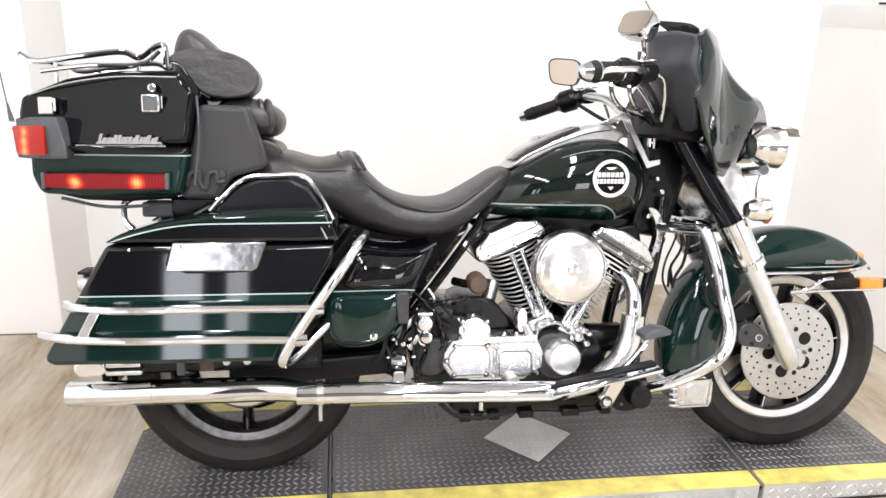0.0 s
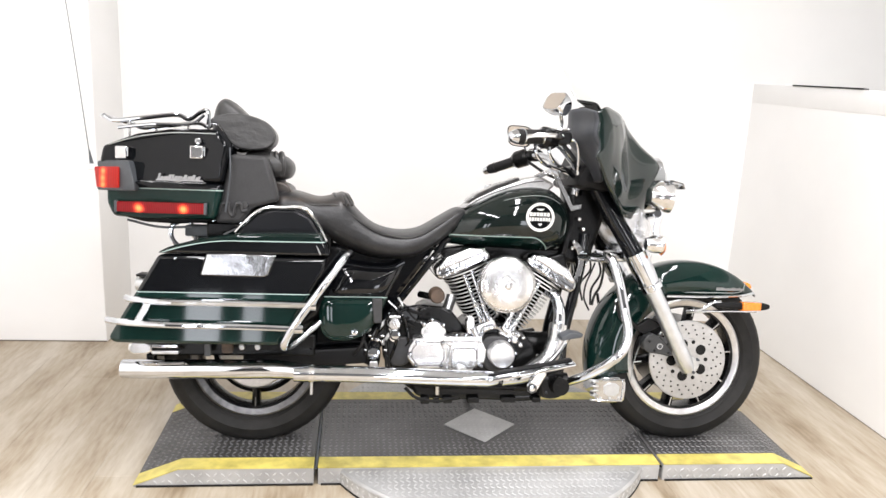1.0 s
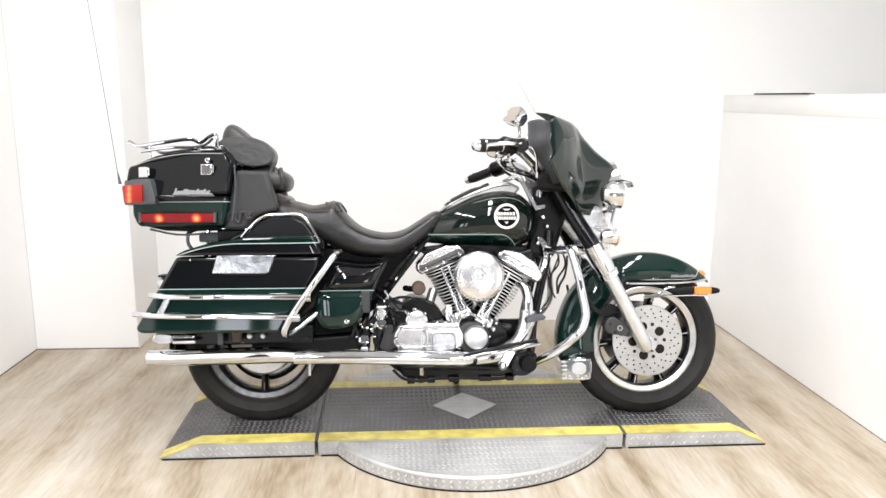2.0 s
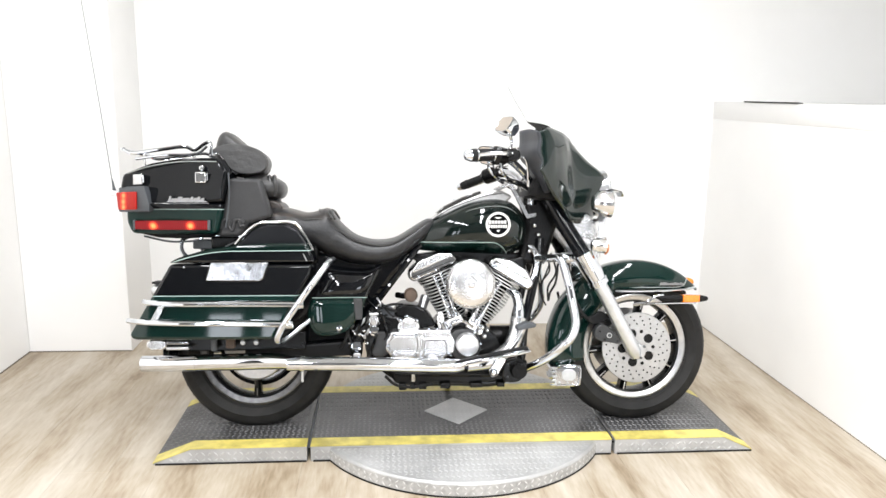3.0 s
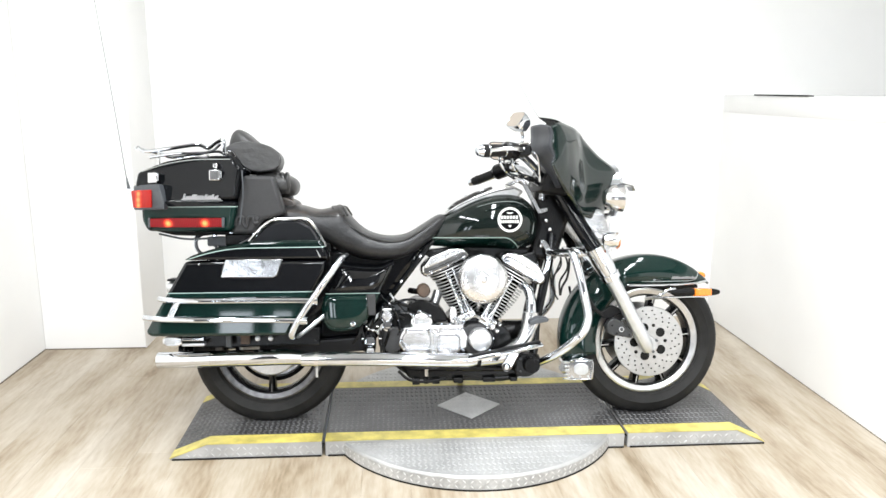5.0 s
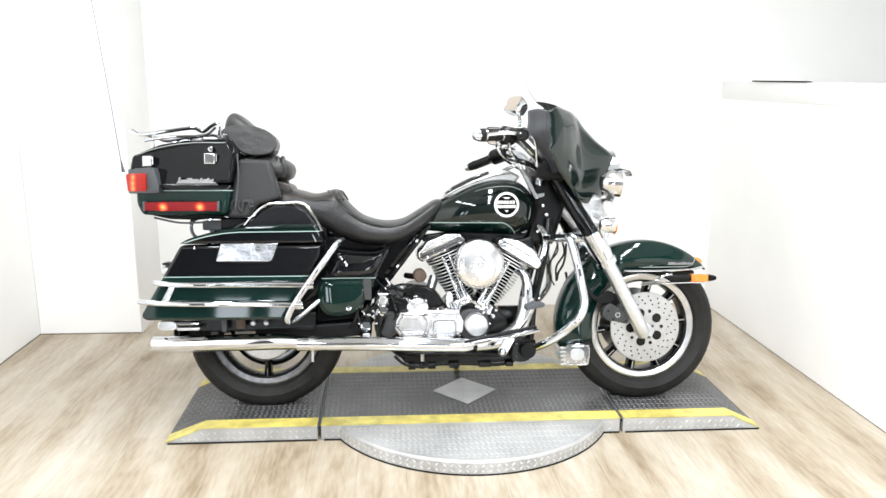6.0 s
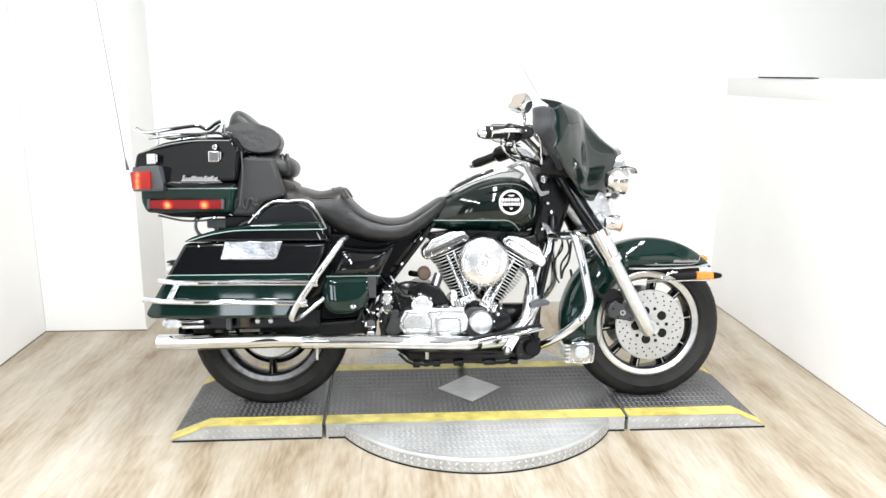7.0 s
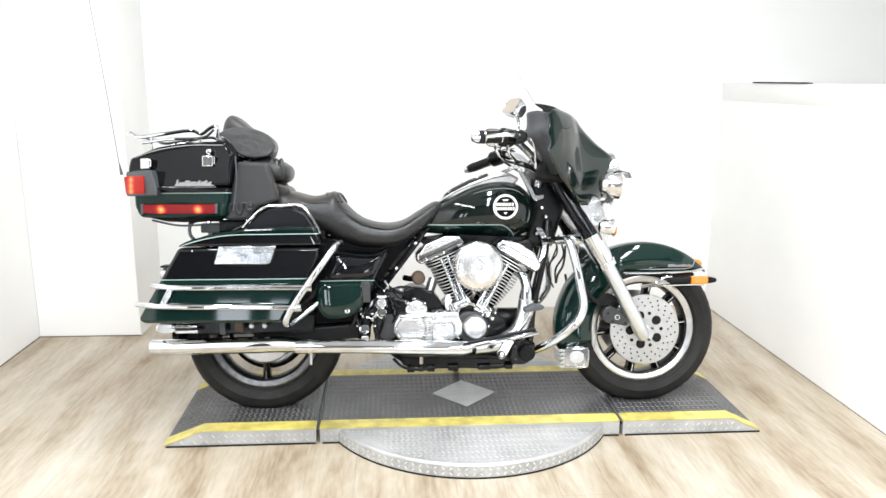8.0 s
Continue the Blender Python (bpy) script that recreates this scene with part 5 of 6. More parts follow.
for s in (-1, 1):
    rim = rounded([(x - (0.03 if s > 0 else 0.0), z) for x, z in ARM], 2)
    pad = part("arm_bolster", prism(rim, s * 0.02, s * 0.158, 0.018, 4), vinyl, back, "", 75.0)
    part("piping", tube([(x, s * 0.142, z) for x, z in rim[::2] + rim[:1]], 0.0030, 6, 3), vinyl, pad)
    part("bolster_trim", tube([(x - (0.03 if s > 0 else 0.0), s * 0.146, z) for x, z in ((-0.958, 1.097), (-0.930, 1.093), (-0.909, 1.066), (-0.891, 1.036), (-0.862, 1.016))], 0.0038, 8), polished, back, "bright piping")
    part("crease", tube([(-0.93, s * 0.06, 1.150), (-0.90, s * 0.085, 1.140), (-0.868, s * 0.09, 1.125), (-0.84, s * 0.085, 1.108)], 0.004, 6), vinyl, back)
bol = part("lower_bolster", cushion(rounded([(-0.86, 1.018), (-0.78, 1.025), (-0.705, 1.000), (-0.684, 0.965), (-0.702, 0.920), (-0.77, 0.920), (-0.86, 0.940)], 3), -0.14, 0.12, 3.0), vinyl, bike, "black vinyl lower backrest pad", 60.0)
for k in range(4):
    x = -0.785 + 0.020 * k
    part("pleat", tube([(x, -0.112, 0.935), (x + 0.006, -0.124, 0.965), (x + 0.002, -0.118, 0.998), (x - 0.006, -0.06, 1.010)], 0.0095, 8), vinyl, bol)
part("seat_buckle", prism(rounded([(-0.765, 0.868), (-0.690, 0.872), (-0.698, 0.900), (-0.725, 0.914), (-0.765, 0.916)], 1), -0.12, 0.12, 0.010, 3), seat_vinyl, bike)
ant = part("antenna", tube([(-1.383, 0.0, 0.985), (-1.425, 0.0, 1.28), (-1.48, 0.0, 1.64), (-1.52, 0.0, 1.90)], [0.0017, 0.0014, 0.0012, 0.0010], 6), plastic_grey, bike, "thin steel whip antenna")
part("antenna_base", tube([(-1.376, 0.0, 0.955), (-1.380, 0.0, 0.975), (-1.384, 0.0, 1.00)], [0.0070, 0.0050, 0.0025], 10, 1), plastic_grey, ant)
part("antenna_bracket", prism([(-1.39, 0.935), (-1.24, 0.935), (-1.24, 0.95), (-1.39, 0.955)], -0.02, 0.02, 0.003, 1), chrome, ant)

# saddlebags with guards
bag_outline = [(-0.708, 0.393), (-1.02, 0.394), (-1.212, 0.396), (-1.230, 0.412), (-1.083, 0.674), (-1.02, 0.674), (-0.561, 0.674), (-0.570, 0.630)]
lid_outline = [(-1.088, 0.679), (-1.055, 0.698), (-0.96, 0.726), (-0.84, 0.744), (-0.71, 0.750), (-0.58, 0.750), (-0.55, 0.681), (-1.02, 0.679)]
for s in (-1, 1):
    narrow = lambda x, z: 1.0 + 0.6 * (0.55 - z) + 0.2 * (x + 0.75)
    bag = part("saddlebag", prism(bag_outline, s * 0.125, s * 0.305, 0.020, 3, taper=narrow), paint_bag, bike, "black and green hard saddlebag")
    part("bag_lid", prism(lid_outline, s * 0.122, s * 0.309, 0.016, 3, taper=lambda x, z: narrow(x, z) - 0.5 * max(0.0, z - 0.685)), paint_lid, bag, "black and green saddlebag lid")
    yy = s * 0.2975
    part("plate_seal", prism(rounded([(-0.956, 0.6085), (-0.754, 0.6065), (-0.739, 0.614), (-0.7165, 0.684), (-0.936, 0.685)], 1), yy - 0.004, yy + 0.004, 0.002, 1), matt_black, bag, "thin black seal round the plate")
    plate = part("reflector_plate", prism([(-0.951, 0.6135), (-0.757, 0.6115), (-0.744, 0.617), (-0.720, 0.680), (-0.932, 0.681)], yy - 0.006, yy + 0.006, 0.003, 2), latch_chrome, bag, "chrome latch plate")
    for x, z in ((-0.915, 0.671), (-0.745, 0.670)):
        part("plate_rivet", lathe([(0.0, s * 0.0025), (0.003, s * 0.002), (0.004, 0.0)], (x, yy + s * 0.005, z), "Y", 8), chrome, plate)
    part("bag_rivet", lathe([(0.0, s * 0.004), (0.004, s * 0.003), (0.005, 0.0)], (-1.030, s * 0.292, 0.664), "Y", 8), chrome, bag)
    part("lid_band", tube([(-0.610, s * 0.2935, 0.744), (-0.581, s * 0.3040, 0.686)], 0.0024, 8, 1), badge_silver, bag)
    yr = s * 0.334
    rails = part("bag_guard", tube([(-1.185, s * 0.265, 0.533), (-1.155, s * 0.305, 0.533), (-1.06, yr, 0.532), (-0.80, yr, 0.530), (-0.605, yr, 0.527)], 0.0105, 10, 4), chrome, bag, "chrome saddlebag guard rail")
    part("guard_rail", tube([(-1.240, s * 0.275, 0.464), (-1.195, s * 0.308, 0.464), (-1.06, yr, 0.461), (-0.80, yr, 0.457), (-0.645, yr, 0.452)], 0.0105, 10, 4), chrome, rails)
    part("guard_strap", prism([(-1.112, 0.531), (-1.090, 0.531), (-1.124, 0.464), (-1.148, 0.464)], yr - 0.006 - s * 0.01, yr + 0.004 - s * 0.01, 0.002, 1), polished, rails)
    for x, z in ((-0.602, 0.5265), (-0.642, 0.452)):
        part("rail_clamp", tube([(x - 0.014, yr, z), (x + 0.012, yr, z)], 0.0155, 12, 1), chrome, rails)
    part("bag_hoop", tube([(-0.489, s * 0.235, 0.686), (-0.506, s * 0.295, 0.674), (-0.556, s * 0.335, 0.606), (-0.612, s * 0.337, 0.527), (-0.673, s * 0.335, 0.435), (-0.689, s * 0.320, 0.394), (-0.673, s * 0.285, 0.387), (-0.586, s * 0.185, 0.446)],
                          0.013, 12), chrome, bike, "chrome saddlebag crash hoop")
    part("bag_bracket", prism(rounded([(-1.190, 0.343), (-1.115, 0.343), (-1.115, 0.386), (-1.190, 0.386)], 1), s * 0.16, s * 0.235, 0.006, 2), polished, bag, "bright bracket block")
    part("bag_bracket", block(-1.115, -1.035, s * 0.215 - 0.02, s * 0.215 + 0.02, 0.366, 0.378, 0.003), chrome, bag)
    part("bag_bracket", block(-1.120, -1.035, s * 0.205 - 0.02, s * 0.205 + 0.02, 0.343, 0.355, 0.003), brushed, bag)
    part("bag_bracket", block(-0.955, -0.935, s * 0.205 - 0.01, s * 0.205 + 0.01, 0.335, 0.39, 0.003), plastic_grey, bag)
    part("bag_bracket", block(-0.90, -0.865, s * 0.205 - 0.01, s * 0.205 + 0.01, 0.345, 0.385, 0.004), brown_cap, bag)
    for x in (-0.835, -0.785):
        part("mount_bolt", lathe([(0.0, s * 0.012), (0.009, s * 0.010), (0.011, 0.0)], (x, s * 0.205, 0.366), "Y", 8), brushed, bag)
    sig = part("rear_signal", lathe([(0.0, 0.04), (0.02, 0.036), (0.028, 0.016), (0.029, -0.02), (0.0, -0.03)], (-1.135, s * 0.205, 0.570), "X", 24), brushed, bike, "chrome rear turn signal")
    part("signal_visor", block(-1.165, -1.09, s * 0.205 - 0.033, s * 0.205 + 0.033, 0.597, 0.605, 0.003), matt_black, sig)
    muff = part("muffler", tube([(-1.226, s * 0.162, 0.280), (-1.10, s * 0.177, 0.283), (-0.97, s * 0.194, 0.288), (-0.84, s * 0.210, 0.292), (-0.72, s * 0.225, 0.296), (-0.62, s * 0.26, 0.295)], [0.0315, 0.0318, 0.0322, 0.0325, 0.0320, 0.025], 28, 5), chrome, bike, "long chrome muffler")
    part("muffler_band", tube([(-1.023, s * 0.187, 0.286), (-1.013, s * 0.1885, 0.2864)], 0.0332, 28, 1), chrome, muff)
    if s < 0:
        part("heat_shield", tube([(-0.66, -0.262, 0.293), (-0.42, -0.268, 0.290), (-0.02, -0.265, 0.276), (0.01, -0.26, 0.277)], [0.028, 0.0265, 0.0265, 0.022], 20, 3), chrome, muff, "chrome exhaust heat shield")
        part("exhaust_clamp", tube([(-0.612, -0.263, 0.293), (-0.596, -0.263, 0.293)], 0.031, 20, 1), polished, muff)
        part("clamp_bolt", tube([(-0.604, -0.263, 0.262), (-0.604, -0.263, 0.222)], 0.005, 8, 1), brushed, muff)
        part("seam_line", tube([(-0.40, -0.2945, 0.288), (-0.02, -0.2915, 0.276)], 0.003, 6, 1), polished, muff)

# side covers and frame
for s in (-1, 1):
    cov = part("side_cover", prism(rounded([(-0.517, 0.650), (-0.413, 0.636), (-0.348, 0.638), (-0.295, 0.666), (-0.352, 0.557), (-0.385, 0.469), (-0.428, 0.407), (-0.486, 0.384), (-0.555, 0.386), (-0.585, 0.422), (-0.591, 0.495), (-0.571, 0.538)], 1), s * 0.12, s * 0.195, 0.014, 3, taper=lambda x, z: 1.0 - 0.45 * max(0.0, (z - 0.53) / 0.12)), paint_cover, bike, "black and green side cover")
    swell = bmesh.new()
    edge = rounded([(-0.522, 0.636), (-0.413, 0.624), (-0.350, 0.626), (-0.322, 0.634), (-0.362, 0.546), (-0.470, 0.541), (-0.562, 0.543)], 2)
    rings = [[swell.verts.new((-0.44 + (x + 0.44) * k, s * (0.1565 + 0.0375 * (1 - 0.45 * max(0.0, (0.585 + (z - 0.585) * k - 0.53) / 0.12)) + up), 0.585 + (z - 0.585) * k)) for x, z in edge] for k, up in ((1.0, -0.002), (0.96, 0.004), (0.88, 0.009), (0.72, 0.0135), (0.5, 0.0165), (0.25, 0.018))]
    for p, q in zip(rings, rings[1:]):
        for j in range(len(p)):
            swell.faces.new((p[j], p[(j + 1) % len(p)], q[(j + 1) % len(q)], q[j]))
    swell.faces.new(rings[-1])
    part("cover_swell", swell, paint_cover, cov, sharp=60.0)
    lower = bmesh.new()
    edge = rounded([(-0.580, 0.527), (-0.470, 0.527), (-0.372, 0.527), (-0.392, 0.470), (-0.430, 0.414), (-0.486, 0.394), (-0.550, 0.396), (-0.577, 0.426), (-0.584, 0.490)], 2)
    rings = [[lower.verts.new((-0.48 + (x + 0.48) * k, s * (0.1935 + up), 0.475 + (z - 0.475) * k)) for x, z in edge] for k, up in ((1.0, -0.002), (0.98, 0.002), (0.92, 0.0045), (0.78, 0.007), (0.55, 0.009), (0.28, 0.0098))]
    for p, q in zip(rings, rings[1:]):
        for j in range(len(p)):
            lower.faces.new((p[j], p[(j + 1) % len(p)], q[(j + 1) % len(q)], q[j]))
    lower.faces.new(rings[-1])
    part("cover_belly", lower, paint_cover, cov, sharp=60.0)
    part("cover_lip", tube([(-0.515, s * 0.181, 0.645), (-0.465, s * 0.183, 0.637), (-0.413, s * 0.184, 0.632), (-0.350, s * 0.184, 0.634), (-0.306, s * 0.181, 0.655)], 0.0055, 10, 4), paint_black, cov)
    part("cover_bolt", lathe([(0.0, s * 0.010), (0.010, s * 0.008), (0.012, 0.0)], (-0.468, s * 0.199, 0.418), "Y", 16), chrome, cov)
    part("frame_rail", tube([(0.30, s * 0.04, 0.74), (0.05, s * 0.04, 0.715), (-0.14, s * 0.07, 0.735), (-0.19, s * 0.11, 0.680), (-0.265, s * 0.13, 0.585), (-0.34, s * 0.135, 0.488), (-0.421, s * 0.135, 0.389)], 0.0125, 10), paint_black, bike, "black frame tube")
    part("down_tube", tube([(0.35, s * 0.07, 0.76), (0.343, s * 0.08, 0.685), (0.317, s * 0.10, 0.575), (0.277, s * 0.11, 0.398), (0.255, s * 0.12, 0.25), (0.18, s * 0.12, 0.185), (0.0, s * 0.12, 0.182), (-0.20, s * 0.12, 0.192), (-0.27, s * 0.12, 0.225), (-0.33, s * 0.12, 0.28)], 0.018, 12), paint_black, bike, "black frame down tube")
    part("bag_mount", block(-1.06, -0.60, s * 0.14 - 0.02, s * 0.14 + 0.02, 0.325, 0.400, 0.006), engine_black, bike)
    part("swing_arm", prism([(-0.84, 0.275), (-0.40, 0.30), (-0.38, 0.36), (-0.84, 0.33)], s * 0.11, s * 0.15, 0.008, 2), matt_black, bike)
    part("shock_absorber", tube([(-0.70, s * 0.155, 0.38), (-0.55, s * 0.155, 0.55)], 0.032, 12, 1), engine_black, bike)
    part("bag_support", tube([(-1.05, s * 0.17, 0.40), (-0.75, s * 0.17, 0.385), (-0.60, s * 0.16, 0.42)], 0.012, 8), engine_black, bike)
    g = part("engine_guard", tube([(0.330, s * 0.10, 0.684), (0.376, s * 0.19, 0.6855), (0.396, s * 0.235, 0.6858), (0.415, s * 0.275, 0.6113), (0.433, s * 0.295, 0.5144), (0.437, s * 0.325, 0.4420), (0.414, s * 0.345, 0.3913), (0.383, s * 0.340, 0.3586), (0.322, s * 0.270, 0.2919), (0.266, s * 0.190, 0.2433)], 0.0160, 14), chrome, bike, "chrome engine guard")
    part("board_bracket", tube([(0.10, s * 0.14, 0.24), (0.11, s * 0.22, 0.27)], 0.014, 10, 1), polished, g)
    board = part("footboard", prism([(-0.03, 0.276), (0.265, 0.332), (0.265, 0.345), (-0.03, 0.289)], s * 0.250, s * 0.325, 0.005, 2), chrome, bike, "chrome rider footboard")
    part("footboard_pad", prism([(-0.022, 0.2905), (0.262, 0.344), (0.262, 0.350), (-0.022, 0.296)], s * 0.256, s * 0.290, 0.003, 1), rubber, board, "black rubber pad")
    part("rear_strut", tube([(-0.90, s * 0.15, 0.772), (-1.04, s * 0.15, 0.775), (-1.072, s * 0.15, 0.758), (-1.074, s * 0.15, 0.718), (-1.05, s * 0.15, 0.69), (-1.0, s * 0.15, 0.68)], 0.0085, 8), chrome, bike)
part("fuse_box", block(-1.03, -0.93, -0.165, -0.10, 0.725, 0.762, 0.006), plastic_grey, bike)
part("carrier_plate", prism([(-0.96, 0.725), (-0.80, 0.725), (-0.80, 0.775), (-0.96, 0.775)], -0.17, 0.17, 0.008, 2), engine_black, bike, "black carrier plate")
part("carrier_bolt", tube([(-0.90, -0.19, 0.735), (-0.86, -0.19, 0.755)], 0.009, 10, 1), chrome, bike)
part("carrier_link", tube([(-0.845, -0.2, 0.775), (-0.79, -0.2, 0.735)], 0.008, 8, 1), chrome, bike)
part("frame_core", prism([(-0.62, 0.33), (-0.37, 0.33), (-0.37, 0.45), (-0.28, 0.57), (-0.20, 0.68), (-0.20, 0.72), (-0.60, 0.70)], -0.09, 0.09, 0.02, 2), paint_black, bike, "black frame and battery tray")
part("under_tray", prism([(-1.0, 0.66), (-0.55, 0.66), (-0.55, 0.78), (-0.84, 0.78), (-1.0, 0.74)], -0.14, 0.14, 0.02, 2), engine_black, bike)
part("rear_fender", prism([(fx2, fz2) for fx2, fz2 in [(REAR[0] + 0.36 * math.cos(radians(a)), REAR[1] + 0.36 * math.sin(radians(a))) for a in range(20, 196, 8)]]
                          + [(REAR[0] + 0.335 * math.cos(radians(a)), REAR[1] + 0.335 * math.sin(radians(a))) for a in range(188, 12, -8)], -0.09, 0.09, 0.004, 1), paint_black, bike, "black rear fender")
part("skid_plate", prism([(-0.30, 0.262), (0.24, 0.25), (0.275, 0.225), (0.26, 0.190), (0.20, 0.185), (0.05, 0.176), (-0.02, 0.182), (-0.20, 0.172), (-0.25, 0.182), (-0.27, 0.215)], -0.145, 0.13, 0.012, 2), engine_black, bike)
part("side_stand", tube([(0.05, 0.16, 0.20), (0.02, 0.24, 0.13), (0.0, 0.33, 0.055)], 0.014, 10), engine_black, bike, "black side stand")
arm = part("brake_arm", prism(rounded([(0.106, 0.258), (0.112, 0.240), (0.126, 0.234), (0.142, 0.244), (0.160, 0.278), (0.178, 0.308), (0.138, 0.312), (0.122, 0.285)], 1), -0.300, -0.284, 0.004, 2), polished, bike, "polished brake pedal arm")
part("arm_pivot", lathe([(0.0, -0.016), (0.010, -0.015), (0.0125, -0.008), (0.0125, 0.02)], (0.124, -0.292, 0.254), "Y", 20), chrome, arm)
part("pivot_washer", lathe([(0.0126, -0.010), (0.0155, -0.010), (0.0155, 0.0), (0.0126, 0.0)], (0.124, -0.292, 0.254), "Y", 20), end_grey, arm)
cyl = part("brake_cylinder", prism(rounded([(0.165, 0.205), (0.175, 0.285), (0.235, 0.295), (0.252, 0.280), (0.252, 0.210), (0.215, 0.196)], 1), -0.235, -0.15, 0.012, 3), engine_black, bike, "black brake master cylinder")
for x, z, r in ((0.190, 0.272, 0.006), (0.222, 0.226, 0.007), (0.238, 0.268, 0.005), (0.190, 0.222, 0.005)):
    part("cylinder_bolt", lathe([(0.0, -0.008), (r * 0.8, -0.007), (r, 0.0)], (x, -0.234, z), "Y", 6), plastic_grey, cyl)
part("cylinder_cap", tube([(0.240, -0.19, 0.250), (0.272, -0.19, 0.250)], 0.030, 20, 1), engine_black, cyl)
part("brake_pedal", prism([(0.215, 0.415), (0.285, 0.428), (0.29, 0.440), (0.25, 0.446), (0.215, 0.430)], -0.31, -0.25, 0.004, 2), plastic_grey, bike, "grey rubber brake pedal")
part("pedal_pivot", tube([(0.225, -0.20, 0.245), (0.232, -0.27, 0.25)], 0.030, 16, 1), engine_black, bike)
part("pedal_arm", tube([(0.25, -0.27, 0.42), (0.22, -0.25, 0.36), (0.15, -0.24, 0.28)], 0.008, 8), chrome, bike)

# engine
CRANK = Vector((0.042, 0.0, 0.335))
part("crankcase", prism(rounded([(-0.11, 0.24), (-0.10, 0.40), (-0.02, 0.455), (0.075, 0.438), (0.165, 0.375), (0.195, 0.27), (0.12, 0.215), (-0.05, 0.215)], 2), -0.13, 0.14, 0.02, 2), engine_black, bike, "black engine crankcase")


def cylinder(angle, reach, rods):
    m = Matrix.Translation(CRANK) @ Matrix.Rotation(radians(angle), 4, "Y")

    def laid(bm):
        bmesh.ops.transform(bm, matrix=m, verts=bm.verts[:])
        return bm

    def slab(w, d, z0, z1, bev):
        sq = rounded([(-w, -d), (w, -d), (w, d), (-w, d)], 2)
        bm = bmesh.new()
        rings = [[bm.verts.new((x * k, y * k - 0.0, z)) for x, y in sq] for z, k in ((z0, 1 - bev), (z0 + (z1 - z0) * 0.25, 1), (z1 - (z1 - z0) * 0.25, 1), (z1, 1 - bev))]
        for a, b in zip(rings, rings[1:]):
            for j in range(len(a)):
                bm.faces.new((a[j], a[(j + 1) % len(a)], b[(j + 1) % len(a)], b[j]))
        bm.faces.new(rings[0][::-1]); bm.faces.new(rings[-1])
        return bm
    barrel = part("cylinder", laid(slab(0.046, 0.062, 0.09, reach, 0.02)), engine_black, bike, "black finned engine cylinder")
    n = 12
    for k in range(n):
        z = 0.112 + k * (reach - 0.040 - 0.112) / n
        w = 0.052 + 0.020 * min(1.0, k / 7)
        part("fin", laid(slab(w, 0.098, z, z + 0.0055, 0.015)), engine_black, barrel)
        part("fin_edge", laid(slab(w * 1.015, 0.0996, z + 0.0009, z + 0.0046, 0.002)), fin_silver, barrel)
    for k in range(3):
        z = reach - 0.036 + 0.0125 * k
        part("head_fin", laid(slab(0.078 + 0.004 * k, 0.118, z, z + 0.0065, 0.01)), engine_black, barrel)
        part("fin_edge", laid(slab(0.0792 + 0.004 * k, 0.1194, z + 0.0012, z + 0.0053, 0.002)), fin_silver, barrel)
    sgn = 1 if angle > 0 else -1
    head = [(-0.088, reach), (0.100, reach), (0.112, reach + 0.018), (0.105, reach + 0.045), (0.06, reach + 0.066), (-0.03, reach + 0.066), (-0.085, reach + 0.052), (-0.098, reach + 0.02)]
    box = part("rocker_box", laid(prism([(x * sgn, z) for x, z in head], -0.130, 0.125, 0.011, 3)), plate_chrome, bike, "chrome rocker box")
    lid = [(-0.080, reach + 0.034), (0.092, reach + 0.034), (0.090, reach + 0.046), (0.052, reach + 0.0695), (-0.028, reach + 0.0695), (-0.074, reach + 0.052)]
    part("box_lid", laid(prism([(x * sgn, z) for x, z in lid], -0.138, 0.133, 0.009, 3)), soft_chrome, box)
    part("gasket_line", laid(prism([(-0.112, reach + 0.0195), (0.112, reach + 0.0195), (0.112, reach + 0.022), (-0.112, reach + 0.022)], -0.1315, 0.1265, 0.0005, 1)), engine_black, box)
    for x in (-0.07, 0.0, 0.075):
        part("box_bolt", laid(lathe([(0.0, -0.006), (0.006, -0.005), (0.007, 0.0)], (x * sgn, -0.129, reach + 0.012), "Y", 8)), chrome, box)
    for lo, hi in rods:
        a, b = Vector((lo[0], -0.142, lo[1])), Vector((hi[0], -0.130, hi[1]))
        rod = part("pushrod_tube", tube([a, a.lerp(b, 0.30), a.lerp(b, 0.34), b], [0.0115, 0.0110, 0.0088, 0.0082], 12, 1), chrome, barrel, "chrome pushrod tube")
        part("rod_collar", tube([a.lerp(b, -0.05), a.lerp(b, 0.06)], 0.0155, 12, 1), chrome, rod)
        part("rod_clip", tube([a.lerp(b, 0.30), a.lerp(b, 0.36)], 0.0125, 12, 1), polished, rod)
    t = [(lo[0], lo[1]) for lo, hi in rods]
    mid = Vector(((t[0][0] + t[1][0]) / 2, 0, (t[0][1] + t[1][1]) / 2 - 0.022))
    blk = block(-0.036, 0.036, -0.158, -0.085, -0.016, 0.016, 0.006)
    bmesh.ops.transform(blk, matrix=Matrix.Translation(mid) @ Matrix.Rotation(radians(angle), 4, "Y"), verts=blk.verts[:])
    part("tappet_block", blk, soft_chrome, barrel)


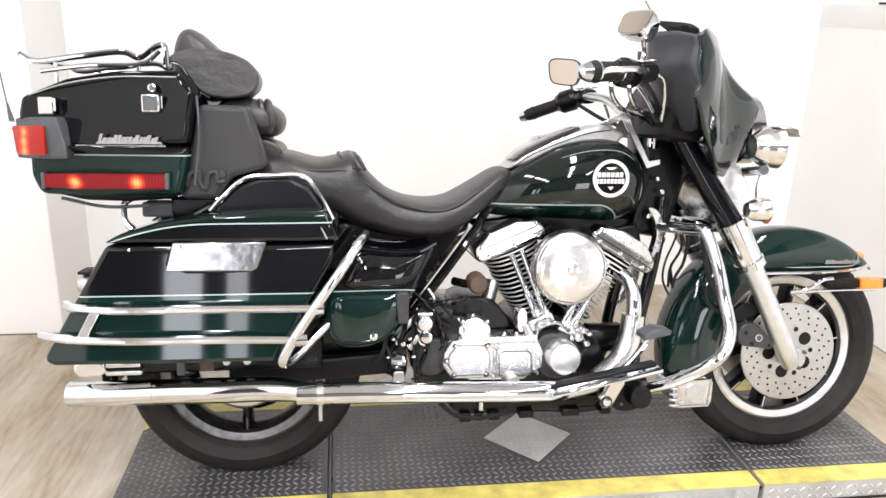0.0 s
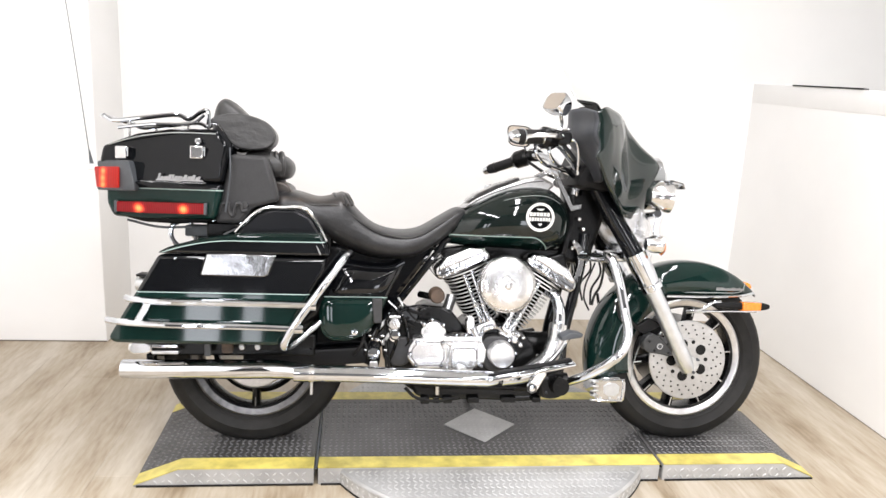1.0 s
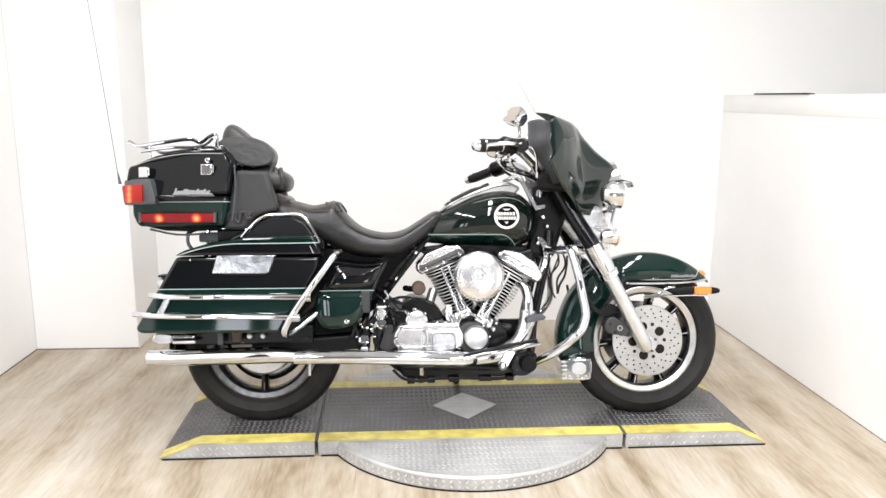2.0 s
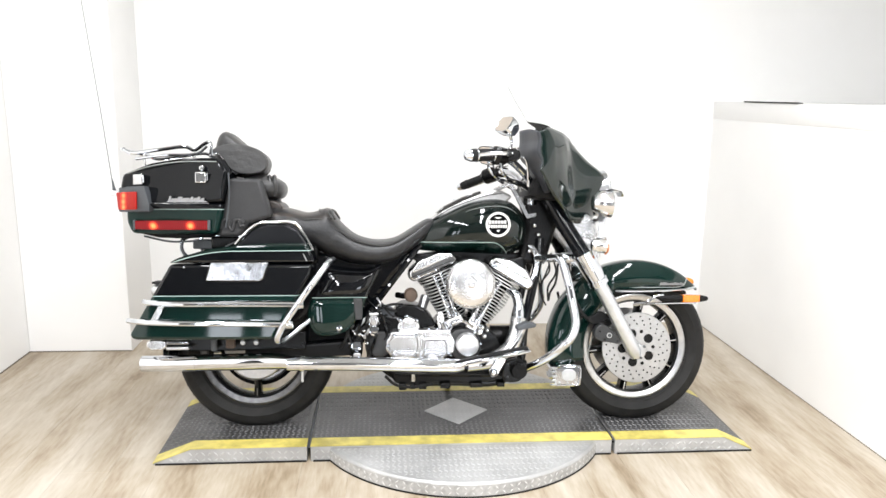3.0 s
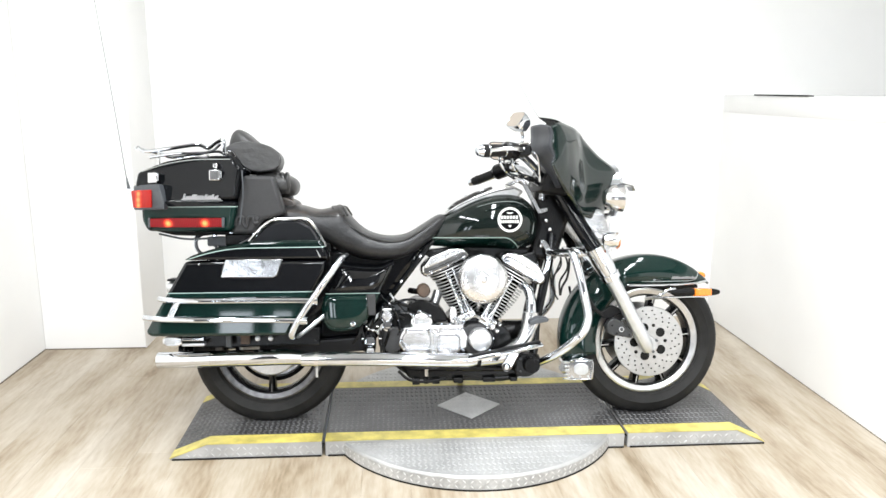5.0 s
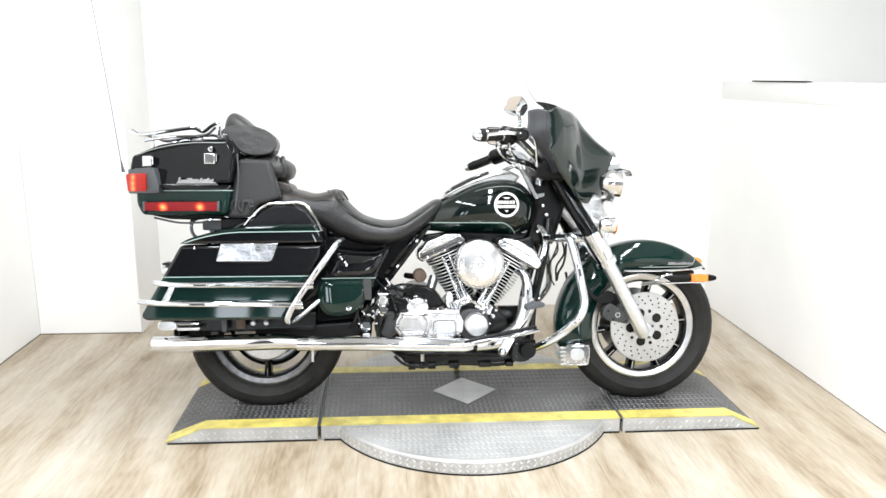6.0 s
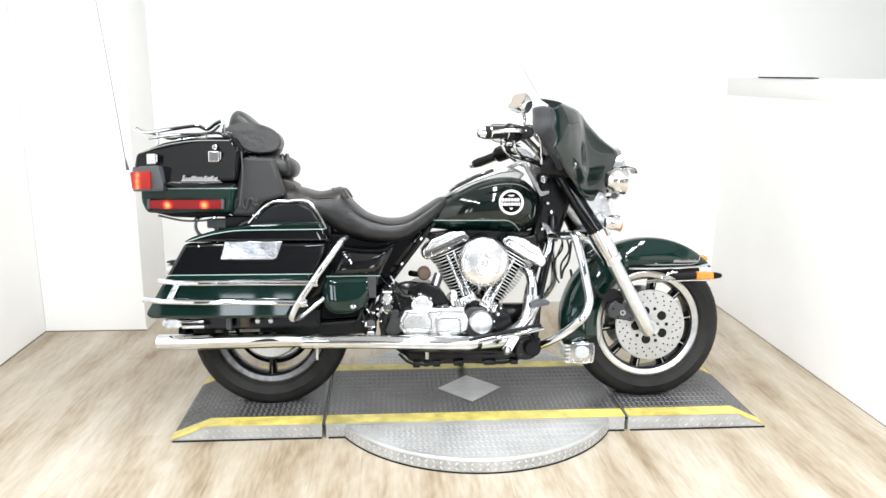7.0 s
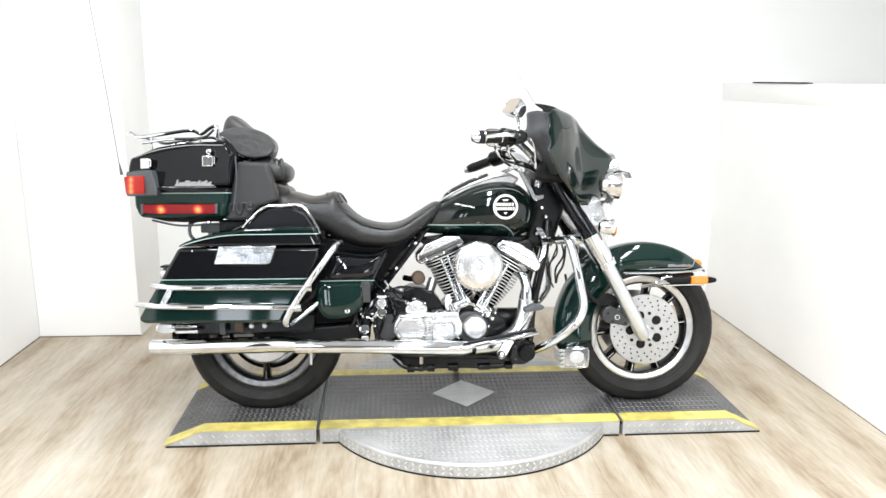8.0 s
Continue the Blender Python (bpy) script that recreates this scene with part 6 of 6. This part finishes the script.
cylinder(-23, 0.318, (((-0.027, 0.455), (-0.094, 0.612)), ((0.000, 0.452), (-0.068, 0.626))))
cylinder(31, 0.312, (((0.081, 0.422), (0.176, 0.590)), ((0.058, 0.430), (0.135, 0.605))))
cam_cover = part("cam_cover", prism(rounded([(-0.022, 0.292), (-0.040, 0.372), (-0.004, 0.408), (0.070, 0.398), (0.098, 0.345), (0.080, 0.288), (0.03, 0.272)], 1), -0.172, -0.12, 0.008, 2), end_grey, bike, "dark metal cam cover")
part("cover_arm", prism([(-0.048, 0.300), (-0.046, 0.398), (-0.030, 0.392), (-0.012, 0.352), (-0.016, 0.312)], -0.180, -0.13, 0.005, 2), soft_chrome, cam_cover)
for x, z, r, w in ((0.086, 0.392, 0.013, 0.02), (0.104, 0.376, 0.009, 0.03), (0.098, 0.410, 0.008, 0.02), (0.118, 0.398, 0.007, 0.01), (0.078, 0.416, 0.006, 0.02)):
    part("cover_fitting", lathe([(0.0, -w), (r * 0.8, -w + 0.001), (r, -w + 0.005), (r, 0.03)], (x, -0.165, z), "Y", 12), polished, cam_cover)
part("timer_cover", lathe([(0.0, -0.030), (0.034, -0.0295), (0.041, -0.027), (0.0445, -0.020), (0.0455, 0.03)], (0.035, -0.198, 0.346), "Y", 40), timer_metal, cam_cover, "round chrome timer cover")
for x, z in ((-0.038, 0.306), (-0.038, 0.386), (0.066, 0.390), (0.090, 0.345), (0.076, 0.296)):
    part("cover_screw", lathe([(0.0, -0.006), (0.006, -0.005), (0.006, 0.0)], (x, -0.177, z), "Y", 8), chrome, cam_cover)
part("oil_line", tube([(-0.03, -0.165, 0.40), (-0.02, -0.18, 0.425), (0.02, -0.18, 0.435), (0.06, -0.17, 0.41)], 0.006, 8), chrome, cam_cover)
part("solenoid_cover", prism(rounded([(-0.082, 0.408), (-0.084, 0.462), (-0.070, 0.476), (-0.054, 0.464), (-0.056, 0.408)], 1), -0.165, -0.12, 0.006, 2), soft_chrome, bike, "bright metal bracket cover")
part("coupling", tube([(-0.062, -0.168, 0.43), (-0.048, -0.170, 0.40)], 0.011, 12, 1), chrome, bike)
part("oil_filter", lathe([(0.0, -0.06), (0.035, -0.058), (0.042, -0.045), (0.042, 0.05), (0.0, 0.05)], (0.195, -0.06, 0.358), "X", 28), engine_black, bike, "black oil filter")
AIR = (0.048, -0.225, 0.586)
cleaner = part("air_cleaner", lathe([(0.0, 0.004), (0.03, 0.0045), (0.060, 0.0065), (0.082, 0.010), (0.0945, 0.016), (0.0985, 0.024), (0.0995, 0.034), (0.0995, 0.062), (0.092, 0.07), (0.0, 0.07)], AIR, "Y", 72), soft_chrome, bike, "round chrome air cleaner cover", 50.0)
part("cover_ring", lathe([(0.090, 0.0118), (0.0925, 0.0125), (0.0935, 0.0150), (0.090, 0.0150)], AIR, "Y", 64), polished, cleaner)
part("cover_boss", lathe([(0.0, 0.001), (0.010, 0.0015), (0.016, 0.003), (0.017, 0.006)], AIR, "Y", 24), soft_chrome, cleaner)
emboss = bmesh.new()
for k in range(3):
    tube([(AIR[0] - 0.022 + 0.011 * k, AIR[1] + 0.0040, AIR[2] + 0.028 - 0.006 * k), (AIR[0] - 0.004 + 0.011 * k, AIR[1] + 0.0036, AIR[2] + 0.034 - 0.008 * k), (AIR[0] + 0.010 + 0.008 * k, AIR[1] + 0.0040, AIR[2] + 0.022 - 0.010 * k)], 0.0022, 6, 4, emboss)
part("cover_emboss", emboss, brushed, cleaner)
part("cleaner_base", lathe([(0.0, 0.0), (0.085, 0.0), (0.085, 0.03), (0.05, 0.06), (0.0, 0.06)], (AIR[0], AIR[1] + 0.065, AIR[2]), "Y", 40), engine_black, cleaner)
part("carburettor", block(0.0, 0.09, -0.15, 0.02, 0.50, 0.62, 0.02), engine_black, bike)
part("horn_cap", lathe([(0.0, -0.03), (0.022, -0.028), (0.027, -0.02), (0.027, 0.03)], (-0.186, -0.12, 0.536), "Y", 24), brown_cap, bike, "weathered brown round cap")
part("cap_stay", tube([(-0.19, -0.12, 0.535), (-0.21, -0.10, 0.53), (-0.24, -0.06, 0.53)], 0.012, 10), engine_black, bike)

# gearbox, starter, covers
box = part("gearbox", prism(rounded([(-0.37, 0.26), (-0.37, 0.42), (-0.30, 0.47), (-0.12, 0.42), (-0.10, 0.25)], 2), -0.14, 0.14, 0.012, 2), engine_black, bike, "black gearbox housing")
side = part("gearbox_cover", prism([(-0.262, 0.398), (-0.165, 0.396), (-0.150, 0.368), (-0.148, 0.326), (-0.165, 0.294), (-0.262, 0.293), (-0.290, 0.330), (-0.284, 0.366)], -0.198, -0.13, 0.008, 3), soft_chrome, box, "chrome gearbox side cover")
for x, z in ((-0.255, 0.385), (-0.17, 0.383), (-0.172, 0.305), (-0.258, 0.304), (-0.278, 0.345)):
    part("cover_screw", lathe([(0.0, -0.007), (0.005, -0.006), (0.0058, 0.0)], (x, -0.197, z), "Y", 8), chrome, side)
    part("screw_seat", lathe([(0.0055, -0.0014), (0.0078, -0.0012), (0.0082, 0.0)], (x, -0.197, z), "Y", 12), end_grey, side)
step = [(-0.250, 0.384), (-0.177, 0.382), (-0.163, 0.360), (-0.162, 0.330), (-0.176, 0.306), (-0.252, 0.305), (-0.274, 0.333), (-0.270, 0.362)]
part("cover_step", prism(step, -0.2015, -0.19, 0.003, 2), soft_chrome, side)
part("step_groove", tube([(x, -0.1985, z) for x, z in step + step[:1]], 0.0016, 6, 1), end_grey, side)
part("starter_cover", prism(rounded([(-0.142, 0.284), (-0.144, 0.362), (-0.128, 0.372), (-0.045, 0.372), (-0.04, 0.284)], 1), -0.188, -0.12, 0.008, 3), soft_chrome, box, "chrome starter cover")
part("starter_ring", tube([(x, -0.1885, z) for x, z in ((-0.134, 0.296), (-0.136, 0.352), (-0.124, 0.362), (-0.055, 0.362), (-0.048, 0.352), (-0.048, 0.296), (-0.134, 0.296))], 0.0014, 6, 1), end_grey, box)
panel = part("cover_panel", prism(rounded([(-0.272, 0.284), (-0.276, 0.390), (-0.255, 0.400), (-0.040, 0.402), (-0.022, 0.392), (-0.028, 0.276)], 1), -0.176, -0.12, 0.006, 3), soft_chrome, box, "chrome panel behind the covers")
part("cover_bar", prism([(-0.240, 0.381), (-0.030, 0.383), (-0.028, 0.403), (-0.240, 0.401)], -0.186, -0.11, 0.007, 3), soft_chrome, panel)
part("panel_rib", tube([(-0.150, -0.179, 0.376), (-0.136, -0.181, 0.365), (-0.135, -0.181, 0.345), (-0.147, -0.180, 0.325)], 0.005, 8), polished, panel)
for x, z in ((-0.132, 0.384), (-0.030, 0.300), (-0.034, 0.386), (-0.148, 0.290)):
    part("panel_screw", lathe([(0.0, -0.014), (0.005, -0.013), (0.0062, 0.0)], (x, -0.174, z), "Y", 8), chrome, panel)
part("top_cover", prism(rounded([(-0.243, 0.395), (-0.238, 0.430), (-0.198, 0.454), (-0.155, 0.432), (-0.148, 0.395)], 1), -0.155, -0.06, 0.008, 2), soft_chrome, box, "chrome gearbox top cover")
part("end_plate", prism(rounded([(-0.352, 0.295), (-0.352, 0.392), (-0.275, 0.396), (-0.262, 0.345), (-0.285, 0.292)], 1), -0.160, -0.12, 0.006, 2), end_grey, box, "dark grey end plate")
part("round_cap", lathe([(0.0, -0.03), (0.017, -0.028), (0.020, -0.02), (0.020, 0.02)], (-0.333, -0.150, 0.398), "Y", 24), chrome, box)
for x, z, r in ((-0.336, 0.432, 0.022), (-0.402, 0.340, 0.024)):
    part("round_cap", lathe([(0.0, -0.03), (r * 0.8, -0.028), (r, -0.018), (r, 0.03)], (x, -0.155, z), "Y", 24), chrome, box)
for k in range(5):
    x, z = -0.40 + 0.03 * (k % 3), 0.37 + 0.03 * (k // 2)
    part("hose_fitting", tube([(x, -0.16, z), (x + 0.02, -0.17, z + 0.035), (x + 0.06, -0.13, z + 0.06)], 0.007, 8), brushed if k % 2 else rubber, box)
part("side_strap", prism([(-0.412, 0.532), (-0.378, 0.532), (-0.378, 0.450), (-0.406, 0.450)], -0.210, -0.185, 0.003, 1), end_grey, bike)
for k, (a, b) in enumerate((((-0.36, 0.52), (-0.28, 0.36)), ((-0.38, 0.50), (-0.43, 0.33)), ((-0.35, 0.47), (-0.22, 0.50)), ((-0.34, 0.45), (-0.35, 0.30)))):
    part("hose", tube([(a[0], -0.15, a[1]), ((a[0] + b[0]) / 2 + 0.02, -0.18, (a[1] + b[1]) / 2 + 0.02), (b[0], -0.15, b[1])], 0.006, 8), paint_black, bike)
boss = part("pivot_boss", prism(rounded([(-0.428, 0.30), (-0.425, 0.375), (-0.40, 0.392), (-0.378, 0.37), (-0.378, 0.30), (-0.40, 0.278)], 2), -0.165, -0.12, 0.006, 2), engine_black, bike, "black pivot boss")
part("pivot_ring", lathe([(0.012, -0.012), (0.020, -0.012), (0.022, -0.006), (0.022, 0.0), (0.012, 0.0)], (-0.402, -0.165, 0.340), "Y", 24), chrome, boss)
part("pivot_cap", lathe([(0.0, -0.008), (0.010, -0.007), (0.013, 0.0)], (-0.402, -0.165, 0.340), "Y", 20), polished, boss)
part("pivot_foot", prism([(-0.418, 0.285), (-0.384, 0.285), (-0.388, 0.312), (-0.414, 0.312)], -0.172, -0.14, 0.004, 2), brushed, boss)
for x, z, r in ((-0.404, 0.391, 0.008), (-0.390, 0.387, 0.0075), (-0.375, 0.382, 0.006), (-0.372, 0.401, 0.006), (-0.415, 0.401, 0.005), (-0.362, 0.352, 0.006), (-0.430, 0.352, 0.005)):
    part("fitting", lathe([(0.0, -0.012), (r * 0.8, -0.011), (r, -0.006), (r, 0.02)], (x, -0.165, z), "Y", 12), polished, boss)
reg = part("chrome_canister", lathe([(0.0, -0.034), (0.018, -0.033), (0.023, -0.026), (0.0245, -0.015), (0.0245, 0.04)], (-0.334, -0.165, 0.446), "Y", 28), soft_chrome, bike, "bright chrome canister")
part("canister_end", lathe([(0.0, -0.040), (0.014, -0.039), (0.020, -0.030), (0.021, 0.0)], (-0.331, -0.165, 0.410), "Y", 28), chrome, reg)
part("canister_band", tube([(-0.352, -0.192, 0.470), (-0.315, -0.192, 0.470)], 0.004, 8, 1), brushed, reg)
for x in (-0.363, -0.3535):
    part("oil_hose", tube([(x, -0.165, 0.43), (x + 0.002, -0.172, 0.36), (x + 0.006, -0.170, 0.275)], 0.0042, 8), rubber, bike)
for k, (p, q, r) in enumerate((((-0.345, 0.49), (-0.262, 0.425), 0.0045), ((-0.352, 0.475), (-0.30, 0.445), 0.0035), ((-0.318, 0.515), (-0.245, 0.475), 0.006), ((-0.30, 0.50), (-0.255, 0.45), 0.0035), ((-0.43, 0.42), (-0.47, 0.33), 0.006), ((-0.44, 0.40), (-0.415, 0.30), 0.005))):
    m3 = ((p[0] + q[0]) / 2 + 0.006, -0.172, (p[1] + q[1]) / 2 - 0.008)
    part("wire", tube([(p[0], -0.15, p[1]), m3, (q[0], -0.15, q[1])], r, 8), brushed if k == 1 else rubber, bike)
part("breather_cap", lathe([(0.0, -0.014), (0.026, -0.013), (0.034, -0.004), (0.034, 0.02)], (-0.286, -0.125, 0.462), "Y", 28), plastic_grey, bike, "dark round breather cap")
for x, z in ((-0.246, 0.391), (-0.232, 0.442), (-0.205, 0.458), (-0.165, 0.440), (-0.118, 0.405), (-0.085, 0.404), (-0.06, 0.403)):
    part("case_bolt", lathe([(0.0, -0.012), (0.006, -0.011), (0.0068, 0.0)], (x, -0.158, z), "Y", 8), chrome, bike)
for x, w, h in ((-0.235, 0.03, 0.008), (-0.155, 0.03, 0.006), (-0.19, 0.02, 0.005), (-0.07, 0.04, 0.004), (0.05, 0.05, 0.003), (0.16, 0.03, 0.002)):
    part("frame_tab", block(x, x + w, -0.165, -0.12, 0.168 - h, 0.185, 0.003), engine_black, bike)
part("drain_bolt", tube([(-0.178, -0.17, 0.225), (-0.178, -0.17, 0.196)], 0.007, 8, 1), polished, bike)
part("stand_spring", tube([(-0.29, -0.15, 0.215), (-0.25, -0.16, 0.182), (-0.18, -0.165, 0.172), (-0.10, -0.16, 0.182)], 0.006, 8), rubber, bike)
part("cross_pipe", tube([(-0.30, -0.13, 0.240), (-0.22, -0.15, 0.225), (-0.10, -0.15, 0.222), (0.15, -0.15, 0.215)], 0.011, 10), engine_black, bike)
rng = random.Random(21)
for k in range(16):
    x, z = rng.uniform(-0.46, -0.24), rng.uniform(0.29, 0.50)
    if rng.random() < 0.5:
        r = rng.uniform(0.003, 0.0065)
        part("small_bolt", lathe([(0.0, -0.010), (r * 0.8, -0.009), (r, -0.004), (r, 0.02)], (x, rng.uniform(-0.165, -0.14), z), "Y", 8), polished, bike)
    else:
        dx, dz = rng.uniform(-0.05, 0.05), rng.uniform(-0.05, 0.05)
        part("small_line", tube([(x, -0.145, z), (x + dx * 0.5 + 0.01, -0.162, z + dz * 0.5), (x + dx, -0.145, z + dz)], rng.uniform(0.0022, 0.004), 6), paint_black if k % 3 else brushed, bike)
part("oil_tank", prism(rounded([(-0.26, 0.43), (-0.24, 0.50), (-0.14, 0.49), (-0.08, 0.42), (-0.10, 0.40), (-0.25, 0.40)], 1), -0.11, 0.06, 0.012, 2), engine_black, bike)

# exhaust headers
part("front_header", tube([(0.215, -0.08, 0.56), (0.240, -0.12, 0.535), (0.250, -0.145, 0.487), (0.244, -0.150, 0.40), (0.212, -0.165, 0.325), (0.135, -0.205, 0.280), (0.02, -0.255, 0.274)], [0.018, 0.019, 0.021, 0.024, 0.027, 0.027, 0.027], 20), chrome, bike, "chrome front exhaust header")
part("heat_shield", tube([(0.2485, -0.150, 0.445), (0.243, -0.153, 0.40), (0.211, -0.168, 0.325), (0.137, -0.207, 0.282)], 0.033, 20), soft_chrome, bike, "chrome header heat shield")
part("rear_header", tube([(-0.12, -0.02, 0.52), (-0.14, -0.04, 0.46), (-0.14, -0.07, 0.40), (-0.13, -0.11, 0.33), (-0.10, -0.20, 0.28)], 0.02, 16), brushed, bike, "steel rear exhaust header")
for s in (-1, 1):
    part("wire_loom", tube([(0.40, s * 0.05, 0.70), (0.42, s * 0.06, 0.62), (0.385, s * 0.07, 0.56), (0.39, s * 0.05, 0.50)], 0.004, 6), rubber, bike)
part("frame_backbone", prism([(-0.20, 0.690), (-0.14, 0.655), (0.0, 0.640), (0.22, 0.640), (0.27, 0.70), (0.0, 0.715)], -0.055, 0.055, 0.01, 2), engine_black, bike, "black frame backbone")
part("coil_cover", prism([(0.165, 0.665), (0.285, 0.690), (0.30, 0.62), (0.25, 0.60)], -0.07, 0.07, 0.012, 2), engine_black, bike)
part("chrome_horn_cover", prism(rounded([(0.288, 0.738), (0.316, 0.734), (0.336, 0.705), (0.341, 0.655), (0.326, 0.598), (0.310, 0.572), (0.298, 0.580), (0.312, 0.620), (0.322, 0.660), (0.316, 0.700)], 2), -0.112, -0.08, 0.008, 3), plate_chrome, bike, "chrome waterfall cover")

# ---- floor planks ----
PLANK_W, PLANK_L = 0.178, 1.22
bm = block(0.0, PLANK_W - 0.0005, 0.0, PLANK_L - 0.0005, -0.006, 0.0, 0.0003, 1)
first = part("plank", bm, plank_oak, floor)
plank_mesh = first.data
bpy.data.objects.remove(first)
for face in plank_mesh.polygons:
    face.use_smooth = False
rng = random.Random(4)
x = X_LEFT - 7 * PLANK_W
while x < X_RIGHT - 0.001:
    w = min(PLANK_W, X_RIGHT - x)
    end = Y_BACK if x > X_LEFT - 0.001 else Y_MID
    y = Y_FRONT - rng.random() * PLANK_L * 0.9
    while y < end - 0.01:
        low, high = max(y, Y_FRONT), min(y + PLANK_L, end)
        ob = new("plank", plank_mesh)
        ob.parent = floor
        ob.location = (x, low, 0)
        ob.scale = (w / PLANK_W, (high - low) / PLANK_L, 1)
        y += PLANK_L
    x += PLANK_W
